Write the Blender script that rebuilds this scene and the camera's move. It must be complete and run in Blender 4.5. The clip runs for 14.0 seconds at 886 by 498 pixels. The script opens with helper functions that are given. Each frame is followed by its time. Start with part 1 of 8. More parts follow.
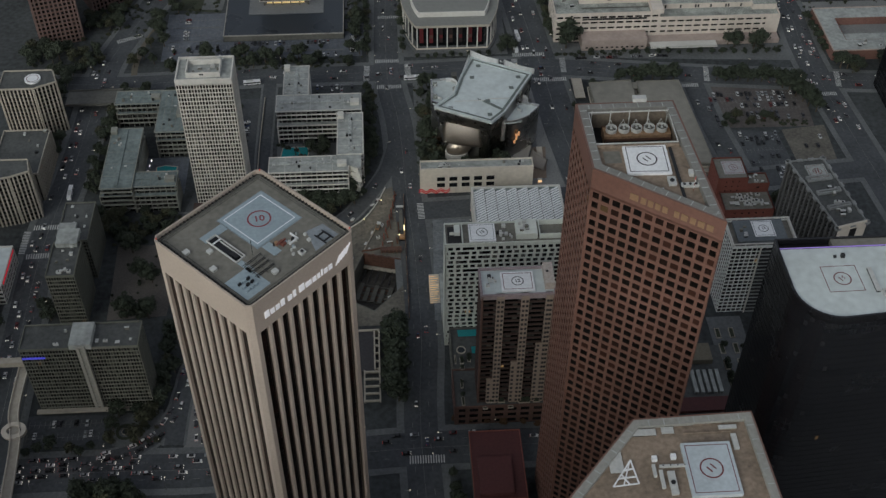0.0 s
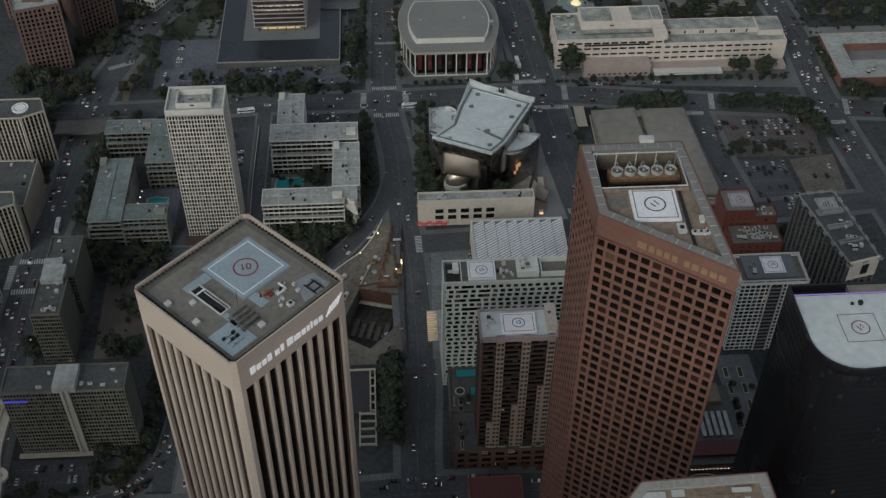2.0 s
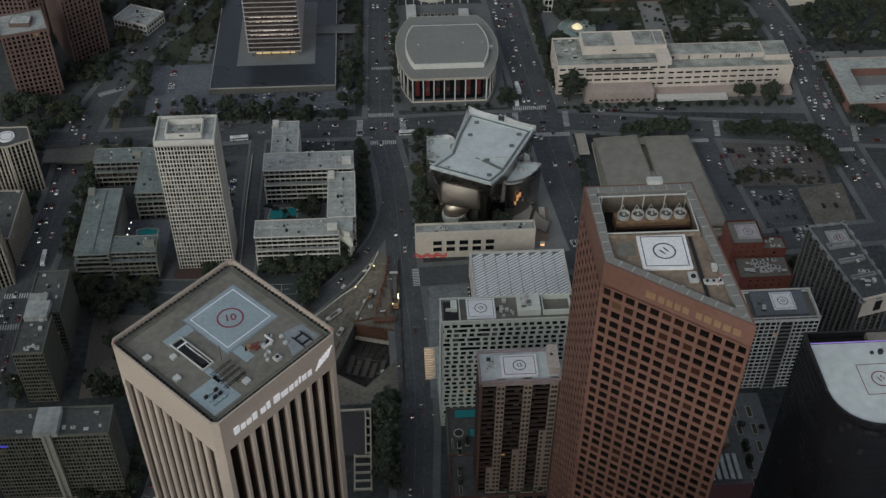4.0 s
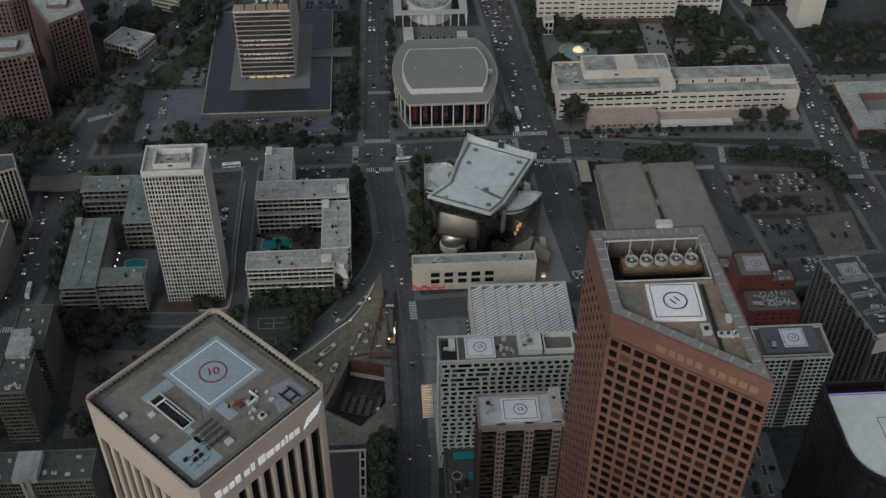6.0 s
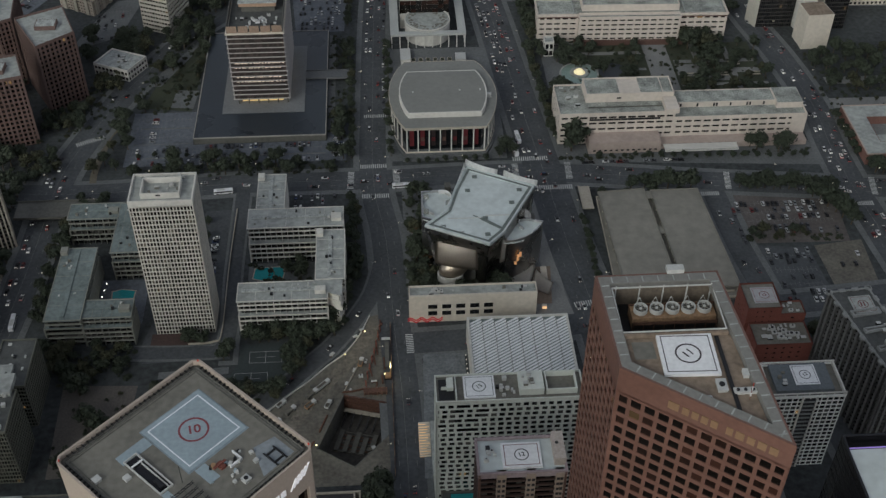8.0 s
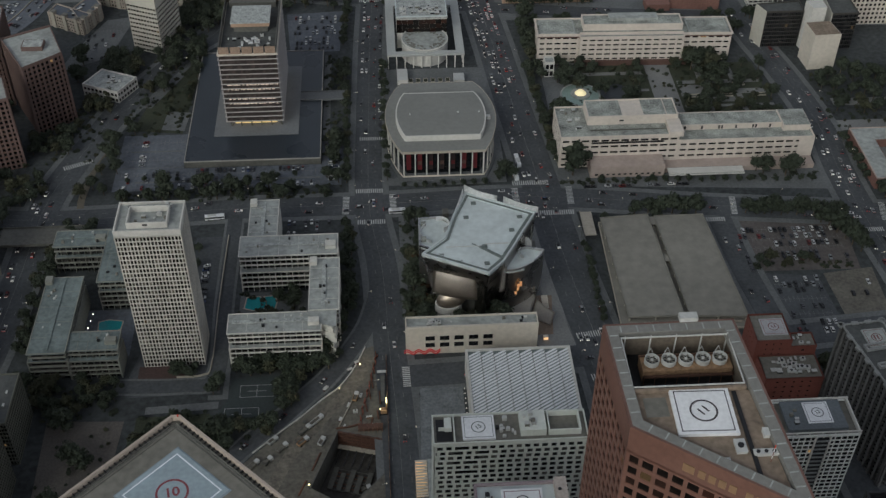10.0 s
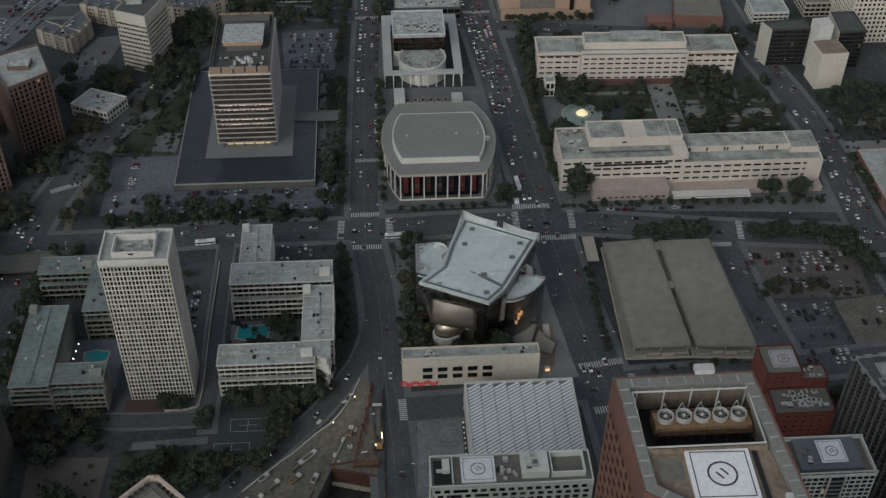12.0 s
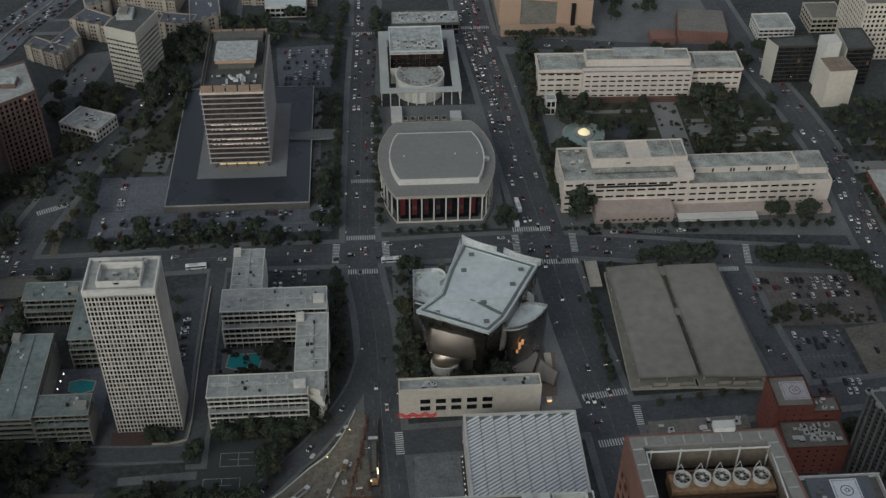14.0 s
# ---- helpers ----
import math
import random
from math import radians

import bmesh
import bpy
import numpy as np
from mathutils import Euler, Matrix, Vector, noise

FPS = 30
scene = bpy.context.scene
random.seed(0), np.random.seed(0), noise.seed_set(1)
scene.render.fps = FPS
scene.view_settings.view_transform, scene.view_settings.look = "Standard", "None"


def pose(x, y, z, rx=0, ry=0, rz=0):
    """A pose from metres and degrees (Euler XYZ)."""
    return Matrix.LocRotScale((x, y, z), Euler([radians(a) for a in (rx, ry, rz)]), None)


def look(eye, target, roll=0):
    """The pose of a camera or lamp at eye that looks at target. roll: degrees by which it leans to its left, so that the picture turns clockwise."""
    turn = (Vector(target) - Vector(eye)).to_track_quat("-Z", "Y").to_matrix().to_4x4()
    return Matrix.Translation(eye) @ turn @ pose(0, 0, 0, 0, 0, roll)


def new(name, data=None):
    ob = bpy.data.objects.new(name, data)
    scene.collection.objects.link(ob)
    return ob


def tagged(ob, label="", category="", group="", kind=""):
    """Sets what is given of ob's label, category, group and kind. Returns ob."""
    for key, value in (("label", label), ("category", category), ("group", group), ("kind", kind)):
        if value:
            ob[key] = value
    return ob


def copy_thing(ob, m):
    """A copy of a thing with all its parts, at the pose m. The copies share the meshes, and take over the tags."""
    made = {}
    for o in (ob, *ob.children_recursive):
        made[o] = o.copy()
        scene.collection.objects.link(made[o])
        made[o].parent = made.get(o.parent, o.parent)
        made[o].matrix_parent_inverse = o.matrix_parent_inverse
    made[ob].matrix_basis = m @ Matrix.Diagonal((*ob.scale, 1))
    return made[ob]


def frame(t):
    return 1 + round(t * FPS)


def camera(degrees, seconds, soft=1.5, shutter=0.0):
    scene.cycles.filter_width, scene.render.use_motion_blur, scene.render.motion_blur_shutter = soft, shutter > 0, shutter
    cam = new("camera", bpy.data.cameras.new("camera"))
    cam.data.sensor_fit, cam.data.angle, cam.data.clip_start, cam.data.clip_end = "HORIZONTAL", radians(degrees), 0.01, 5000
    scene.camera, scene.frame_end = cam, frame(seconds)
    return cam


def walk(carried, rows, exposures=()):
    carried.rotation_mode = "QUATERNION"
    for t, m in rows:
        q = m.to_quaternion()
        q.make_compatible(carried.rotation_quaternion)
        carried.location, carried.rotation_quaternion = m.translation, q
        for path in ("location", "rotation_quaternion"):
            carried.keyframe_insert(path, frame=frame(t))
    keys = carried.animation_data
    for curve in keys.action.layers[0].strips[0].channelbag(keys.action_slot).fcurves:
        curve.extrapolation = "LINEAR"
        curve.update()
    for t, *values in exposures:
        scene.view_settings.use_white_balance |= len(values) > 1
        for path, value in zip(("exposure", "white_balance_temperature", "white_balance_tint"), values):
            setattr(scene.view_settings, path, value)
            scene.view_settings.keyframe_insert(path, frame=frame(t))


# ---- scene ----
cam = camera(42.1, 14.0, soft=1.4)
# seconds, eye x y z, yaw, pitch, roll
PATH = [
    (0.0, 0.447, -1.716, 503.614, -3.627, -45.143, 0.45),
    (0.5, 1.124, 4.076, 501.819, -3.610, -44.942, 0.44),
    (1.0, 1.787, 9.854, 500.010, -3.597, -44.742, 0.42),
    (1.5, 2.434, 15.618, 498.189, -3.587, -44.544, 0.41),
    (2.0, 3.067, 21.368, 496.356, -3.581, -44.347, 0.40),
    (2.5, 3.684, 27.105, 494.514, -3.577, -44.153, 0.39),
    (3.0, 4.287, 32.829, 492.663, -3.577, -43.960, 0.38),
    (3.5, 4.874, 38.540, 490.804, -3.579, -43.770, 0.38),
    (4.0, 5.446, 44.238, 488.938, -3.585, -43.583, 0.37),
    (4.5, 6.004, 49.924, 487.066, -3.593, -43.398, 0.37),
    (5.0, 6.546, 55.598, 485.190, -3.604, -43.216, 0.37),
    (5.5, 7.073, 61.259, 483.310, -3.617, -43.036, 0.37),
    (6.0, 7.584, 66.910, 481.428, -3.632, -42.860, 0.38),
    (6.5, 8.080, 72.549, 479.544, -3.650, -42.687, 0.38),
    (7.0, 8.561, 78.177, 477.660, -3.670, -42.517, 0.39),
    (7.5, 9.027, 83.795, 475.777, -3.692, -42.351, 0.40),
    (8.0, 9.477, 89.401, 473.896, -3.715, -42.188, 0.41),
    (8.5, 9.912, 94.998, 472.018, -3.741, -42.030, 0.42),
    (9.0, 10.332, 100.585, 470.143, -3.768, -41.875, 0.44),
    (9.5, 10.735, 106.162, 468.274, -3.796, -41.724, 0.46),
    (10.0, 11.124, 111.730, 466.411, -3.826, -41.578, 0.47),
    (10.5, 11.497, 117.289, 464.555, -3.857, -41.436, 0.49),
    (11.0, 11.854, 122.839, 462.708, -3.889, -41.298, 0.52),
    (11.5, 12.196, 128.380, 460.870, -3.923, -41.166, 0.54),
    (12.0, 12.522, 133.913, 459.042, -3.957, -41.038, 0.57),
    (12.5, 12.832, 139.438, 457.227, -3.991, -40.915, 0.59),
    (13.0, 13.126, 144.955, 455.423, -4.027, -40.797, 0.62),
    (13.5, 13.405, 150.465, 453.634, -4.063, -40.685, 0.65),
    (14.0, 13.668, 155.968, 451.859, -4.099, -40.578, 0.69),
]
walk(cam, [(t, pose(x, y, z, 90 + pitch, 0, yaw) @ pose(0, 0, 0, 0, 0, roll)) for t, x, y, z, yaw, pitch, roll in PATH])

# ---------- world, sun, exposure ----------
SUN_ELEV, SUN_ROT = radians(24), radians(205)
world = bpy.data.worlds.new("dusk_sky")
scene.world = world
world.use_nodes = True
wn, wl = world.node_tree.nodes, world.node_tree.links
sky = wn.new("ShaderNodeTexSky")
sky.sky_type, sky.sun_disc = "NISHITA", False
sky.sun_elevation, sky.sun_rotation = SUN_ELEV, SUN_ROT
sky.dust_density, sky.ozone_density = 1.0, 1.6
cloud = wn.new("ShaderNodeHueSaturation")  # thin even cloud greys the sky
cloud.inputs["Saturation"].default_value = 0.38
wl.new(sky.outputs[0], cloud.inputs["Color"])
wl.new(cloud.outputs[0], wn["Background"].inputs[0])
wn["Background"].inputs[1].default_value = 0.059
sun = new("sun", bpy.data.lights.new("sun", "SUN"))
sun.data.energy, sun.data.angle, sun.data.color = 0.54, radians(35), (0.935, 0.99, 0.915)
sun.matrix_world = look((-60, -80, 62), (0, 0, 0))
scene.view_settings.exposure = 0.97

# ---------- materials ----------


def mat(name, col, rough=0.8, metal=0.0, var=0.25, big=0.04, fine=0.8, bump=0.15, rnd=0.0, island=0.0, spec=0.4):
    """Plain surface with stains (big) and grain (fine), in world metres."""
    m = bpy.data.materials.new(name)
    m.use_nodes = True
    n, l = m.node_tree.nodes, m.node_tree.links
    b = n["Principled BSDF"]
    b.inputs["Metallic"].default_value = metal
    b.inputs["Specular IOR Level"].default_value = spec
    geo = n.new("ShaderNodeNewGeometry")
    n1, n2 = n.new("ShaderNodeTexNoise"), n.new("ShaderNodeTexNoise")
    n1.inputs["Scale"].default_value, n1.inputs["Detail"].default_value = big, 6
    n2.inputs["Scale"].default_value, n2.inputs["Detail"].default_value = fine, 4
    for t in (n1, n2):
        l.new(geo.outputs["Position"], t.inputs["Vector"])
    add = n.new("ShaderNodeMath")
    add.operation = "ADD"
    l.new(n1.outputs["Fac"], add.inputs[0])
    l.new(n2.outputs["Fac"], add.inputs[1])
    last = add.outputs[0]
    for socket, amount in ((n.new("ShaderNodeObjectInfo").outputs["Random"], rnd), (geo.outputs["Random Per Island"], island)):
        if amount:
            mul = n.new("ShaderNodeMath")
            mul.operation = "MULTIPLY_ADD"
            mul.inputs[1].default_value = amount
            l.new(socket, mul.inputs[0])
            l.new(last, mul.inputs[2])
            last = mul.outputs[0]
    ramp = n.new("ShaderNodeMapRange")
    ramp.inputs["From Min"].default_value, ramp.inputs["From Max"].default_value = 0.65, 1.35 + rnd + island
    ramp.inputs["To Min"].default_value, ramp.inputs["To Max"].default_value = 1 - var, 1 + var
    l.new(last, ramp.inputs["Value"])
    mix = n.new("ShaderNodeVectorMath")
    mix.operation = "SCALE"
    mix.inputs[0].default_value = col
    l.new(ramp.outputs[0], mix.inputs["Scale"])
    l.new(mix.outputs[0], b.inputs["Base Color"])
    rr = n.new("ShaderNodeMapRange")
    rr.inputs["To Min"].default_value, rr.inputs["To Max"].default_value = max(0.02, rough - 0.12), min(1, rough + 0.12)
    l.new(n1.outputs["Fac"], rr.inputs["Value"])
    l.new(rr.outputs[0], b.inputs["Roughness"])
    if bump:
        bp = n.new("ShaderNodeBump")
        bp.inputs["Strength"].default_value, bp.inputs["Distance"].default_value = bump, 0.2
        l.new(n2.outputs["Fac"], bp.inputs["Height"])
        l.new(bp.outputs[0], b.inputs["Normal"])
    return m


def glow(name, col, strength):
    m = bpy.data.materials.new(name)
    m.use_nodes = True
    b = m.node_tree.nodes["Principled BSDF"]
    b.inputs["Base Color"].default_value = (*col, 1)
    b.inputs["Emission Color"].default_value = (*col, 1)
    b.inputs["Emission Strength"].default_value = strength
    return m


def panes(name, dark, light, lit=0.0, glow_col=(1.0, 0.62, 0.28), power=0.6, rough=0.12, some=0.35):
    """Window glass: each pane has its own blind or dark room behind it, a few are lit."""
    m = bpy.data.materials.new(name)
    m.use_nodes = True
    n, l = m.node_tree.nodes, m.node_tree.links
    b = n["Principled BSDF"]
    b.inputs["Roughness"].default_value = rough
    geo = n.new("ShaderNodeNewGeometry")
    wn2 = n.new("ShaderNodeTexWhiteNoise")
    wn2.noise_dimensions = "1D"
    l.new(geo.outputs["Random Per Island"], wn2.inputs["W"])
    cr = n.new("ShaderNodeValToRGB")
    cr.color_ramp.elements[0].position, cr.color_ramp.elements[0].color = 1 - some, (*dark, 1)
    cr.color_ramp.elements[1].position, cr.color_ramp.elements[1].color = 1.0, (*light, 1)
    l.new(geo.outputs["Random Per Island"], cr.inputs[0])
    l.new(cr.outputs[0], b.inputs["Base Color"])
    if lit:
        gt = n.new("ShaderNodeMath")
        gt.operation = "GREATER_THAN"
        gt.inputs[1].default_value = 1 - lit
        l.new(wn2.outputs["Value"], gt.inputs[0])
        mu = n.new("ShaderNodeMath")
        mu.operation = "MULTIPLY"
        mu.inputs[1].default_value = power
        l.new(gt.outputs[0], mu.inputs[0])
        l.new(mu.outputs[0], b.inputs["Emission Strength"])
        b.inputs["Emission Color"].default_value = (*glow_col, 1)
    return m


ASPHALT = mat("asphalt", (0.073, 0.078, 0.083), 0.9, var=0.35, big=0.05, fine=0.5)
ASPHALT_OLD = mat("old_asphalt", (0.116, 0.126, 0.145), 0.9, var=0.35, big=0.05, fine=0.4)
SOIL = mat("city_ground", (0.051, 0.056, 0.057), 0.95, var=0.6, big=0.02, fine=0.3)
PAVING = mat("concrete_paving", (0.137, 0.142, 0.143), 0.85, var=0.3, big=0.06, fine=0.6)
DIRT = mat("bare_dirt", (0.135, 0.124, 0.104), 0.95, var=0.42, big=0.07, fine=0.5, bump=0.25)
GRASS = mat("dry_lawn", (0.047, 0.053, 0.034), 0.95, var=0.4, big=0.06, fine=0.9)
WORN_PAINT = mat("worn_road_paint", (0.2, 0.2, 0.195), 0.8, var=0.4, fine=1.5)
PAINT = mat("road_paint", (0.55, 0.55, 0.53), 0.7, var=0.25, fine=1.5)
GRANITE = mat("pink_granite", (0.42, 0.352, 0.298), 0.55, var=0.1, big=0.05, fine=1.2, bump=0.03)
RED_GRANITE = mat("red_granite", (0.154, 0.079, 0.061), 0.5, var=0.22, big=0.06, fine=0.6, bump=0.05, rnd=0.15)
ROOF_GREY = mat("grey_roof_felt", (0.175, 0.166, 0.143), 0.9, var=0.28, big=0.08, fine=0.5)
ROOF_TAN = mat("tan_roof_gravel", (0.228, 0.175, 0.132), 0.95, var=0.4, big=0.1, fine=0.6)
ROOF_PALE = mat("pale_roof_membrane", (0.33, 0.343, 0.325), 0.8, var=0.34, big=0.1, fine=0.35)
ROOF_WHITE = mat("white_roof_coating", (0.53, 0.575, 0.572), 0.7, var=0.16, big=0.06, fine=0.3)
PAD_BLUE = mat("blue_grey_pad_paint", (0.285, 0.35, 0.385), 0.7, var=0.15, big=0.1, fine=0.8)
PAD_WHITE = mat("white_pad_paint", (0.75, 0.75, 0.76), 0.7, var=0.12, big=0.1, fine=0.8)
LINE_WHITE = mat("white_line_paint", (0.72, 0.76, 0.8), 0.7, var=0.1)
LINE_RED = mat("dark_red_line_paint", (0.16, 0.05, 0.05), 0.7, var=0.1)
CONCRETE = mat("warm_concrete", (0.4, 0.36, 0.3), 0.85, var=0.2, big=0.05, fine=0.5)
COURT = mat("warm_court_stone", (0.60, 0.53, 0.465), 0.8, var=0.12, big=0.05, fine=0.4)
COURT_PINK = mat("pinkish_court_stone", (0.42, 0.34, 0.3), 0.85, var=0.16, big=0.08, fine=0.4)
CREAM = mat("cream_stone", (0.60, 0.54, 0.46), 0.8, var=0.14, big=0.04, fine=0.4)
WHITE_CONC = mat("white_concrete", (0.58, 0.56, 0.52), 0.8, var=0.16, big=0.05, fine=0.5, rnd=0.08)
BLOCK_WHITE = mat("greenish_white_panel", (0.6, 0.62, 0.57), 0.8, var=0.12, big=0.05, fine=0.5)
DARK_CONC = mat("weathered_concrete", (0.115, 0.112, 0.1), 0.85, var=0.3, big=0.05, fine=0.5)
DECK = mat("garage_deck", (0.225, 0.212, 0.183), 0.9, var=0.2, big=0.03, fine=0.2)
DARK_METAL = mat("dark_metal", (0.036, 0.036, 0.038), 0.45, 0.6, var=0.2)
PALE_METAL = mat("pale_painted_metal", (0.5, 0.5, 0.48), 0.5, 0.1, var=0.2, rnd=0.1)
RUST = mat("ochre_painted_steel", (0.3, 0.18, 0.1), 0.7, var=0.25)
BRICK = mat("red_brick", (0.185, 0.062, 0.047), 0.8, var=0.25, big=0.1, fine=1.0, rnd=0.1)
MAROON = mat("maroon_roof", (0.09, 0.03, 0.03), 0.8, var=0.2)
BROWN = mat("brown_precast", (0.12, 0.068, 0.055), 0.75, var=0.2, rnd=0.1)
STEEL = mat("brushed_steel", (0.62, 0.6, 0.58), 0.28, 1.0, var=0.12, big=0.08, fine=0.3, bump=0.04)
BLACK_CLAD = mat("black_cladding", (0.012, 0.012, 0.014), 0.25, var=0.2, spec=0.5)
POOL = mat("dark_reflecting_water", (0.03, 0.037, 0.046), 0.3, var=0.2, bump=0.02)
TURQUOISE = mat("turquoise_pool_water", (0.03, 0.28, 0.3), 0.1, var=0.15, bump=0.02)
G_DARK = panes("dark_office_glass", (0.008, 0.009, 0.011), (0.035, 0.03, 0.028), 0.004, power=0.12)
G_BRONZE = panes("bronze_glass", (0.008, 0.006, 0.005), (0.045, 0.02, 0.014), 0.003, power=0.03, some=0.45)
ROOF_STAIN = mat("stained_white_roof", (0.36, 0.375, 0.36), 0.85, var=0.5, big=0.28, fine=0.9)
ROOF_STREAK = mat("streaked_roof", (0.29, 0.3, 0.272), 0.85, var=0.8, big=0.11, fine=1.1)
G_BLACK = panes("black_tower_glass", (0.012, 0.013, 0.016), (0.024, 0.024, 0.027), 0.002, power=0.06, rough=0.16)
G_HOME = panes("apartment_glass", (0.012, 0.013, 0.015), (0.11, 0.105, 0.095), 0.0012, power=0.15, some=0.4)
G_TOWER = panes("tower_glass", (0.012, 0.011, 0.01), (0.16, 0.14, 0.115), 0.001, power=0.05, some=0.35)
HOTEL = mat("hotel_concrete", (0.135, 0.135, 0.112), 0.85, var=0.25, big=0.05, fine=0.5, rnd=0.1)
HOTEL_ROOF = mat("dark_grey_roof", (0.085, 0.088, 0.085), 0.9, var=0.35, big=0.1, fine=0.5)
HOTEL_GLASS = panes("hotel_glass", (0.014, 0.015, 0.014), (0.075, 0.075, 0.06), 0.001, power=0.05)
OFFICE_STONE = mat("office_stone", (0.46, 0.435, 0.375), 0.85, var=0.15)
LAMP_PALE = glow("pale_globe_lamp", (1.0, 0.93, 0.8), 0.5)
PALE_WALK = mat("pale_walk", (0.2, 0.2, 0.195), 0.85, var=0.25)
SLAB_PALE = mat("pale_grey_coping", (0.26, 0.265, 0.26), 0.85, var=0.3)
LEAF = mat("dark_leaves", (0.038, 0.048, 0.03), 0.75, var=0.5, big=0.1, fine=1.0, bump=0, rnd=0.5, island=0.6)
BARK = mat("bark", (0.09, 0.07, 0.05), 0.9, var=0.3)

# ---------- building helpers ----------


def part(name, bm, material, parent, label="", kind=""):
    me = bpy.data.meshes.new(name)
    bm.to_mesh(me)
    bm.free()
    me.materials.append(material)
    ob = new(name, me)
    ob.parent = parent
    return tagged(ob, label, kind=kind)


def thing(name, label, category, at=(0, 0, 0), rz=0.0, group="", kind=""):
    ob = new(name)
    ob.matrix_basis = pose(*at, 0, 0, rz)
    return tagged(ob, label, category, group, kind)


def share(name, me, parent, at, rz=0.0, label=""):
    ob = new(name, me)
    ob.parent = parent
    ob.matrix_basis = pose(*at, 0, 0, rz)
    return tagged(ob, label)


def box(bm, x0, y0, z0, x1, y1, z1):
    v = [bm.verts.new(p) for p in ((x0, y0, z0), (x1, y0, z0), (x1, y1, z0), (x0, y1, z0), (x0, y0, z1), (x1, y0, z1), (x1, y1, z1), (x0, y1, z1))]
    for f in ((0, 3, 2, 1), (4, 5, 6, 7), (0, 1, 5, 4), (1, 2, 6, 5), (2, 3, 7, 6), (3, 0, 4, 7)):
        bm.faces.new([v[i] for i in f])


def boxes(*bs):
    bm = bmesh.new()
    for b in bs:
        box(bm, *b)
    return bm


def box_mesh(name, material, *bs):
    me = bpy.data.meshes.new(name)
    bm = boxes(*bs)
    bm.to_mesh(me)
    bm.free()
    me.materials.append(material)
    return me


def prism(poly, z0, z1, bm=None):
    """An upright prism over a plan drawn anticlockwise."""
    bm = bm or bmesh.new()
    lo, hi = [bm.verts.new((x, y, z0)) for x, y in poly], [bm.verts.new((x, y, z1)) for x, y in poly]
    bm.faces.new(hi)
    bm.faces.new(lo[::-1])
    for i in range(len(poly)):
        j = (i + 1) % len(poly)
        bm.faces.new((lo[i], lo[j], hi[j], hi[i]))
    return bm


def inset(poly, d):
    """The convex plan drawn in by d (out, where d is negative)."""
    out, n = [], len(poly)
    for i in range(n):
        a, b, c = Vector(poly[i - 1]), Vector(poly[i]), Vector(poly[(i + 1) % n])
        u, w = (b - a).normalized(), (c - b).normalized()
        n1, n2 = Vector((-u.y, u.x)), Vector((-w.y, w.x))
        k = (n1 + n2) / (1 + n1.dot(n2))
        out.append(tuple(b + k * d))
    return out


def ring(poly, d, z0, z1, bm=None):
    """A wall of thickness d inside the plan."""
    bm = bm or bmesh.new()
    inn, n = inset(poly, d), len(poly)
    vs = [[bm.verts.new((x, y, z)) for x, y in p] for p, z in ((poly, z0), (poly, z1), (inn, z1), (inn, z0))]
    for i in range(n):
        j = (i + 1) % n
        for k in range(4):
            a, b = vs[k], vs[(k + 1) % 4]
            bm.faces.new((a[i], a[j], b[j], b[i]))
    return bm


def rect(x0, y0, x1, y1):
    return [(x0, y0), (x1, y0), (x1, y1), (x0, y1)]


def disc(bm, x, y, z, r0, r1, n=40, sx=1.0, h=0.03):
    lo = [[bm.verts.new((x + sx * r * math.cos(a), y + r * math.sin(a), z)) for a in (2 * math.pi * i / n for i in range(n))] for r in (r0, r1)]
    for i in range(n):
        j = (i + 1) % n
        bm.faces.new((lo[0][i], lo[0][j], lo[1][j], lo[1][i])).normal_flip()
    return bm


def cyl(bm, x, y, z0, z1, r, n=16, r1=None):
    r1 = r if r1 is None else r1
    lo = [bm.verts.new((x + r * math.cos(2 * math.pi * i / n), y + r * math.sin(2 * math.pi * i / n), z0)) for i in range(n)]
    hi = [bm.verts.new((x + r1 * math.cos(2 * math.pi * i / n), y + r1 * math.sin(2 * math.pi * i / n), z1)) for i in range(n)]
    bm.faces.new(hi)
    bm.faces.new(lo[::-1])
    for i in range(n):
        j = (i + 1) % n
        bm.faces.new((lo[i], lo[j], hi[j], hi[i]))
    return bm


def beam(bm, a, b, w):
    a, b = Vector(a), Vector(b)
    u = (b - a).normalized()
    s = u.cross(Vector((0, 0, 1)) if abs(u.z) < 0.95 else Vector((1, 0, 0))).normalized() * w / 2
    t = u.cross(s).normalized() * w / 2
    v = [bm.verts.new(p + q) for p in (a, b) for q in (s + t, s - t, -s - t, -s + t)]
    for f in ((0, 1, 2, 3), (7, 6, 5, 4), (0, 4, 5, 1), (1, 5, 6, 2), (2, 6, 7, 3), (3, 7, 4, 0)):
        bm.faces.new([v[i] for i in f])


def edges_of(poly):
    n = len(poly)
    for i in range(n):
        a, b = Vector(poly[i]), Vector(poly[(i + 1) % n])
        yield a, b, (b - a).length, math.degrees(math.atan2(b.y - a.y, b.x - a.x))


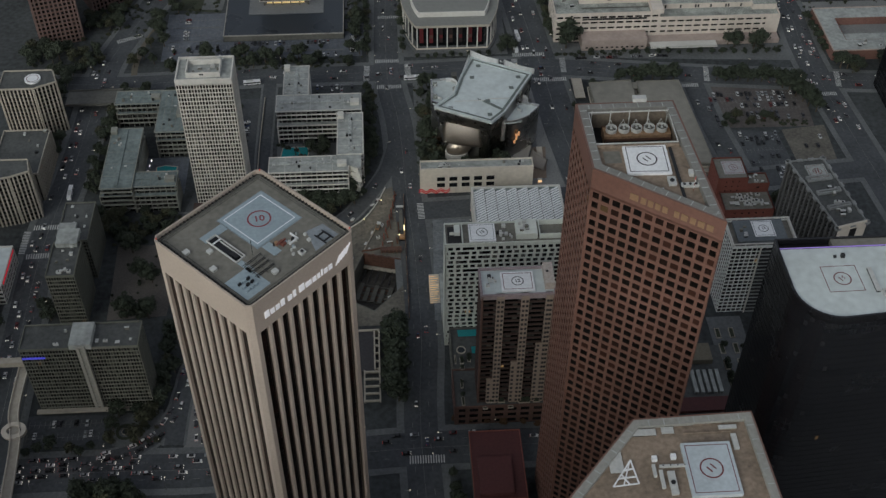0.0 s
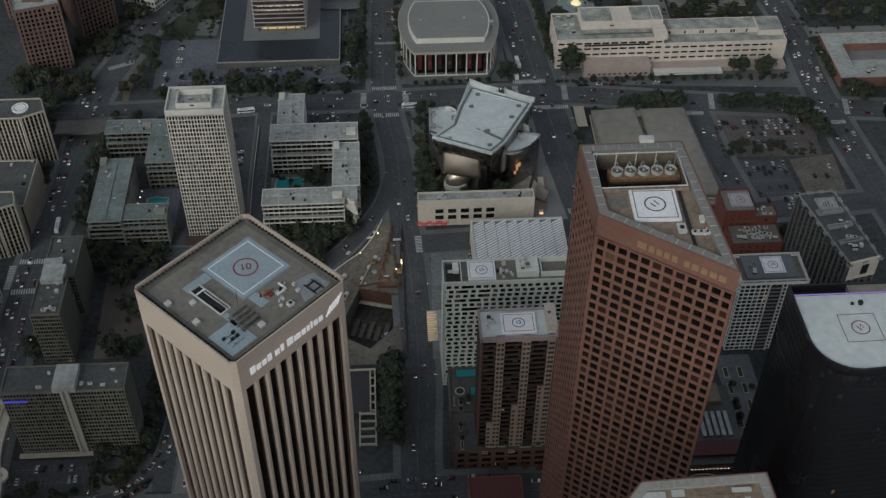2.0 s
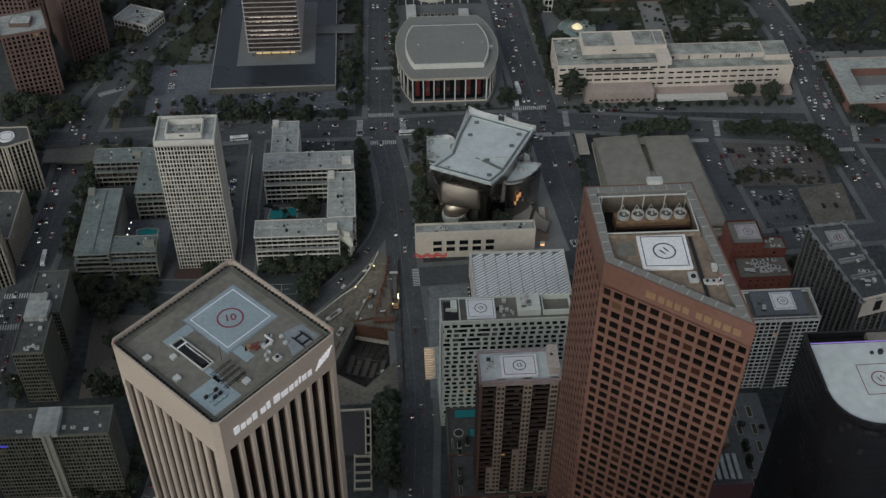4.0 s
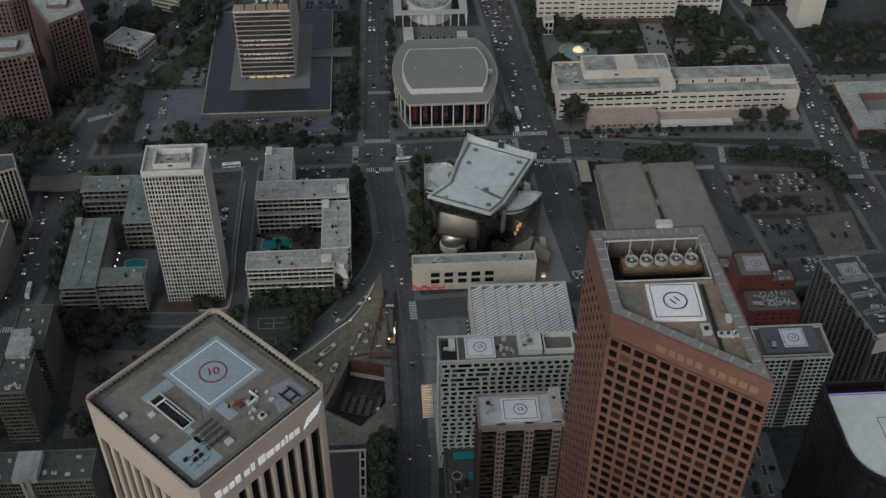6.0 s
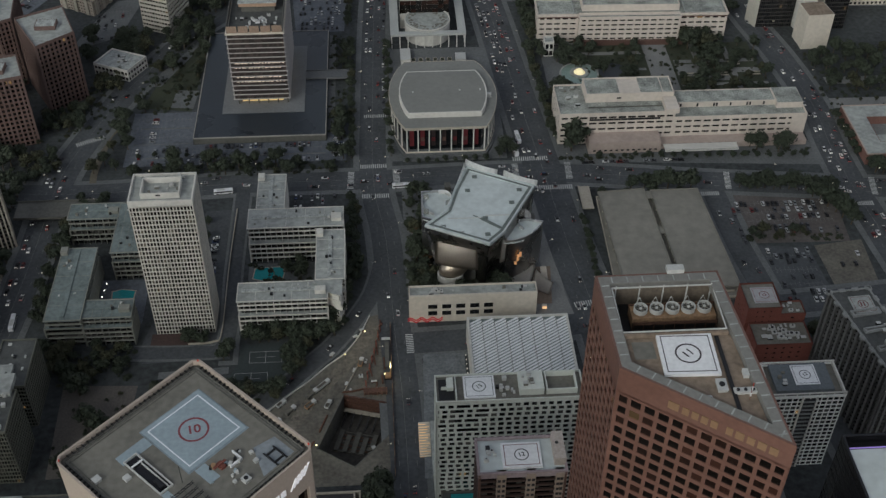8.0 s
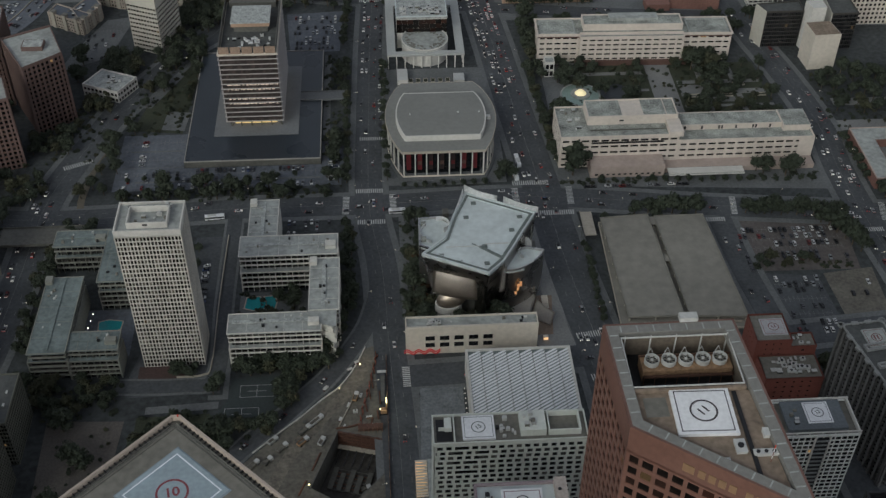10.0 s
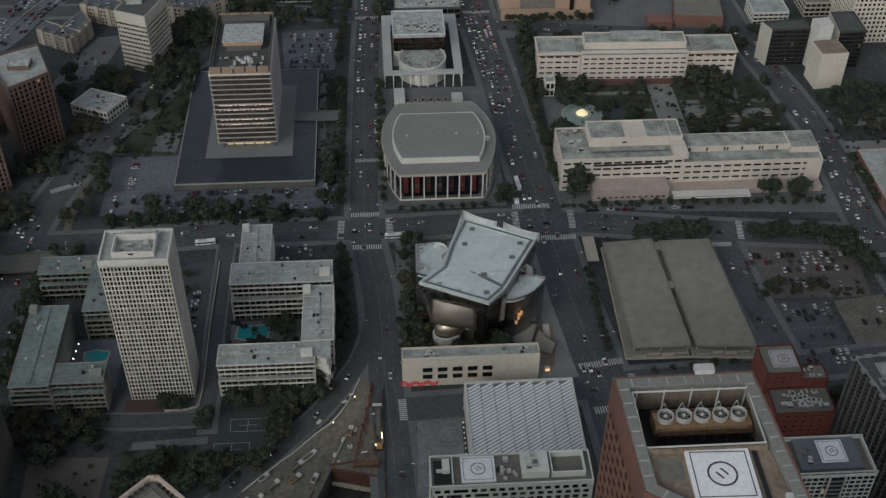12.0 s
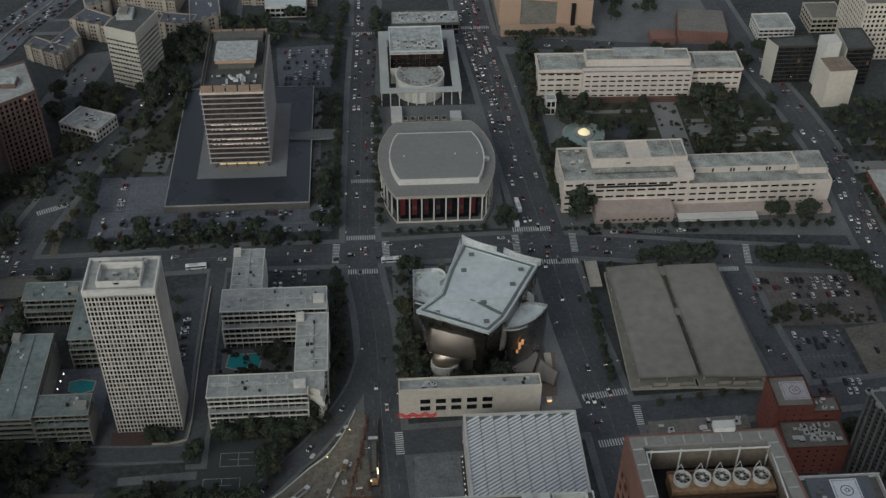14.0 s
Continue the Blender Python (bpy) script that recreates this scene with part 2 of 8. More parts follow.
def glazing(poly, z0, z1, floors, bay, skip=()):
    """A pane for each bay and floor on every side of the plan."""
    bm = bmesh.new()
    for k, (a, b, L, ang) in enumerate(edges_of(poly)):
        if k in skip:
            continue
        n, u = max(1, round(L / bay)), (b - a) / L
        h = (z1 - z0) / floors
        for i in range(n):
            p, q = a + u * (L * i / n + 0.02), a + u * (L * (i + 1) / n - 0.02)
            for f in range(floors):
                za, zb = z0 + h * f + 0.02, z0 + h * (f + 1) - 0.02
                bm.faces.new([bm.verts.new(w) for w in ((p.x, p.y, za), (q.x, q.y, za), (q.x, q.y, zb), (p.x, p.y, zb))])
    return bm


def facade(th, poly, z0, z1, floors, bay, pier_w, band_h, depth, m_wall, m_glass, m_band=None, pier_out=0.0, pier_z=None, band=True, glass_in=None):
    """Piers and floor bands round the plan, with recessed panes behind."""
    gi = depth if glass_in is None else glass_in
    core = inset(poly, gi + 0.03)
    part("core", prism(core, z0, z1 - 0.08), DARK_METAL, th)
    part("glazing", glazing(inset(poly, gi), z0, z1, floors, bay), m_glass, th, kind="stuff")
    h = (z1 - z0) / floors
    if band:
        me = bpy.data.meshes.new("spandrel")
        bm = ring(poly, depth + 0.1, 0, band_h)
        bm.to_mesh(me)
        bm.free()
        me.materials.append(m_band or m_wall)
        for f in range(floors + 1):
            share("spandrel", me, th, (0, 0, z0 + h * f - band_h / 2))
    if pier_w:
        pz0, pz1 = pier_z or (z0, z1)
        me = box_mesh("pier", m_wall, (-pier_w / 2, 0.07 - pier_out, pz0, pier_w / 2, depth + 0.06, pz1))
        spots = []
        for a, b, L, ang in edges_of(poly):
            n, u = max(1, round(L / bay)), (b - a) / L
            for i in range(n + 1):
                s = min(max(L * i / n, pier_w / 2 + 0.02), L - pier_w / 2 - 0.02)
                p = a + u * s
                spots.append((p.x, p.y, ang))
        if len(spots) > 75 or pier_w < 0.5 or min(p[1] for p in poly) > 690:
            bm = bmesh.new()
            for x, y, ang in spots:
                k = len(bm.verts)
                box(bm, -pier_w / 2, 0.07 - pier_out, pz0, pier_w / 2, depth + 0.06, pz1)
                bm.verts.ensure_lookup_table()
                m = pose(x, y, 0, 0, 0, ang)
                for v in bm.verts[k:]:
                    v.co = m @ v.co
            part("pier_grid", bm, m_wall, th, kind="stuff")
        else:
            for x, y, ang in spots:
                share("pier", me, th, (x, y, 0), ang)


def roof(th, poly, z, m_roof, m_par=None, par_h=1.0, par_w=0.5):
    part("roof", prism(inset(poly, 0.05), z - 0.3, z), m_roof, th)
    if m_par:
        part("parapet", ring(inset(poly, -0.03), par_w, z - 0.2, z + par_h), m_par, th)


def roof_unit(name, x, y, z, sx, sy, sz, material=None, label="grey metal rooftop plant unit", rz=0):
    th = thing(name, label, "rooftop unit", (x, y, z), rz)
    part("casing", boxes((-sx / 2, -sy / 2, 0, sx / 2, sy / 2, sz)), material or PALE_METAL, th)
    if max(sx, sy) > 1.8:
        part("lid", boxes((-sx / 2 - 0.1, -sy / 2 - 0.1, sz, sx / 2 + 0.1, sy / 2 + 0.1, sz + 0.15)), PALE_METAL, th)
    n = int(sx / 2.0) if sz > 0.5 and (material or PALE_METAL) is PALE_METAL else 0
    for i in range(n):
        part("fan", cyl(bmesh.new(), -sx / 2 + sx * (i + 0.5) / n, 0, sz + 0.15, sz + 0.45, min(0.8, sy * 0.3), 12), DARK_METAL, th)
    return th


def helipad(x, y, z, sx, sy, number, rz=0, base=PAD_WHITE, line=LINE_RED, rim=None, h=0.6, text_rz=0, size=None):
    th = thing("helipad", "flat rooftop helipad with a ringed number", "helipad", (x, y, z), rz)
    part("deck", boxes((-sx / 2, -sy / 2, 0, sx / 2, sy / 2, h)), base, th)
    bm, w = bmesh.new(), sx * 0.018
    for o, ww in ((0.06, w),):
        a, b = sx / 2 - o * sx, sy / 2 - o * sx
        for bx in ((-a, -b, a, -b + ww), (-a, b - ww, a, b), (-a, -b + ww, -a + ww, b - ww), (a - ww, -b + ww, a, b - ww)):
            box(bm, bx[0], bx[1], h, bx[2], bx[3], h + 0.03)
    part("border_line", bm, rim or line, th)
    r = size or min(sx, sy) * 0.24
    part("ring_line", disc(bmesh.new(), 0, 0, h + 0.03, r * 0.86, r), line, th)
    cu = bpy.data.curves.new("number", "FONT")
    cu.body, cu.size, cu.align_x, cu.align_y, cu.extrude, cu.offset = number, r * 0.92, "CENTER", "CENTER", 0.01, r * 0.022
    cu.materials.append(line)
    ob = new("number", cu)
    ob.parent = th
    ob.matrix_basis = pose(0, 0, h + 0.04, 0, 0, text_rz)
    return th


# ---------- ground and streets ----------
PIT = [(-30.0, 462.0), (-11.0, 449.5), (6.6, 468.9), (7.7, 490.7), (-16.7, 497.4)]


def holed(outer, hole, z, depth=0.0):
    """A flat sheet with a hole in it and, with a depth, a rim down its outer side."""
    bm = bmesh.new()
    edges = []
    for pts in (outer, hole):
        vs = [bm.verts.new((x, y, z)) for x, y in pts]
        ring_edges = [bm.edges.new((vs[i], vs[(i + 1) % len(vs)])) for i in range(len(vs))]
        edges += ring_edges
    bmesh.ops.triangle_fill(bm, use_beauty=True, edges=edges, normal=(0, 0, 1))
    if depth:
        low = bmesh.ops.extrude_edge_only(bm, edges=[e for e in bm.edges if e.is_boundary])["geom"]
        bmesh.ops.translate(bm, vec=(0, 0, -depth), verts=[g for g in low if isinstance(g, bmesh.types.BMVert)])
    return bm


def ground_sheet():
    """One sheet to the horizon, open only over the building pit."""
    bm = holed(rect(-2500, -2500, 2500, 2500), PIT, 0)
    return tagged(part("ground", bm, SOIL, None), "dark worn city ground between the buildings", "ground", kind="structure")


ground_sheet()


def smooth_line(pts, k=8):
    P, fine = [Vector(p) for p in pts], []
    for i in range(len(P) - 1):
        p0, p1, p2, p3 = P[max(i - 1, 0)], P[i], P[i + 1], P[min(i + 2, len(P) - 1)]
        for j in range(k):
            t = j / k
            fine.append(0.5 * ((2 * p1) + (p2 - p0) * t + (2 * p0 - 5 * p1 + 4 * p2 - p3) * t * t + (3 * p1 - p0 - 3 * p2 + p3) * t ** 3))
    fine.append(P[-1])
    return fine


def ribbon(pts, width, z0, z1, shift=0.0, bm=None):
    """A strip with thickness along a smooth line."""
    bm = bm or bmesh.new()
    fine, rows = smooth_line(pts), []
    for i, p in enumerate(fine):
        u = (fine[min(i + 1, len(fine) - 1)] - fine[max(i - 1, 0)]).normalized()
        n = Vector((-u.y, u.x))
        a, b = p + n * (shift + width / 2), p + n * (shift - width / 2)
        rows.append([bm.verts.new(w) for w in ((a.x, a.y, z1), (b.x, b.y, z1), (b.x, b.y, z0), (a.x, a.y, z0))])
    for a, b in zip(rows, rows[1:]):
        for k in range(4):
            kk = (k + 1) % 4
            bm.faces.new((a[k], a[kk], b[kk], b[k]))
    bm.faces.new(rows[0][::-1])
    bm.faces.new(rows[-1])
    bmesh.ops.recalc_face_normals(bm, faces=bm.faces)
    return bm


def along(pts, s):
    """Point and heading at s metres along a smooth line."""
    fine = smooth_line(pts)
    for a, b in zip(fine, fine[1:]):
        L = (b - a).length
        if s <= L:
            u = (b - a) / L
            return a + u * s, u
        s -= L
    return fine[-1], (fine[-1] - fine[-2]).normalized()


HOPE = [(14, 200), (14, 300), (13, 345), (13, 380), (16, 430), (15, 490), (12, 545), (9, 620), (2, 681), (3, 780), (5, 870), (8, 960), (10, 1150)]
GRAND = [(140, 300), (137, 400), (133, 480), (129, 545), (121, 610), (115, 680), (106, 780), (99, 866), (92, 960), (88, 1150)]
FIRST = [(-480, 690), (-300, 684), (-190, 676), (-90, 681), (0, 681), (110, 683), (222, 668), (325, 656), (480, 640)]
SECOND = [(14, 533), (70, 536), (130, 545), (200, 549), (330, 560)]
OLIVE = [(222, 658), (225, 610), (231, 560), (245, 430)]
HILL = [(330, 480), (316, 640), (314, 700), (316, 750), (309, 815), (296, 890), (288, 1000)]
WEST = [(-208, 250), (-212, 400), (-214, 505), (-208, 575), (-205, 630), (-203, 690), (-192, 735), (-174, 790), (-160, 820), (-144, 849), (-130, 876), (-111, 901), (-104, 940), (-102, 1150)]
DRIVE = [(-104, 440), (-112, 420), (-115.5, 407), (-117, 391), (-121, 377.5), (-127.5, 366), (-138, 358), (-152, 354)]
FOURTH = [(-480, 342), (-190, 345), (-90, 344), (10, 351), (140, 348), (400, 335)]
CURVE = [(7, 612), (4, 592), (-1, 573), (-8.5, 557.5), (-15.2, 545.8), (-23.9, 533), (-32.3, 523.5), (-48.6, 505), (-60.5, 493.8), (-85, 464), (-106, 430), (-116, 395), (-118, 360)]
INNER = [(-82, 690), (-83, 600), (-83, 540), (-100, 533), (-135, 534)]
TEMPLE = [(-300, 962), (-100, 958), (100, 925), (250, 905), (480, 890)]
ROADS = (("hope", HOPE, 18), ("grand", GRAND, 25), ("first", FIRST, 19), ("second", SECOND, 16), ("olive", OLIVE, 15), ("hill", HILL, 20), ("west", WEST, 20),
         ("fourth", FOURTH, 21), ("ramp", CURVE, 10), ("inner", INNER, 9), ("temple", TEMPLE, 16), ("drive", DRIVE, 8))
for k, (nm, pts, w) in enumerate(ROADS):
    tagged(part("pavement_" + nm, ribbon(pts, w + (8 if w > 12 else 3), -0.4, 0.15 + 0.006 * k), PAVING, None), "worn concrete pavement along the carriageway", "pavement", kind="structure")
for k, (nm, pts, w) in enumerate(ROADS):
    tagged(part("road_" + nm, ribbon(pts, w, -0.4, 0.26 + 0.006 * k), ASPHALT, None), "dark patched asphalt carriageway", "road", kind="structure")

for nm, pts, w, s0, s1 in (("hope", HOPE, 18, 110, 760), ("grand", GRAND, 25, 210, 700), ("first", FIRST, 19, 260, 880), ("west", WEST, 20, 120, 640), ("hill", HILL, 20, 120, 430), ("fourth", FOURTH, 21, 250, 560)):
    th = thing("lane_marking", "white painted dashed lane lines", "road marking", kind="structure")
    db = bmesh.new()
    for lane in ((-w / 4, w / 4) if w < 24 else (-w / 3.4, 0, w / 3.4)):
        s = s0
        while s < s1:
            p, u = along(pts, s)
            q = p + Vector((-u.y, u.x)) * lane
            n = Vector((-u.y, u.x)) * 0.1
            f = [q + u * 1.6 + n, q - u * 1.6 + n, q - u * 1.6 - n, q + u * 1.6 - n]
            db.faces.new([db.verts.new((w.x, w.y, 0.345)) for w in f])
            s += 14
    part("dashes", db, WORN_PAINT, th, kind="stuff")
    bm = ribbon(pts, 0.14, 0.325, 0.338, 0.25)
    part("centre_line", bm, WORN_PAINT, th)


def crosswalk(x, y, length, width, rz):
    """Ladder stripes across a street."""
    th = thing("crosswalk", "white ladder-striped crosswalk, worn", "crosswalk", (x, y, 0.332), rz, "crosswalks", "structure")
    n, bm = int(length / 1.35), bmesh.new()
    for i in range(n):
        x = -length / 2 + length * (i + 0.5) / n
        box(bm, x - 0.32, -width / 2, 0, x + 0.32, width / 2, 0.012)
    part("ladder_marking", bm, PAINT, th, kind="stuff")


NORTH_WALKS = ((2, 695, 18, 4.2, 0), (3, 664, 18, 4.2, 0), (-13, 681, 18, 4.2, 88), (17, 682, 18, 4.2, 92), (107, 698, 24, 4.5, 0), (119, 667, 25, 4.5, 0), (131, 684, 18, 4.2, 88),
                       (96, 684, 18, 4.2, 90), (218, 655, 15, 4, 0), (234, 668, 18, 4, 82), (129, 560, 25, 4.5, 8), (132, 528, 24, 4.5, 6), (144, 545, 14, 4, 90), (20, 533, 15, 4.2, 92), (15, 344, 19, 5, 0))
SOUTH_WALKS = ((-190, 733, 20, 4.5, 25), (-213, 530, 20, 4.2, 0), (-213, 505, 20, 4.2, 2), (-226, 517, 20, 4.2, 90), (-201, 345, 19, 4.5, 90), (4, 752, 16, 3.6, 0), (313, 640, 19, 4, 0), (328, 657, 18, 4, 80),
                       (5, 940, 16, 4, 0), (93, 945, 22, 4, 0))
for x, y, L, w, rz in NORTH_WALKS + SOUTH_WALKS:
    crosswalk(x, y, L, w, rz)


DARK_DIRT = mat("damp_dirt", (0.105, 0.093, 0.078), 0.9, var=0.4, fine=0.6)
RUSTY = mat("rusted_steel", (0.1, 0.052, 0.036), 0.85, var=0.4, rnd=0.2)
SITE_RED = mat("orange_red_barrier", (0.2, 0.07, 0.048), 0.75, var=0.3, rnd=0.25)
RUST_RED = mat("orange_rust", (0.125, 0.058, 0.038), 0.8, var=0.35, rnd=0.2)


def patch(name, poly, z, material, label, category="ground"):
    return tagged(part(name, prism(poly, -0.3, z), material, None), label, category, kind="structure")


for poly in (rect(-164, 703, -16, 725.5), rect(-164, 725.5, -120, 764), rect(-29, 725.5, -14, 757)):
    patch("parking_lot", poly, 0.1, ASPHALT_OLD, "open asphalt parking area with bay lines", "parking lot")
patch("parking_lot", [(229, 662), (300, 664), (296, 605), (236, 606)], 0.1, mat("warm_asphalt", (0.112, 0.098, 0.092), 0.9, var=0.35, big=0.06, fine=0.4), "open asphalt parking area with bay lines", "parking lot")
patch("parking_lot", [(237, 604), (268, 600), (272, 545), (240, 548)], 0.12, ASPHALT, "newer dark asphalt parking area", "parking lot")
patch("bare_lot", [(272, 602), (303, 606), (300, 545), (275, 545)], 0.14, DIRT, "bare tan dirt lot", "ground")
patch("parking_lot", [(-55, 864), (-18, 866), (-16, 925), (-60, 922)], 0.1, ASPHALT_OLD, "open asphalt parking area", "parking lot")
patch("parking_lot", [(-225, 846), (-190, 866), (-178, 925), (-200, 920), (-216, 880)], 0.1, PAVING, "pale concrete parking area", "parking lot")
patch("parking_lot", [(-198, 362), (-155, 363), (-156, 382), (-198, 383)], 0.1, ASPHALT, "dark asphalt parking court", "parking lot")
patch("plaza", [(-166, 450), (-132, 452), (-128, 510), (-168, 512)], 0.12, mat("brown_grey_paving", (0.12, 0.106, 0.095), 0.85, var=0.3), "curved paved plaza with planters", "plaza")
patch("forecourt", [(-113, 352), (-99, 353), (-99, 402), (-110, 402)], 0.11, PALE_WALK, "wide pale paved corner beside the drive", "plaza")
patch("garden", [(-154, 382), (-126, 384), (-124, 370), (-132, 361), (-150, 361)], 0.09, PAVING, "pale paved garden round a fountain", "plaza")
rf = thing("garden_fountain", "small round dark fountain basin in the garden", "fountain", (-144.3, 370.1, 0.1))
part("kerb", ring([(2.2 * math.cos(k / 20 * 6.2832), 2.2 * math.sin(k / 20 * 6.2832)) for k in range(20)], 0.4, 0, 0.6), CONCRETE, rf)
part("water", cyl(bmesh.new(), 0, 0, 0, 0.35, 1.8, 20), POOL, rf)
part("planting_ring", ring([(5.2 * math.cos(k / 24 * 6.2832), 5.2 * math.sin(k / 24 * 6.2832)) for k in range(24)], 1.6, 0, 0.25), GRASS, rf)
patch("driveway", [(-128, 526), (-80, 527), (-80, 532), (-128, 532)], 0.1, ASPHALT, "dark drive below the tower", "driveway")
patch("plaza", [(-118, 514), (-80, 516), (-80, 521), (-118, 519)], 0.1, PAVING, "narrow pale terrace", "plaza")
patch("garden", [(-122, 490), (-82, 494), (-84, 513), (-122, 512)], 0.08, GRASS, "dark planted garden court", "garden")
patch("forecourt", [(-134, 533), (-86, 535), (-86, 655), (-104, 655), (-130, 540)], 0.09, ASPHALT, "dark asphalt forecourt of the tower", "driveway")
patch("tennis_court", [(-85, 501), (-50, 501), (-46, 538), (-74.5, 537), (-75, 523)], 0.12, mat("court_green", (0.045, 0.055, 0.055), 0.85), "dark green tennis courts with white lines", "tennis court")
for poly in (rect(-78.4, 525.6, -75.4, 545), rect(-86, 522.4, -75.4, 525.5)):
    patch("garden_path", poly, 0.15, PAVING, "pale path beside the tennis courts", "path")
for x, y in ((-67.5, 511.6), (-60.2, 527.3)):
    th = thing("court_lines", "white painted court lines", "court lines", (x, y, 0.13), kind="structure")
    bm = bmesh.new()
    for b in ((-9, -4.2, 9, -4.05), (-9, 4.05, 9, 4.2), (-9, -4.2, -8.85, 4.2), (8.85, -4.2, 9, 4.2), (-0.08, -4.2, 0.08, 4.2), (-5, -0.08, 5, 0.08)):
        box(bm, b[0], b[1], 0, b[2], b[3], 0.012)
    part("line", bm, PAINT, th)
SITE = [(-80, 449), (-40, 438), (8.5, 438), (9, 548), (2, 557), (-2.4, 555), (-8.7, 539.5), (-16.5, 527), (-25, 519), (-37.3, 506), (-50.2, 493.6), (-66, 477)]
tagged(part("work_site", holed(SITE, PIT, 0.16, 0.3), DIRT, None), "dusty construction ground with tyre tracks", "ground", kind="structure")
tagged(part("haul_road", ribbon([(-1, 548), (-10, 527), (-24, 508), (-40, 484), (-52, 456), (-58, 440)], 7, -0.3, 0.2), mat("pale_rutted_dirt", (0.155, 0.138, 0.114), 0.95, var=0.5, big=0.2, fine=0.6), None), "pale rutted dirt haul road", "road", kind="structure")
for x, y, rz, L in ((3.7, 550, 95, 5), (2.4, 540, 94, 8), (1.2, 530, 97, 9), (0, 521, 98, 6), (-2.2, 513.5, 100, 8), (5.3, 518.6, 92, 9), (0.8, 502.4, 80, 6), (4, 507, 95, 6), (-9, 500, 15, 7), (-15, 499, 5, 6), (-27.5, 478, 70, 12), (-34, 462, 68, 10)):
    rbx = thing("rebar_stack", "rust-brown stack of reinforcing steel and timber", "steel stack", (x, y, 0.16), rz)
    part("rebar_base", boxes((-L / 2, -0.4, 0, L / 2, 0.4, 0.5)), RUSTY, rbx)
    part("rebar_top", boxes((-L / 2 + 0.6, -0.25, 0.5, L / 2 - 0.9, 0.3, 0.9)), RUST_RED, rbx)
patch("lawn", rect(150, 755, 290, 835), 0.08, GRASS, "dark planted park lawn", "lawn")
patch("front_walk", [(103, 566), (113, 566), (107, 660), (98, 660)], 0.2, PALE_WALK, "wide pale pavement beside the concert hall", "pavement")
patch("front_walk", [(94, 549), (116, 549), (113, 566), (94, 566)], 0.2, PALE_WALK, "pale paved corner", "pavement")
for x0_, y0_, x1_, y1_ in ((150, 757, 292, 760), (150, 800, 206, 803), (228, 778, 292, 781), (228, 808, 290, 812), (244, 757, 248, 834), (268, 757, 272, 834), (180, 757, 184, 800), (150, 822, 206, 826), (228, 792, 244, 806), (250, 784, 266, 790), (272, 794, 290, 800), (190, 764, 204, 770), (130, 838, 160, 842)):
    patch("park_path", rect(x0_, y0_, x1_, y1_), 0.16, PALE_WALK, "pale park path", "path")
for poly in ([(-156, 797), (-150, 797), (-131, 838), (-136, 841)], [(-140, 770), (-124, 768), (-122, 790), (-138, 792)], [(-56, 860), (-30, 861), (-30, 864), (-56, 864)], rect(-29, 758, -24, 860), rect(130, 752, 150, 836)):
    patch("garden_path", poly, 0.15, PAVING, "pale garden path", "path")
patch("park_path", rect(208, 770, 226, 836), 0.14, PALE_WALK, "pale paved park terrace", "plaza")
patch("lawn", [(-160, 770), (-125, 765), (-120, 860), (-140, 850)], 0.08, GRASS, "dark planted slope", "lawn")
patch("forecourt", [(124, 694), (300, 682), (300, 709), (124, 712)], 0.12, PAVING, "grey courthouse forecourt", "plaza")
patch("plaza", [(326, 745), (398, 745), (398, 757), (326, 757)], 0.13, PALE_WALK, "pale park terrace", "plaza")
patch("plaza", [(334, 775), (396, 775), (396, 784), (334, 784)], 0.13, PALE_WALK, "pale park terrace", "plaza")
patch("plaza", [(110, 905), (300, 900), (300, 1000), (110, 1000)], 0.1, PAVING, "pale paved court", "plaza")
patch("plaza", rect(14, 700, 92, 838), 0.11, PAVING, "pale paved theatre plaza", "plaza")
patch("plaza", [(20, 562), (108, 562), (112, 664), (20, 668)], 0.1, PAVING, "pale paved garden terrace round the concert hall", "plaza")
patch("garage_forecourt", [(24, 440), (50, 440), (50, 524), (27, 524)], 0.4, mat("blue_grey_podium", (0.17, 0.182, 0.188), 0.85, var=0.4, big=0.15), "pale grey podium roof", "podium")
patch("street_garden", [(146, 528), (200, 533), (200, 542), (148, 540)], 0.5, ROOF_GREY, "grey low roof beside the street", "roof")
FREEWAY = [(-330, 860), (-280, 915), (-262, 960), (-238, 1010), (-215, 1100)]
tagged(part("road_freeway", ribbon(FREEWAY, 34, -0.4, 0.3), ASPHALT_OLD, None), "wide grey freeway full of traffic", "road", kind="structure")
tagged(part("freeway_barrier", ribbon(FREEWAY, 0.5, 0.3, 1.2), CONCRETE, None), "concrete median barrier", "barrier", kind="structure")
tagged(part("ramp_wall", ribbon([(-2.2, 556), (-8.5, 540.3), (-16.2, 527.6), (-24.7, 519.6), (-30.3, 513.8), (-37.1, 506.6), (-44, 500.5), (-60, 485)], 0.45, 0, 1.0), WHITE_CONC, None), "white concrete barrier wall along the curved street", "barrier", kind="structure")
tagged(part("kerb_wall", ribbon([(-85, 655), (-86, 600), (-86, 548), (-90, 540), (-104, 539)], 0.5, 0, 1.4), CONCRETE, None), "low pale retaining wall", "wall", kind="structure")
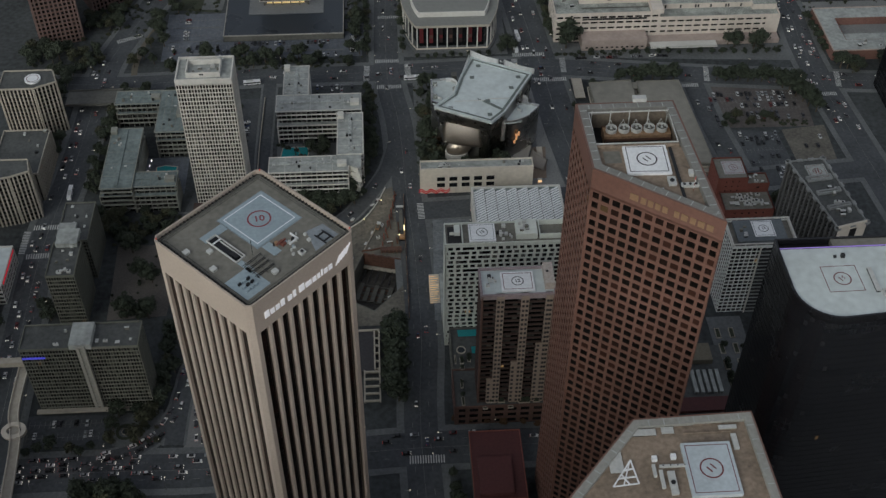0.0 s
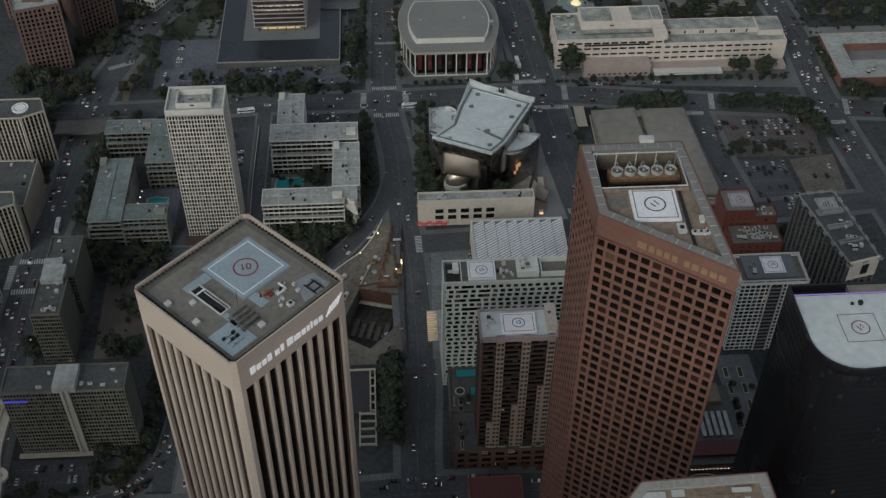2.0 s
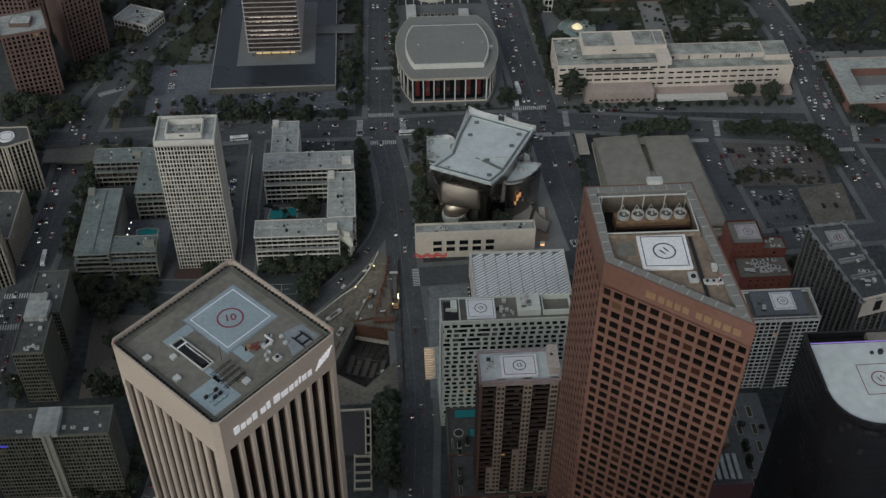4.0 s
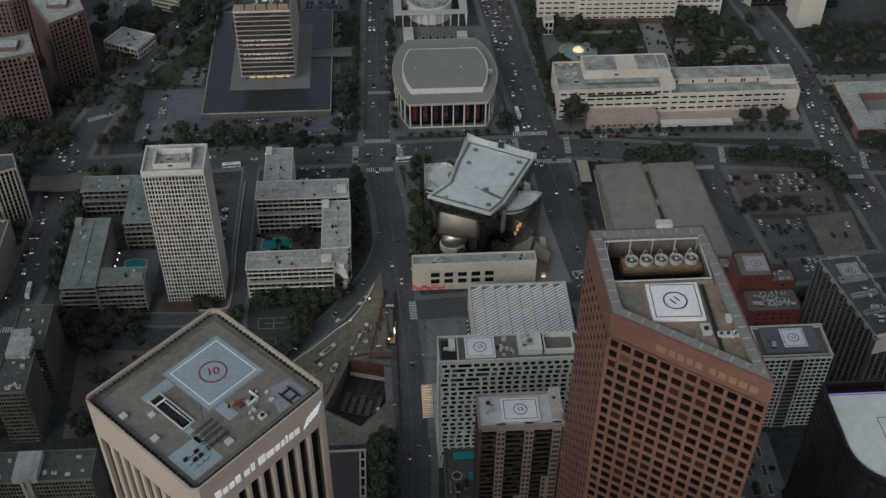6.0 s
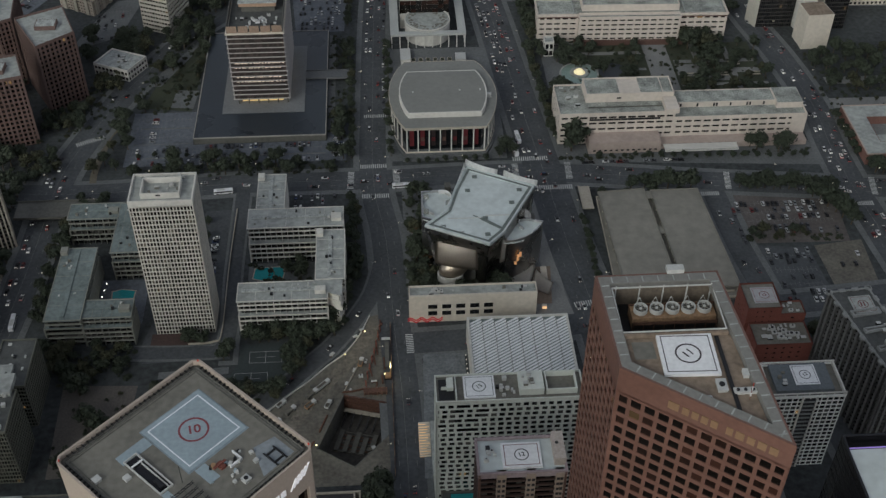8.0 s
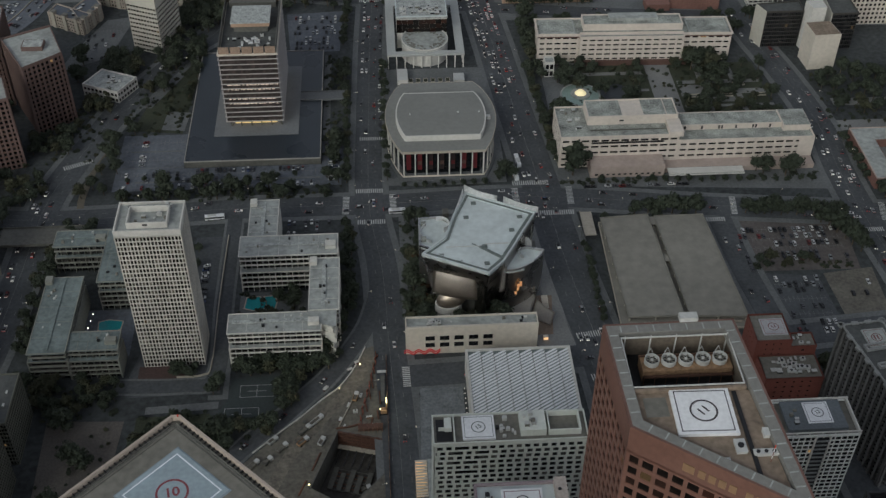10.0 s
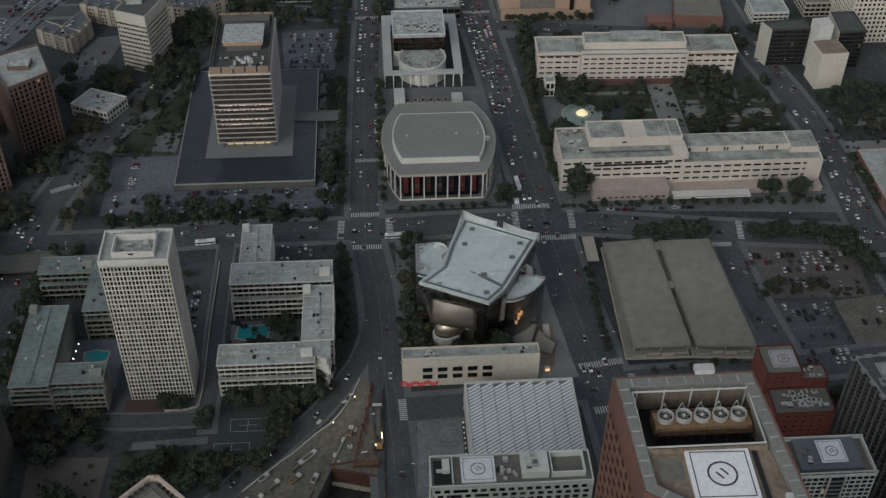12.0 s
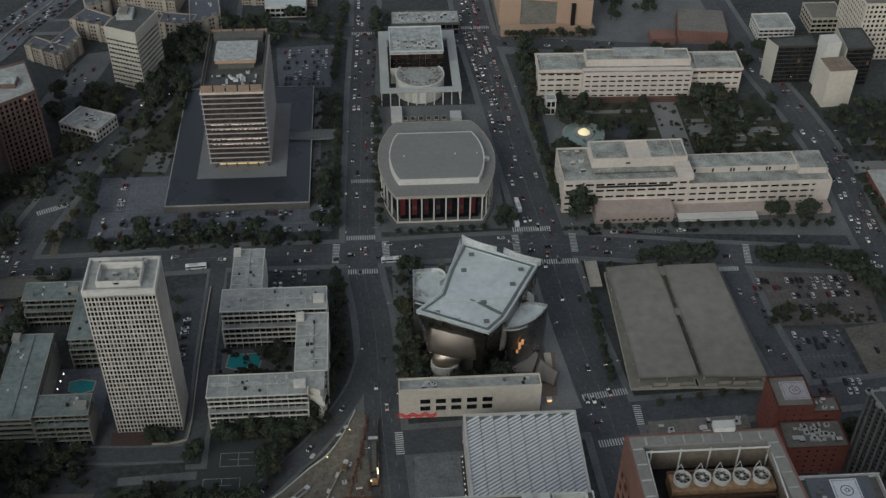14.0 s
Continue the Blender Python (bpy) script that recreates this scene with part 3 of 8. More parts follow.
# elevated walkway with its ramp loop
tagged(part("walkway", ribbon([(-204, 420), (-204, 392), (-203, 378), (-199, 362), (-197, 335), (-196, 310)], 5.5, 6.0, 6.8), CONCRETE, None), "tan concrete elevated walkway", "footbridge", kind="structure")
tagged(part("walkway_parapet", ribbon([(-204, 420), (-204, 392), (-203, 378), (-199, 362), (-197, 335), (-196, 310)], 0.4, 6.8, 7.9, 2.5), CREAM, None), "tan walkway parapet", "parapet", kind="structure")
tagged(part("walkway_parapet", ribbon([(-204, 420), (-204, 392), (-203, 378), (-199, 362), (-197, 335), (-196, 310)], 0.4, 6.8, 7.9, -2.5), CREAM, None), "tan walkway parapet", "parapet", kind="structure")
tagged(part("walkway_pier", cyl(bmesh.new(), -201, 370, 0, 6.0, 1.6, 16), CONCRETE, None), "round concrete walkway pier", "pier", kind="structure")
tagged(part("walkway_loop", ring([(-201 + 6.5 * math.cos(i / 20 * 2 * math.pi), 369 + 5.5 * math.sin(i / 20 * 2 * math.pi)) for i in range(20)], 2.6, 5.6, 7.4), CREAM, None), "tan round walkway ramp", "footbridge", kind="structure")
tagged(part("skybridge", boxes((-260, 412, 7, -190, 416, 10.5)), CONCRETE, None), "pale enclosed street footbridge", "footbridge", kind="structure")
tagged(part("overpass", boxes((-222, 646, 5.2, -170, 662, 6.4), (-222, 645.6, 6.4, -170, 646, 7.4), (-222, 662, 6.4, -170, 662.4, 7.4)), DARK_CONC, None), "grey concrete street overpass", "overpass", kind="structure")

# building pit
pit = thing("building_pit", "deep dark building pit with shored earth walls", "construction pit", kind="structure")
part("pit_floor", prism(inset(PIT, -0.3), -14.5, -14), mat("wet_pit_earth", (0.055, 0.05, 0.045), 0.8, var=0.5, big=0.2, fine=0.5), pit)
part("shoring_wall", ring(inset(PIT, -0.6), 0.62, -14, 0.24), DARK_CONC, pit)
FORM = mat("rusty_formwork", (0.1, 0.05, 0.036), 0.85, var=0.45, big=0.3, fine=1.2)
back = pose(PIT[4][0], PIT[4][1], 0, 0, 0, -15.4)


def at_back(name, bm, m, label=""):
    """A piece of the shored north wall; x runs along it and y leads away from the pit."""
    ob = part(name, bm, m, pit, label)
    ob.matrix_basis = back


for i in range(10):
    at_back("formwork_panel", boxes((0.1 + i * 2.5, -0.9 - 0.12 * (i % 3), -8.8, 2.5 + i * 2.5, -0.02, 0.5 - 0.3 * (i % 2))), FORM, "rust-brown formwork panel")
    at_back("soldier_pile", boxes((0.0 + i * 2.5, -1.35, -12, 0.2 + i * 2.5, -0.95, 0.9)), RUSTY)
for k in range(4):
    at_back("waler", boxes((0.2, -1.6, -7.8 + k * 2.3, 25.0, -1.36, -7.55 + k * 2.3)), RUST_RED)
at_back("wall_ledge", boxes((0.2, -3.2, -10.2, 25.0, -0.9, -9.3)), CONCRETE)
for i in range(6):
    bm = bmesh.new()
    beam(bm, (2 + i * 4.2, -2.8, -9.6), (1 + i * 4.2, -11, -13.8), 0.5)
    at_back("raker", bm, DARK_METAL)
for i in range(5):
    at_back("footing", boxes((1 + i * 4.6, -27, -14, 3.6 + i * 4.6, -13 - 3 * (i % 2), -12.6)), DARK_CONC)
for i in range(7):
    at_back("floor_beam", boxes((2, -14.0 - i * 2.2, -13.4, 21 - (i % 3), -13.6 - i * 2.2, -13.0)), DARK_CONC if i % 3 == 0 else RUSTY)
tagged(part("site_wall", ribbon([(-8.6, 519), (-12.8, 508.5), (-16.4, 499.6)], 0.4, 0, 1.3), CONCRETE, None), "pale concrete wall beside the haul road", "wall", kind="structure")
bar = thing("site_barrier", "broken line of orange-red site barriers", "barrier", (0, 0, 0.16))
for i in range(26):
    p, u = along([(4.3, 550), (0.2, 529), (-3.8, 511), (-5.6, 498.5)], 1 + i * 2.0)
    ob = part("barrier_panel", boxes((-0.85, -0.15 - 0.2 * (i % 3), 0, 0.8, 0.15, 0.9 + 0.5 * (i % 2))), SITE_RED, bar)
    ob.matrix_basis = pose(p.x + (0.5, -0.4, 0.2)[i % 3], p.y, 0, 0, 0, math.degrees(math.atan2(u.y, u.x)) + (4, -9, 14, 0)[i % 4])
cw = thing("covered_walkway", "long grey covered site walkway with a white gantry", "site walkway", (7.0, 0, 0.16))
part("roof", boxes((-1.1, 514, 2.7, 1.1, 532, 2.9)), DARK_CONC, cw)
for i in range(7):
    for sx in (-0.95, 0.95):
        part("post", boxes((sx - 0.08, 514.3 + i * 2.9, 0, sx + 0.08, 514.46 + i * 2.9, 2.7)), DARK_METAL, cw)
part("gantry", boxes((-2.8, 533.6, 3.2, 2.0, 535.2, 3.7)), PALE_METAL, cw)
for sx in (-2.6, 1.7):
    part("gantry_post", boxes((sx, 534.2, 0, sx + 0.2, 534.5, 3.2)), DARK_METAL, cw)
sc = thing("scaffold", "low rust-red scaffold bay over the pit edge", "scaffold", (0, 1.6, 0))
for i in range(6):
    for y in (494, 497):
        part("standard", boxes((-6 + i * 2.4, y, 0.16, -5.8 + i * 2.4, y + 0.2, 3.4)), RUST, sc)
for k in range(2):
    part("platform", boxes((-6.2, 493.8, 1.6 + k * 1.5, 6.6, 497.4, 1.72 + k * 1.5)), FORM, sc)
for i, (x, y, L, rz) in enumerate(((-28, 504, 9, 45), (-34, 498, 8, 46), (-34.5, 490.5, 7, 45), (-45, 487.2, 7, 45), (-50, 492, 6, 44), (-52, 479, 6, 48), (-7.5, 519.2, 6, 75), (-59, 477, 7, 45), (-25, 490, 5.5, 65), (-3, 470, 5, 20))):
    tr = thing("work_truck", "pale construction truck parked on dirt", "truck", (x, y, -14 if i == 9 else 0.16), rz, "construction trucks")
    paint = (PALE_METAL, DARK_CONC, RUST, ROOF_GREY)[i % 4]
    part("bed", boxes((-L / 2, -1.2, 0.9, L / 2 - 2.2, 1.2, 1.3), (-L / 2, -1.2, 1.3, L / 2 - 2.2, -1.0, 2.3), (-L / 2, 1.0, 1.3, L / 2 - 2.2, 1.2, 2.3), (-L / 2, -1.0, 1.3, -L / 2 + 0.2, 1.0, 2.3)), paint, tr)
    part("load", boxes((-L / 2 + 0.25, -0.95, 1.3, L / 2 - 2.4, 0.95, 1.9)), DIRT if i % 2 else DARK_DIRT, tr)
    part("cab", boxes((L / 2 - 2.1, -1.15, 0.6, L / 2, 1.15, 2.5)), PALE_METAL, tr)
    part("windscreen", boxes((L / 2 - 0.6, -1.0, 1.6, L / 2 + 0.03, 1.0, 2.3)), DARK_METAL, tr)
    for sx in (-L / 2 + 1.2, L / 2 - 1.3):
        for sy in (-1.05, 1.05):
            part("wheel", boxes((sx - 0.45, sy - 0.15, 0, sx + 0.45, sy + 0.15, 0.9)), DARK_METAL, tr)
for i in range(26):
    x, y = random.uniform(-50, 4), random.uniform(494, 545)
    if x < 0 - (556 - y) * 0.85 or y < 499 or abs(x + 24 + (508 - y) * 0.68) < 6:
        continue
    roof_unit("site_container", x, y, 0.16, random.uniform(1.2, 3.4), random.uniform(0.8, 1.8), random.uniform(0.5, 1.6), random.choice((RUSTY, RUST_RED, DIRT, DARK_CONC, PALE_METAL)), "weathered site store box on dirt", random.uniform(0, 90))
part_fence = thing("site_fence", "orange and tan site fence along the street", "fence")
for i in range(28):
    part("panel", boxes((9.2, 442 + i * 3.8, 0, 9.4, 445.6 + i * 3.8, 2.2)), RUST_RED if i % 3 else RUST, part_fence)
crane = thing("drill_rig", "tall floodlit drilling rig with yellow boom", "drill rig", (7.2, 508, 0.2))
part("tracks", boxes((-2, -1.4, 0, 2, -0.6, 1), (-2, 0.6, 0, 2, 1.4, 1)), DARK_METAL, crane)
part("house", boxes((-1.8, -1.3, 1, 1.6, 1.3, 3.2)), RUST, crane)
bm = bmesh.new()
for a, b in (((1.4, -0.5, 2), (2.2, -0.4, 17)), ((1.4, 0.5, 2), (2.2, 0.4, 17)), ((1.0, 0, 3), (2.1, 0, 14))):
    beam(bm, a, b, 0.3)
part("boom", bm, RUST, crane)
FLOOD = glow("floodlight_lens", (1.0, 0.88, 0.45), 1.3)
part("floodlight", boxes((1.2, -0.9, 9, 1.9, 0.9, 11.5)), FLOOD, crane)


def work_light(x, y, h, energy):
    th = thing("work_light", "lit work lamp on a slim mast", "work light", (x, y, 0.16))
    part("mast", cyl(bmesh.new(), 0, 0, 0, h, 0.12, 8), DARK_METAL, th)
    part("lamp_head", boxes((-0.35, -0.35, h, 0.35, 0.35, h + 0.3)), FLOOD, th)
    lt = bpy.data.lights.new("lamp_light", "POINT")
    lt.energy, lt.color, lt.shadow_soft_size = energy, (1.0, 0.85, 0.5), 0.2
    ob = new("lamp_light", lt)
    ob.matrix_basis = pose(x, y, h + 1.6)


for x, y, h, e in ((5.5, 504, 8, 500), (-5, 540, 4, 220), (-16, 523, 4, 160), (-30.5, 461, 4, 120)):
    work_light(x, y, h, e)

tagged(part("garden_path", ribbon([(-167, 753), (-177.5, 739), (-179.6, 718.6), (-181.6, 698.5), (-181, 687)], 4.5, -0.3, 0.17), mat("tan_path", (0.13, 0.112, 0.085), 0.9, var=0.3), None), "tan garden path among trees", "path", kind="structure")
# ---------- towers ----------
GOLD = mat("dull_gold_letters", (0.29, 0.185, 0.11), 0.5, 0.3, var=0.15)
SIGN = glow("lit_white_sign", (0.8, 0.79, 0.82), 0.12)
PURPLE = glow("violet_edge_light", (0.3, 0.2, 0.6), 0.12)


def pale_tower():
    th = thing("office_tower", "pale pink granite office tower with tall dark window strips", "skyscraper", (-47.0, 285.6, 0), 45.5)
    S, top, c, cr = 24.6, 225.0, 1.6, 14.5
    poly = [(-S + c, -S), (S - c, -S), (S, -S + c), (S, S - c), (S - c, S), (-S + c, S), (-S, S - c), (-S, -S + c)]
    inner = rect(-S + 1.25, -S + 1.25, S - 1.25, S - 1.25)
    part("core", prism(inset(inner, 0.05), 0, top - 8), DARK_METAL, th)
    part("glazing", glazing(inner, 0, top - cr, 53, 4.64 / 3), G_BRONZE, th, kind="stuff")
    part("crown_wall", ring(poly, 0.6, top - cr, top), GRANITE, th, "plain pale pink granite crown band")
    part("crown_core", prism(inset(poly, 0.8), top - cr - 0.4, top - 2.2), GRANITE, th)
    part("parapet_coping", ring(inset(poly, -0.12), 0.6, top, top + 0.2), GRANITE, th)
    part("roof", prism(inset(poly, 0.62), top - 2.2, top - 1.5), ROOF_GREY, th, "stained grey roof deck")
    stud = box_mesh("gutter_post", DARK_METAL, (-0.14, 0, top - 1.5, 0.14, 1.1, top - 0.75))
    for a, b, L, ang in edges_of(inset(poly, 0.7)):
        for i in range(1, int(L / 1.6)):
            p = a + (b - a) * (i / int(L / 1.6))
            share("gutter_post", stud, th, (p.x, p.y, 0), ang)
    part("gutter", ring(inset(poly, 0.95), 1.5, top - 1.5, top - 1.35), mat("dark_gutter_grating", (0.12, 0.117, 0.105), 0.7, var=0.5, big=0.8, fine=2.5), th)
    part("maintenance_rail", ring(inset(poly, 1.8), 0.14, top - 1.35, top - 0.9), DARK_CONC, th)
    part("inner_rail", ring(inset(poly, 3.0), 0.16, top - 1.5, top - 1.3), DARK_CONC, th)
    for sx, sy in ((-1, -1), (1, -1), (1, 1), (-1, 1)):
        q = [(sx * (S - 3.4), sy * S), (sx * (S - c), sy * S), (sx * S, sy * (S - c)), (sx * S, sy * (S - 3.4)), (sx * (S - 3.4), sy * (S - 3.4))]
        bm = prism(q if sx * sy < 0 else q[::-1], 0, top - cr)
        bmesh.ops.recalc_face_normals(bm, faces=bm.faces)
        part("corner_pier", bm, GRANITE, th)
    bm = prism([(-0.86, 0.4), (-0.5, 0), (0.5, 0), (0.86, 0.4), (0.86, 1.4), (-0.86, 1.4)], 0, top - cr)
    me = bpy.data.meshes.new("pier")
    bm.to_mesh(me)
    bm.free()
    me.materials.append(GRANITE)
    n = 9
    for ang in (0, 90, 180, 270):
        a = radians(ang)
        for i in range(1, n):
            s = -(S - 3.4) + (2 * S - 6.8) * i / n
            share("pier", me, th, (s * math.cos(a) + S * math.sin(a), s * math.sin(a) - S * math.cos(a), 0), ang)
    # lit sign as plain bars, with a slanted striped emblem
    x = -S + 6.0
    for wl_, h in ((2.0, 3.0), (1.7, 2.2), (1.7, 2.2), (1.7, 2.9), (0, 0), (1.8, 2.2), (1.3, 2.9), (0, 0), (2.4, 3.0), (2.7, 2.2), (1.7, 2.2), (1.2, 2.2), (0.7, 2.9), (1.6, 2.2), (1.7, 2.2)):
        if wl_:
            part("sign_bar", boxes((x, -S - 0.35, top - 9.6, x + wl_, -S - 0.05, top - 9.6 + h)), SIGN, th, "lit white sign bar")
        x += wl_ + (0.62 if wl_ else 0.9)
    for i in range(5):
        bm, u = bmesh.new(), x + 1.0 + i * 1.25
        vs = [(u, top - 9.9 + i * 0.5), (u + 0.5, top - 9.9 + i * 0.5), (u + 2.6, top - 6.2 + i * 0.55), (u + 2.1, top - 6.2 + i * 0.55)]
        f = [bm.verts.new((p, -S - 0.35, q)) for p, q in vs]
        b = [bm.verts.new((p, -S - 0.05, q)) for p, q in vs]
        bm.faces.new(f)
        for k in range(4):
            bm.faces.new((f[k], b[k], b[(k + 1) % 4], f[(k + 1) % 4]))
        part("emblem_stripe", bm, SIGN, th, "lit white emblem stripe")
    return th


tower = pale_tower()
TM = tower.matrix_basis


def on_tower(x, y):
    p = TM @ Vector((x, y, 0))
    return p.x, p.y


ZR = 223.5


def painted(name, poly, z, material, label, m=None):
    ob = tagged(part(name, prism(poly, z, z + 0.06), material, None), label, "roof marking")
    ob.matrix_basis = m or Matrix()
    return ob


px_, py_ = on_tower(7.4, 5.4)
painted("pad_apron", rect(-3.2, -5.4, 18.0, 16.0), ZR, mat("worn_pad_apron", (0.22, 0.27, 0.3), 0.8), "worn blue-grey helipad apron", TM)
helipad(px_, py_, ZR + 0.07, 20.4, 20.4, "10", 45.5, text_rz=-33, base=PAD_BLUE, line=mat("dull_red_line", (0.2, 0.05, 0.06), 0.7), rim=LINE_WHITE, h=0.12, size=4.3)
painted("roof_patch", rect(-21.5, -20.5, -11, -9), ZR, PAD_BLUE, "pale blue roof patch", TM)
painted("roof_patch", [(9.5, -20.8), (20.5, -20.8), (20.5, -13), (14, -11.5)], ZR, mat("slate_patch", (0.235, 0.26, 0.28), 0.8), "slate blue roof patch", TM)
painted("roof_walkway", rect(-13, 9.9, -3.3, 13.6), ZR, PAD_BLUE, "pale blue roof walkway", TM)
painted("roof_walkway", rect(-12.4, -12, -10.2, -5.2), ZR, PAD_BLUE, "pale blue roof walkway", TM)
painted("roof_walkway", [(-1.5, -12), (2, -12), (2, -5.6), (-1.5, -5.6)], ZR, PAD_BLUE, "pale blue roof walkway", TM)
slot = thing("hoist_slot", "white-rimmed dark slot for the window hoist", "roof hatch", (*on_tower(-10.3, 2.8), ZR), 45.5)
part("slot_floor", boxes((-1.8, -7.4, 0, 1.8, 7.4, 0.08)), BLACK_CLAD, slot)
part("rim", ring(rect(-2.2, -7.8, 2.2, 7.8), 0.3, 0, 0.7), PALE_METAL, slot, "white rim")
part("cross_beam", boxes((-1.8, 4.4, 0.5, 1.8, 4.8, 0.9)), PAD_WHITE, slot)
part("rail", boxes((0.9, -7.2, 0.1, 1.2, 4.2, 0.6)), PALE_METAL, slot)
part("machine", boxes((-0.8, -6.5, 0.08, 0.6, -3, 0.7)), DARK_METAL, slot)
mast = thing("rooftop_antenna", "dark steel lattice antenna frame lying on the roof", "antenna", (*on_tower(-8.5, -12), ZR), 45.5)
for y, z in ((-3.6, 0.5), (-1.4, 0.9), (0.8, 0.6), (2.6, 1.2)):
    bm = bmesh.new()
    for o in (0, 0.9):
        beam(bm, (-4.2, y + o, z), (3.8, y + o * 0.6, z + 0.5), 0.16)
    for j in range(9):
        beam(bm, (-4 + j * 0.9, y + 0.9 * (j % 2), z + 0.05 * j), (-3.1 + j * 0.9, y + 0.9 * ((j + 1) % 2), z + 0.05 * j + 0.05), 0.1)
    part("lattice_boom", bm, DARK_METAL, mast)
for x in (-3.4, 0.2, 3.2):
    bm = bmesh.new()
    beam(bm, (x, -4.4, 0.1), (x + 0.6, 4.0, 1.5), 0.2)
    part("cross_arm", bm, DARK_CONC, mast)
part("whip", cyl(bmesh.new(), 2.5, 6, 0, 7, 0.1, 6), DARK_METAL, mast)
for x, y, s in ((-20.6, 11.3, 1.9), (-14.9, 5.8, 1.8), (-19.7, -1.7, 1.9), (-6.7, -18.0, 1.9), (5.6, -18.2, 2.0), (11.5, -15.5, 1.2), (12.5, -12.5, 1.0), (3.2, -16.5, 0.9)):
    roof_unit("roof_vent", *on_tower(x, y), ZR, s, s, 0.9, PALE_METAL, "small pale square roof vent", 45.5)
fr = thing("square_frame", "dark square steel frame on the roof", "roof frame", (*on_tower(16.2, -18), ZR + 0.06), 45.5)
part("frame", ring(rect(-1.9, -1.9, 1.9, 1.9), 0.45, 0, 0.5), DARK_METAL, fr)
for s in (-1.7, 1.7):
    part("skid", boxes((s - 0.2, -2.9, 0, s + 0.2, 2.9, 0.3)), DARK_METAL, fr)
wh = thing("window_hoist", "rust-orange window cleaning hoist", "hoist", (*on_tower(4.2, -9.8), ZR), 45.5)
part("base", boxes((-0.8, -1.2, 0, 0.8, 1.2, 1.0)), BRICK, wh)
part("arm", boxes((-2.4, -0.3, 1.2, 1.6, 0.3, 1.7)), BRICK, wh)
part("drum", cyl(bmesh.new(), -1.6, 1.2, 0, 1.4, 0.7, 12), RUST, wh)
part("rail", boxes((1.4, -2.4, 0, 5, -2.0, 0.8), (5, -2.4, 0, 5.4, 1.5, 0.8)), PAD_WHITE, wh)
for i in range(9):
    roof_unit("roof_box", *on_tower(-18.6 + (i % 3) * 1.9, -17.6 + (i // 3) * 2.0), ZR + 0.06, 1.2, 0.7, 1.0, random.choice((DARK_METAL, PALE_METAL, PAD_BLUE)), "small dark roof cooling unit", 45.5)
for i in range(14):
    roof_unit("roof_box", *on_tower(random.uniform(-1, 14), random.uniform(-15, -8)), ZR, random.uniform(0.5, 1.4), random.uniform(0.4, 1.0), random.uniform(0.4, 1.2), random.choice((DARK_METAL, PALE_METAL, PAD_BLUE)), "small weathered roof fitting box", random.uniform(0, 90))
LAMP_RED = glow("red_obstruction_lens", (0.5, 0.06, 0.04), 0.05)
for x, y in ((23.9, 23.0), (23.9, -23.0), (-23.9, 23.0)):
    ob = thing("obstruction_light", "small red aviation light on the parapet", "aviation light", (*on_tower(x, y), 225.2))
    part("lens", cyl(bmesh.new(), 0, 0, 0, 0.5, 0.25, 8), LAMP_RED, ob)


def ledge_ticks(th, poly, d, z, step=4.2):
    """Pale joints across a roof ledge."""
    me = box_mesh("ledge_joint", ROOF_PALE, (-0.2, d + 0.3, z, 0.2, d + 2.6, z + 0.04))
    for a, b, L, ang in edges_of(poly):
        n = int(L / step)
        for i in range(1, n):
            p = a + (b - a) * (i / n)
            share("ledge_joint", me, th, (p.x, p.y, 0), ang)


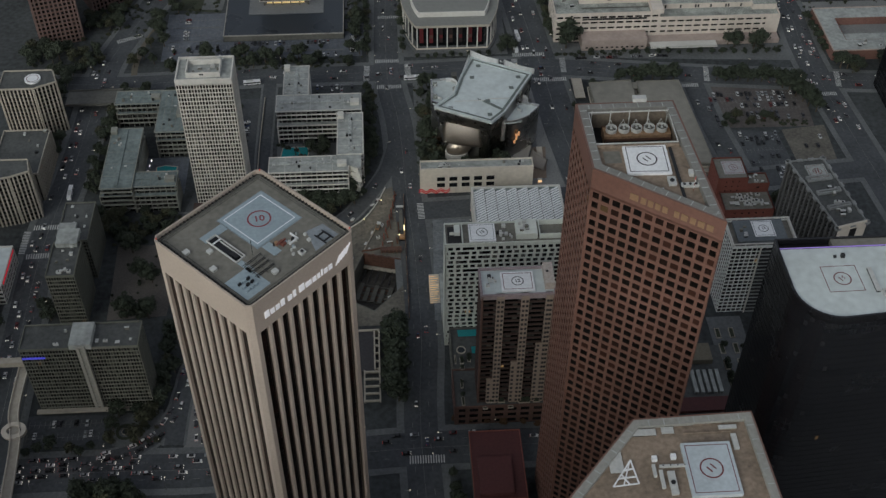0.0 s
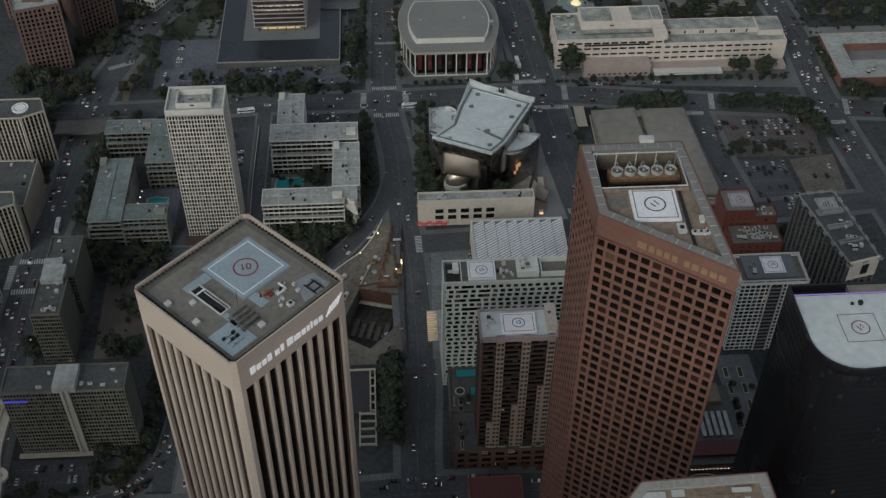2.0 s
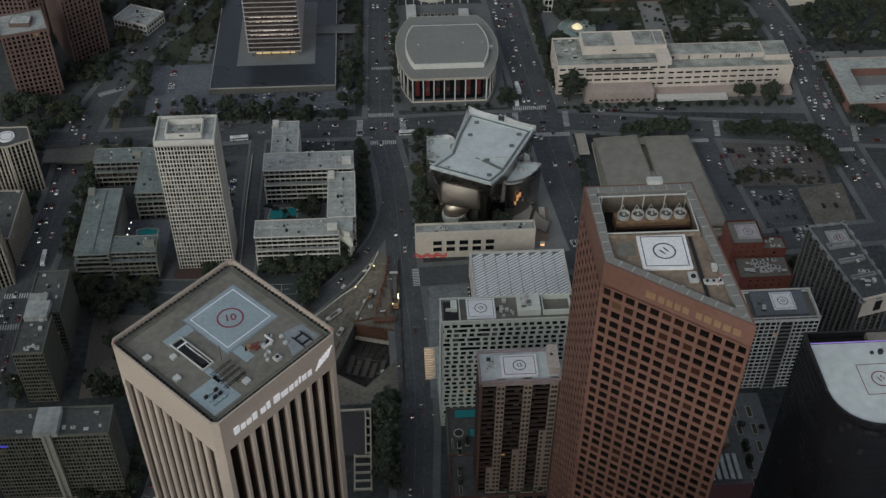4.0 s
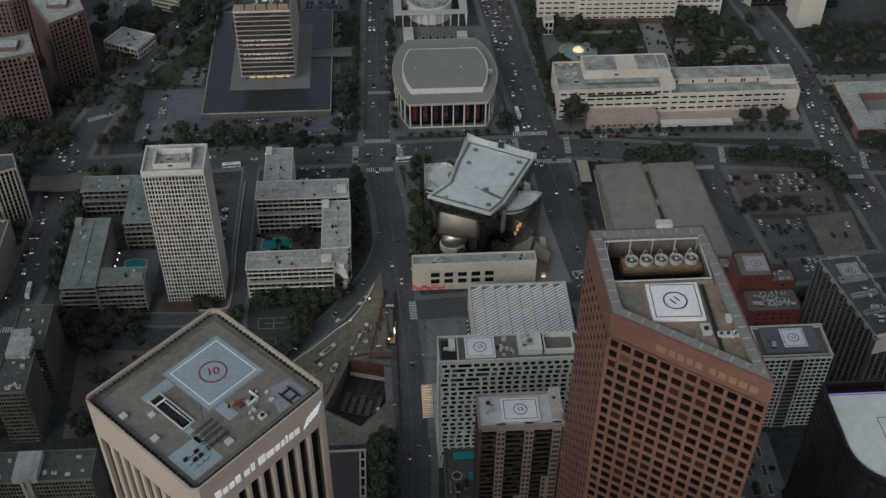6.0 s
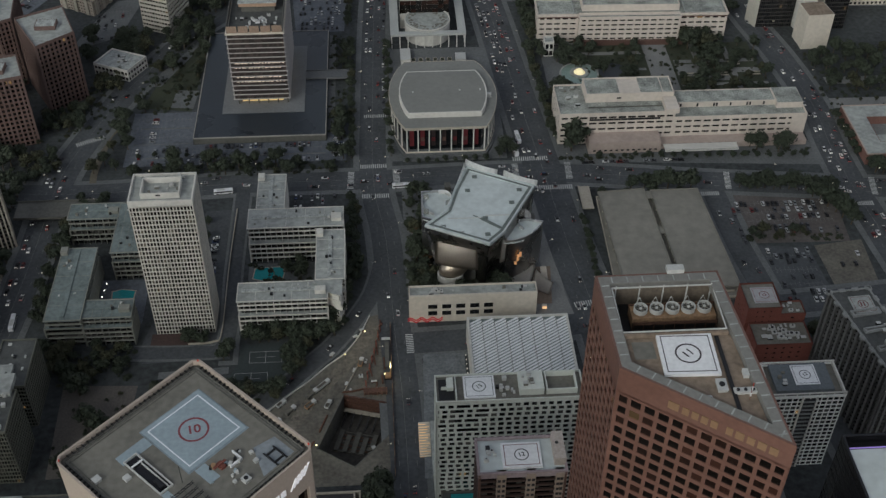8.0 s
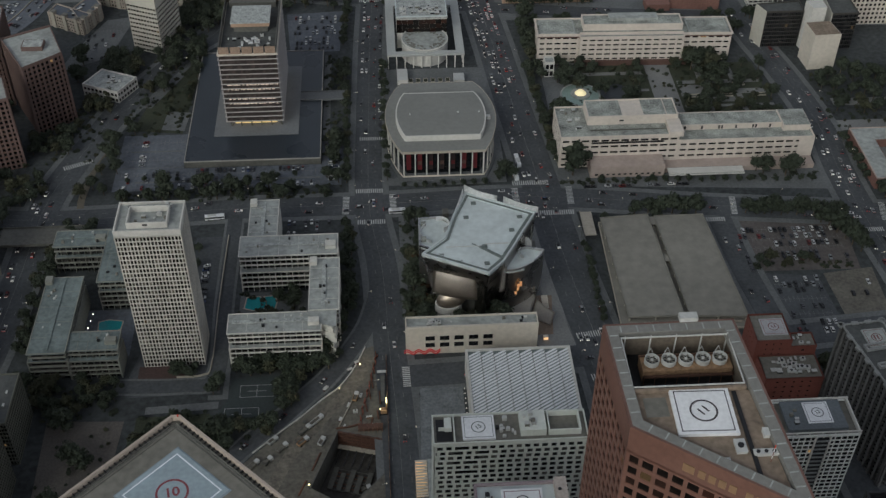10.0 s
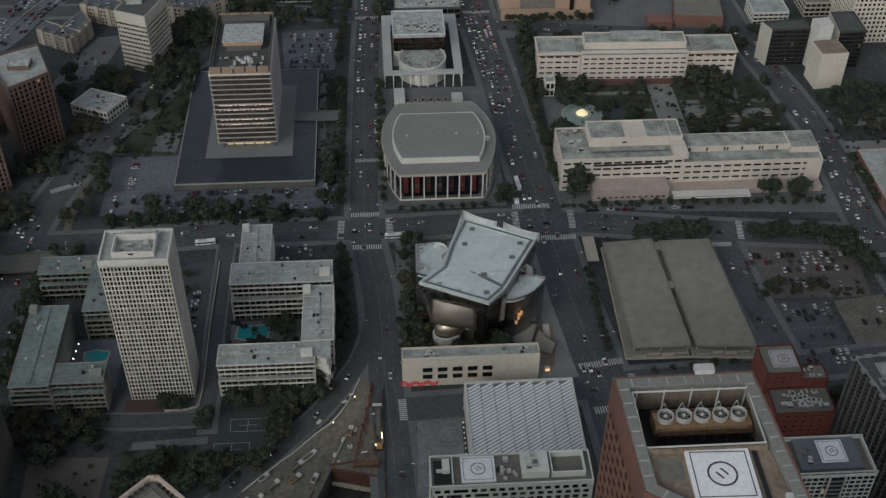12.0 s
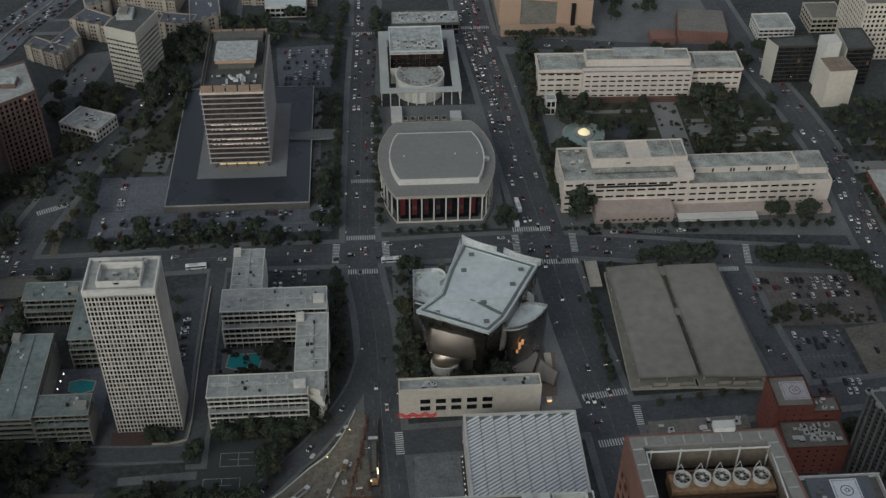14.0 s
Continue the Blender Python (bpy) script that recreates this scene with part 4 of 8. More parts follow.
def red_tower():
    th = thing("office_tower", "red granite office tower with a grid of deep square windows", "skyscraper")
    poly = [(70.8, 294.6), (111.0, 265.5), (106.2, 331.0), (69.8, 330.6)]
    top = 242.0
    facade(th, poly, 0, top - 9.5, 53, 4.15, 1.1, 1.45, 0.32, RED_GRANITE, G_BRONZE)
    part("crown_wall", ring(poly, 1.2, top - 9.6, top), RED_GRANITE, th, "plain red granite crown wall")
    part("ledge_slab", ring(inset(poly, 0.7), 2.9, top - 2.5, top + 0.05), mat("grey_ledge_cap", (0.2, 0.195, 0.18), 0.8, var=0.2), th, "grey capped roof ledge")
    ledge_ticks(th, poly, 0.75, top + 0.05)
    part("crown_core", prism(inset(poly, 1.0), top - 10, top - 9), ROOF_TAN, th)
    part("roof", prism([(73.6, 298.5), (106.5, 274.5), (104.3, 306.5), (73.4, 306.5)], top - 9, top - 1.6), ROOF_TAN, th, "tan gravel roof")
    part("roof_band", boxes((99.5, 279, top - 1.6, 100.6, 306, top - 1.2)), DARK_METAL, th)
    part("well_wall", boxes((73.4, 306.5, top - 9, 103.6, 307.3, top - 0.4)), ROOF_TAN, th)
    part("well_floor", boxes((73, 307, top - 9, 104.5, 327.5, top - 8.8)), DARK_METAL, th)
    part("well_lining", ring(rect(73.1, 307.3, 104.3, 327.4), 0.25, top - 8.8, top - 2.0), mat("brown_well_wall", (0.15, 0.122, 0.095), 0.9, var=0.3), th, "brown inner wall of the well")
    part("well_frame", ring(rect(73.8, 307.6, 103.4, 325.6), 0.28, top - 0.5, top - 0.1), PALE_METAL, th, "white steel frame round the well")
    for i in range(5):
        part("frame_post", boxes((75 + i * 7, 325.25, top - 8, 75.3 + i * 7, 325.6, top + 0.3)), PALE_METAL, th)
    bmx = bmesh.new()
    box(bmx, 91, 330.2, top + 0.1, 96, 332.6, top + 1.6)
    part("service_box", bmx, PALE_METAL, th)
    # gold sign as plain bars
    a, b = Vector(poly[0]), Vector(poly[1])
    u = (b - a).normalized()
    n = Vector((u.y, -u.x))
    ang = math.degrees(math.atan2(u.y, u.x))
    s = 15.0
    for w in (3.6, 2.2, 2.2, 2.2, 2.2, 0, 2.1, 2.7, 2.4, 2.7, 2.7):
        if w:
            me = box_mesh("sign_bar", GOLD, (0, -0.25, 0, w * 0.86, 0, 2.7))
            p = a + u * s
            share("sign_bar", me, th, (p.x + n.x * 0.02, p.y + n.y * 0.02, top - 6.6), ang, "dull gold sign bar")
        s += w + (0.5 if w else 1.6)
    return th


red_tower()
bank = thing("cooling_tower", "ochre cooling tower bank with five large fans", "cooling tower", (91, 320.2, 232.6))
part("casing", boxes((-12, -3, 0, 12.4, 3, 4.6)), mat("dull_ochre_louvre", (0.25, 0.155, 0.09), 0.8, var=0.45, big=0.4, fine=1.0), bank)
for i in range(5):
    part("louvre", boxes((-12, -3.25, 0.4 + i * 0.34, 12.4, -3.0, 0.5 + i * 0.34)), DARK_METAL, bank)
part("lower_casing", boxes((-12, -3.6, 0, 12.4, -3.26, 3.0)), DARK_METAL, bank)
for i in range(5):
    x = -9.2 + i * 4.65
    fan = part("fan_cylinder", ring([(x + 2.05 * math.cos(k / 20 * 2 * math.pi), 2.05 * math.sin(k / 20 * 2 * math.pi)) for k in range(20)], 0.22, 4.6, 6.2), PALE_METAL, bank, "pale fan cylinder")
    star = [(x + r * math.cos(k / 21 * 2 * math.pi), r * math.sin(k / 21 * 2 * math.pi)) for k in range(21) for r in ((1.72, 1.72, 0.4)[k % 3],)]
    part("fan_rotor", prism(star, 5.5, 5.62), ROOF_GREY, fan)
    part("fan_throat", cyl(bmesh.new(), x, 0, 4.61, 5.0, 1.8, 16), DARK_METAL, fan)
    part("fan_hub", cyl(bmesh.new(), x, 0, 5.5, 6.0, 0.4, 10), PALE_METAL, fan)
    bm = bmesh.new()
    beam(bm, (x - 1.2, 2.4, 4.6), (x, 2.6, 7.6), 0.14)
    beam(bm, (x + 1.2, 2.4, 4.6), (x, 2.6, 7.6), 0.14)
    part("hoist_frame", bm, PALE_METAL, bank)
part("catwalk", boxes((-12, -4.6, 3.4, 12.4, -3.7, 3.55), (-12, -4.6, 3.55, 12.4, -4.52, 4.5)), RUSTY, bank)
for i in range(9):
    part("catwalk_post", boxes((-12 + i * 3.02, -4.6, 0, -11.8 + i * 3.02, -4.45, 4.6)), RUSTY, bank)
part("header_pipe", boxes((-12.4, 2.1, 4.6, 12.8, 2.45, 5.0)), RUSTY, bank)
helipad(90.6, 299.3, 240.4, 15.4, 15.2, "11", -1.5, h=1.0, text_rz=38, line=mat("dark_line", (0.06, 0.05, 0.055), 0.7))
for x, y, sx, sy, h in ((97.2, 287.7, 2.6, 4.0, 0.9), (103, 285.5, 6.0, 1.6, 0.9), (104.6, 291.5, 1.4, 2.4, 1.2), (93, 284, 1.6, 1.0, 0.6)):
    roof_unit("roof_unit", x, y, 240.4, sx, sy, h, PALE_METAL, "pale flat roof unit")
painted("roof_patch", rect(76, 298.6, 82, 305), 240.41, ROOF_GREY, "grey stained roof patch")
whip = thing("antenna_mast", "thin red and white antenna mast", "antenna", (103.6, 283, 240.4))
for i in range(5):
    part("segment", cyl(bmesh.new(), 0, 0, i * 1.3, i * 1.3 + 1.3, 0.12, 6), PAD_WHITE if i % 2 else LAMP_RED if i == 4 else BRICK, whip)


def twin_tower():
    th = thing("office_tower", "lower red granite tower with a cut corner and tan roof", "skyscraper")
    poly = [(53, 197), (53, 160), (122.5, 160), (122.0, 194), (120.6, 228.8), (79.5, 227.5)]
    top = 188.0
    facade(th, poly, 0, top - 8, 42, 4.15, 1.35, 1.4, 0.5, RED_GRANITE, G_BRONZE)
    part("crown_wall", ring(poly, 0.6, top - 8.2, top + 0.1), RED_GRANITE, th)
    part("ledge_slab", ring(inset(poly, 0.6), 2.8, top - 2.5, top + 0.12), mat("pale_ledge_cap", (0.28, 0.275, 0.25), 0.8, var=0.2), th, "pale grey capped roof ledge")
    ledge_ticks(th, poly, 0.65, top + 0.12, 5.0)
    part("roof", prism(inset(poly, 3.2), top - 8, top - 1.2), ROOF_TAN, th, "tan gravel roof")
    return th


twin_tower()
helipad(101.8, 206.4, 186.8, 16.4, 20.4, "11", 0, base=mat("pale_blue_pad_paint", (0.45, 0.5, 0.53), 0.7, var=0.14, big=0.12), h=1.6, text_rz=38, line=LINE_RED, rim=mat("maroon_line", (0.17, 0.075, 0.08), 0.7))
fr = thing("lattice_frame", "white triangular lattice frame on the roof", "roof frame", (73.5, 206, 186.8))
bm = bmesh.new()
for a, b in (((-4.5, -4, 0), (4, -3.2, 0)), ((-4.5, -4, 0), (2.6, 5.5, 0.6)), ((4, -3.2, 0), (2.6, 5.5, 0.6)), ((-2.5, -1.2, 0.2), (3.7, -0.6, 0.2)), ((-0.2, 1.8, 0.3), (3.2, 2.4, 0.3)), ((-1, -3.6, 0), (2.0, 4.4, 0.5)), ((1, -3.5, 0), (-1.2, 0.4, 0.3))):
    beam(bm, a, b, 0.45)
part("lattice", bm, PAD_WHITE, fr)
for x, y, sx, sy, h, m in ((82.5, 222.3, 8, 2.4, 0.5, DARK_METAL), (90.6, 222.8, 4.0, 2.4, 0.4, ROOF_GREY), (71.2, 211, 4.4, 8, 0.35, ROOF_GREY), (111, 223, 6, 1.4, 0.7, CONCRETE), (112.2, 217, 1.6, 6, 0.8, PALE_METAL), (84, 211.5, 1.7, 1.7, 1.5, PAD_WHITE), (90.4, 212, 1.7, 1.7, 1.5, PAD_WHITE), (85.2, 203.6, 1.0, 6.6, 0.9, PALE_METAL), (90, 208.6, 9.6, 0.7, 0.8, PALE_METAL), (83.2, 207, 0.9, 4.4, 1.0, PALE_METAL), (88.4, 202, 2.2, 8.5, 1.0, PALE_METAL)):
    roof_unit("roof_unit", x, y, 186.8, sx, sy, h, m, "low roof equipment on tan gravel")
for x0_, x1_, y_ in ((100, 116, 224.6), (96, 112, 221.4)):
    ob = thing("roof_pipe", "thin pale pipe laid over tan gravel", "pipe", (0, 0, 186.8))
    part("pipe", boxes((x0_, y_, 0, x1_, y_ + 0.35, 0.4)), ROOF_TAN, ob)


def black_tower():
    th = thing("office_tower", "black glass office tower with one rounded corner", "skyscraper")
    poly = [(149.8, 304)]
    for i in range(13):
        a = math.pi + i / 12 * math.pi / 2
        poly.append((166 + 16 * math.cos(a), 284.5 + 16 * math.sin(a)))
    poly += [(222, 273), (222, 310.5), (150.2, 310.5)]
    top = 188
    facade(th, poly, 0, top - 3, 52, 1.55, 0.22, 0.8, 0.14, BLACK_CLAD, G_BLACK)
    part("crown_wall", ring(poly, 0.8, top - 4, top), BLACK_CLAD, th)
    rp = [p for p in inset(poly, 0.7) if p[1] < 305] + [(220, 305), (151, 305)]
    part("roof", prism(rp, top - 4, top - 0.6), ROOF_WHITE, th, "white coated flat roof")
    part("rear_roof", boxes((172, 305.4, top - 4, 221, 309.6, top - 0.5)), ROOF_GREY, th)
    part("slot", boxes((152, 305.4, top - 4, 172, 309.4, top - 3)), DARK_METAL, th)
    part("edge_light", ring(inset(rp, -0.55), 0.3, top - 0.6, top - 0.25), PURPLE, th, "violet lit roof edge strip")
    return th


black_tower()
helipad(170.6, 288.6, 187.4, 15.6, 15.2, "16", 1, h=0.06, base=ROOF_WHITE, text_rz=30, size=3.4)
for x, y, sx, sy, h in ((192, 296, 2, 9, 1.4), (195, 290, 1.5, 12, 1.0), (186, 280, 5, 3.5, 1.2), (192, 279, 3, 6, 0.8), (174, 300, 1.4, 1.4, 1.6), (182, 287, 1.5, 12, 0.8), (171, 300, 1, 1, 0.8), (205, 296, 6, 4, 2)):
    roof_unit("roof_unit", x, y, 187.4, sx, sy, h, DARK_METAL if sx < 2 else PALE_METAL, "roof machinery on white coating")
# ---------- mid-height blocks ----------


def simple_block(name, label, category, poly, z1, floors, bay, pier_w, band_h, depth, m_wall, m_glass, m_roof, m_par=None, z0=0.0, par_h=0.9, group="", **kw):
    th = thing(name, label, category, group=group)
    facade(th, poly, z0, z1 - 0.4, floors, bay, pier_w, band_h, depth, m_wall, m_glass, **kw)
    roof(th, poly, z1, m_roof, m_par or m_wall, par_h)
    return th


def clutter(x0, y0, x1, y1, z, n, seed, big=3.0):
    """Roof units strewn over a flat roof."""
    rnd = random.Random(seed)
    for _ in range(n):
        sx, sy = rnd.uniform(0.8, big), rnd.uniform(0.8, big * 0.8)
        roof_unit("roof_unit", rnd.uniform(x0 + sx, x1 - sx), rnd.uniform(y0 + sy, y1 - sy), z, sx, sy, rnd.uniform(0.5, 1.8), rnd.choice((PALE_METAL, DARK_METAL, ROOF_GREY, PALE_METAL)), "rooftop plant unit on a flat roof")


def staggered_block():
    """White block whose windows shift from floor to floor."""
    th = thing("apartment_block", "white apartment block with staggered dark windows", "apartment block")
    poly, top, floors = rect(28.5, 421, 95, 437), 80.0, 24
    part("core", prism(inset(poly, 0.35), 0, top - 0.2), DARK_METAL, th)
    part("glazing", glazing(inset(poly, 0.3), 0, top - 1, floors, 2.7), G_HOME, th, kind="stuff")
    h = (top - 1) / floors
    me = bpy.data.meshes.new("spandrel")
    bm = ring(poly, 0.4, 0, 0.95)
    bm.to_mesh(me)
    bm.free()
    me.materials.append(BLOCK_WHITE)
    for f in range(floors + 1):
        share("spandrel", me, th, (0, 0, h * f - 0.5))
    rnd, pitch, drift = random.Random(5), 3.75, 0.0
    for k, (a, b, L, ang) in enumerate(edges_of(poly)):
        for f in range(floors):
            drift = (drift + rnd.choice((-0.45, 0.3, 0.75))) % 1.4
            bm, s = bmesh.new(), drift - pitch
            while s < L:
                w = rnd.choice((1.25, 1.4, 1.4, 1.55))
                s0, s1 = max(s, 0.0), min(s + w, L)
                if s1 - s0 > 0.1 and not (f > floors - 7 and s < 22 and rnd.random() < 0.14):
                    box(bm, s0, 0.01, 0, s1, 0.4, h)
                s += pitch
            box(bm, 0, 0.012, 0, 0.9, 0.6, h)
            box(bm, L - 0.9, 0.012, 0, L, 0.6, h)
            ob = part("wall_panel", bm, BLOCK_WHITE, th, kind="stuff")
            ob.matrix_basis = pose(a.x, a.y, h * f, 0, 0, ang)
    roof(th, poly, top, ROOF_GREY, BLOCK_WHITE, 1.2)
    part("roof_box", boxes((66, 424, top, 77, 435, top + 4)), BLOCK_WHITE, th, "white plant room")
    part("roof_screen", ring(rect(78, 424, 92, 435), 0.5, top, top + 3.4), BLOCK_WHITE, th)
    part("terrace", boxes((30, 423, top, 37, 435, top + 0.2)), DARK_METAL, th)
    part("terrace_stair", boxes((33.6, 428, top + 0.2, 36.6, 434, top + 2.6)), BLOCK_WHITE, th)
    part("terrace_wall", boxes((37.4, 422.2, top, 37.9, 435.8, top + 2.0), (31.0, 428.6, top, 33.6, 429, top + 2.2)), BLOCK_WHITE, th)
    return th


staggered_block()
helipad(48.2, 429.4, 80, 14.0, 13.0, "15", 0, h=1.0, text_rz=32, line=mat("grey_green_line", (0.12, 0.14, 0.13), 0.7))
clutter(55, 423, 66, 436, 80, 9, 1, 2.0)
clutter(66.5, 424.5, 76.5, 434.5, 84, 6, 2, 2.0)
# side annexe and lit steps below it
patch("podium", rect(28.2, 438, 52, 473), 5.0, ROOF_PALE, "pale flat podium roof", "podium")
st = thing("lit_stair", "warmly lit pale stair beside the street", "stair", (24.6, 453.5, 0.2))
WARM = glow("warm_step_light", (1.0, 0.66, 0.3), 0.22)
for i in range(13):
    part("step", boxes((-2.6, i * 1.5, 0, 3.4, i * 1.5 + 1.1, 0.3 + 0.36 * i)), CREAM, st)
    part("step_light", boxes((-2.6, i * 1.5 - 0.12, 0.1 + 0.3 * i, 1.2 + 0.9 * (i % 3), i * 1.5 - 0.01, 0.2 + 0.34 * i)), WARM, st)


STRIPW = mat("pale_pink_strip", (0.33, 0.26, 0.215), 0.85, var=0.15)


def striped_tower():
    """Dark balcony tower with pale window columns that widen in steps towards the ground."""
    th = thing("apartment_tower", "brown balcony tower with pale vertical window strips", "apartment tower")
    poly, foot, top, floors = rect(42.6, 368.6, 78.4, 386.6), 14.6, 97.0, 24
    h = (top - 2 - foot) / floors
    part("core", prism(inset(poly, 1.5), foot, top - 1), DARK_METAL, th)
    part("glazing", glazing(inset(poly, 1.45), foot, top - 2, floors, 2.4), G_HOME, th, kind="stuff")
    me = bpy.data.meshes.new("balcony")
    bm = ring(poly, 0.25, 0, 1.15)
    ring(inset(poly, 0.25), 1.2, 0, 0.25, bm)
    bm.to_mesh(me)
    bm.free()
    me.materials.append(mat("dark_balcony", (0.068, 0.042, 0.036), 0.8, rnd=0.1))
    for f in range(floors):
        share("balcony", me, th, (0, 0, foot + h * f))
    pane = box_mesh("window", DARK_METAL, (-0.62, -0.09, 0, 0.62, 0.05, 1.55))
    for x, w, rise in ((50.0, 3.8, 20), (62.0, 3.8, 33), (73.9, 3.4, 47)):
        sp = part("window_strip", prism(rect(x, 367.9, x + w, 371), foot, top), STRIPW, th, "pale concrete window strip")
        for f in range(floors):
            for o in (1.0, w - 1.0):
                share("window", pane, sp, (x + o, 367.9, foot + h * f + 1.1))
        st = part("stepped_strip", prism(rect(x - 2.9, 368.0, x - 0.02, 371), foot, foot + rise), STRIPW, th, "pale stepped wall strip")
        for f in range(int(rise / h)):
            share("window", pane, st, (x - 1.9, 368.0, foot + h * f + 1.1))
    for x in (42.6, 77.5):
        part("corner_wall", boxes((x - 0.1, 368.3, foot, x + 0.9, 369.8, top)), BROWN, th)
    part("crown_wall", ring(inset(poly, -0.3), 1.0, top - 2, top + 1.1), mat("mauve_crown", (0.3, 0.24, 0.25), 0.8), th, "mauve painted parapet")
    part("roof", prism(inset(poly, 0.6), top - 2, top), ROOF_WHITE, th)
    part("plant_room", boxes((73.6, 372, top, 78.2, 386, top + 4.5)), mat("pale_pink_plant", (0.44, 0.38, 0.34), 0.8), th, "pale pink plant room")
    part("plant_fan", cyl(bmesh.new(), 75.2, 380, top + 4.5, top + 4.8, 0.7, 12), DARK_METAL, th)
    return th


striped_tower()
helipad(60.7, 377.2, 97, 16.0, 12.4, "12", 0, h=1.3, text_rz=12, line=mat("near_black_line", (0.03, 0.03, 0.035), 0.7), rim=LINE_RED)
clutter(43.6, 372, 52, 385, 97, 7, 3, 2.2)
simple_block("podium_block", "red-brown podium with a planted roof terrace", "podium", rect(30.6, 365.4, 85, 391), 14.6, 3, 6.8, 2.2, 1.7, 0.5, BROWN, G_DARK, HOTEL_ROOF)
simple_block("podium_block", "grey podium with pool terrace on its roof", "podium", rect(31, 391.3, 60, 420.8), 14.6, 3, 6.8, 2.6, 1.7, 0.5, DARK_CONC, G_DARK, HOTEL_ROOF)
POOL_DECK = mat("wet_pool_deck", (0.06, 0.063, 0.064), 0.8, var=0.3)
for poly, lab in ((rect(35.5, 414.6, 47.0, 419.4), "turquoise rooftop swimming pool"), ([(42.4, 402.4), (45.6, 402), (47.4, 404.4), (46, 407.2), (42.4, 407)], "turquoise rounded small rooftop pool")):
    ob = thing("swimming_pool", lab, "swimming pool", (0, 0, 14.62))
    part("coping", prism(inset(poly, -0.6), 0, 0.08), POOL_DECK, ob)
    part("water", prism(poly, 0, 0.12), TURQUOISE, ob)
spa = thing("round_spa", "round stone-rimmed spa on the podium roof", "spa", (36.6, 404.6, 14.62))
part("rim", ring([(2.6 * math.cos(k / 20 * 6.2832), 2.6 * math.sin(k / 20 * 6.2832)) for k in range(20)], 0.5, 0, 0.7), CONCRETE, spa)
part("water", cyl(bmesh.new(), 0, 0, 0, 0.4, 2.1, 20), POOL, spa)
for x, y, w, d in ((36.5, 397, 2.2, 4.2), (40.5, 398, 1.8, 3.6), (36.4, 391.8, 2.4, 2.6), (33, 398, 0.9, 6), (50, 371.2, 4.6, 2.0), (55.5, 370.9, 3.6, 1.6), (67.5, 370.4, 6.0, 2.2), (74, 370.4, 3.4, 1.8), (46.6, 366.9, 2.6, 1.3), (60, 367, 3.0, 1.4), (35.4, 372, 1.6, 5.5), (35.4, 381, 1.6, 5.5)):
    pl = thing("planter", "low pale-kerbed planter with dark shrubs", "planter", (x, y if y > 375 else y - 2.6, 14.6))
    part("kerb", ring(rect(-w / 2, -d / 2, w / 2, d / 2), 0.25, 0, 0.8), CONCRETE, pl)
    part("soil", boxes((-w / 2 + 0.25, -d / 2 + 0.25, 0, w / 2 - 0.25, d / 2 - 0.25, 0.7)), GRASS, pl)
mr = thing("low_hall", "maroon flat-roofed low hall", "building")
part("wall", prism(rect(37.2, 310, 63.2, 351), 0, 12), DARK_CONC, mr)
part("roof", prism(rect(36.9, 309.7, 63.5, 351.3), 12, 12.7), MAROON, mr, "maroon flat roof")
part("raised_roof", prism(rect(40, 312, 57, 334), 12.7, 15), MAROON, mr)
part("coping", ring(rect(36.8, 309.6, 63.6, 351.4), 0.5, 12.7, 13.2), BRICK, mr)
fs = thing("car_ramp_frame", "pale concrete ramp frame with open bays", "ramp frame")
part("deck", boxes((-30, 402, 0, -11.2, 431, 3.6)), mat("dark_brown_roof", (0.05, 0.047, 0.05), 0.85, var=0.3), fs, "dark flat ramp roof")
for i in range(5):
    part("cross_beam", boxes((-11.2, 402.6 + i * 5.6, 3, -8.6, 403.4 + i * 5.6, 4.2)), CONCRETE, fs)
for i in range(5):
    part("cross_beam", boxes((-16.6, 380.5 + i * 5.0, 3, -8.6, 381.4 + i * 5.0, 4.2)), CONCRETE, fs)
for x, ya, yb in ((-17.4, 380, 402), (-9.0, 380, 431), (-11.6, 402, 431)):
    part("edge_beam", boxes((x, ya, 3, x + 0.8, yb, 4.3)), CONCRETE, fs)
part("end_wall", boxes((-30, 430.6, 0, -8.2, 431.6, 4.5)), CONCRETE, fs)


TOWER_CONC = mat("tower_concrete", (0.56, 0.53, 0.475), 0.8, var=0.22, big=0.08, fine=0.5, rnd=0.12)


def white_tower():
    th = thing("residential_tower", "white concrete residential tower with narrow window grid", "apartment tower")
    poly, top = rect(-122.2, 548, -89.2, 571), 97.5
    facade(th, poly, 0, top - 4, 31, 1.72, 0.55, 0.62, 0.3, TOWER_CONC, G_TOWER)
    part("crown_wall", ring(poly, 0.8, top - 4.2, top), WHITE_CONC, th, "plain white crown band")
    part("roof", prism(inset(poly, 0.7), top - 4, top - 1.4), ROOF_PALE, th)
    part("plant_screen", ring(rect(-116, 551.5, -96, 565), 0.6, top - 1.4, top + 2.2), WHITE_CONC, th, "white roof screen wall")
    part("plant_slot", boxes((-108, 551.3, top + 0.4, -105.6, 551.6, top + 1.3)), DARK_METAL, th)
    return th


white_tower()
clutter(-115, 553, -97, 564, 96.2, 9, 4, 2.6)
clutter(-121, 566, -91, 570.5, 96.2, 5, 5, 2.0)

BALC = mat("pale_balcony_concrete", (0.6, 0.58, 0.53), 0.85, var=0.2, big=0.06, fine=0.5, rnd=0.1)
BALC_GREY = mat("grey_balcony_concrete", (0.24, 0.24, 0.21), 0.85, var=0.22, big=0.06, fine=0.5, rnd=0.1)
ROOF_GREEN = mat("green_grey_roof", (0.165, 0.197, 0.192), 0.85, var=0.4, big=0.06, fine=0.4)


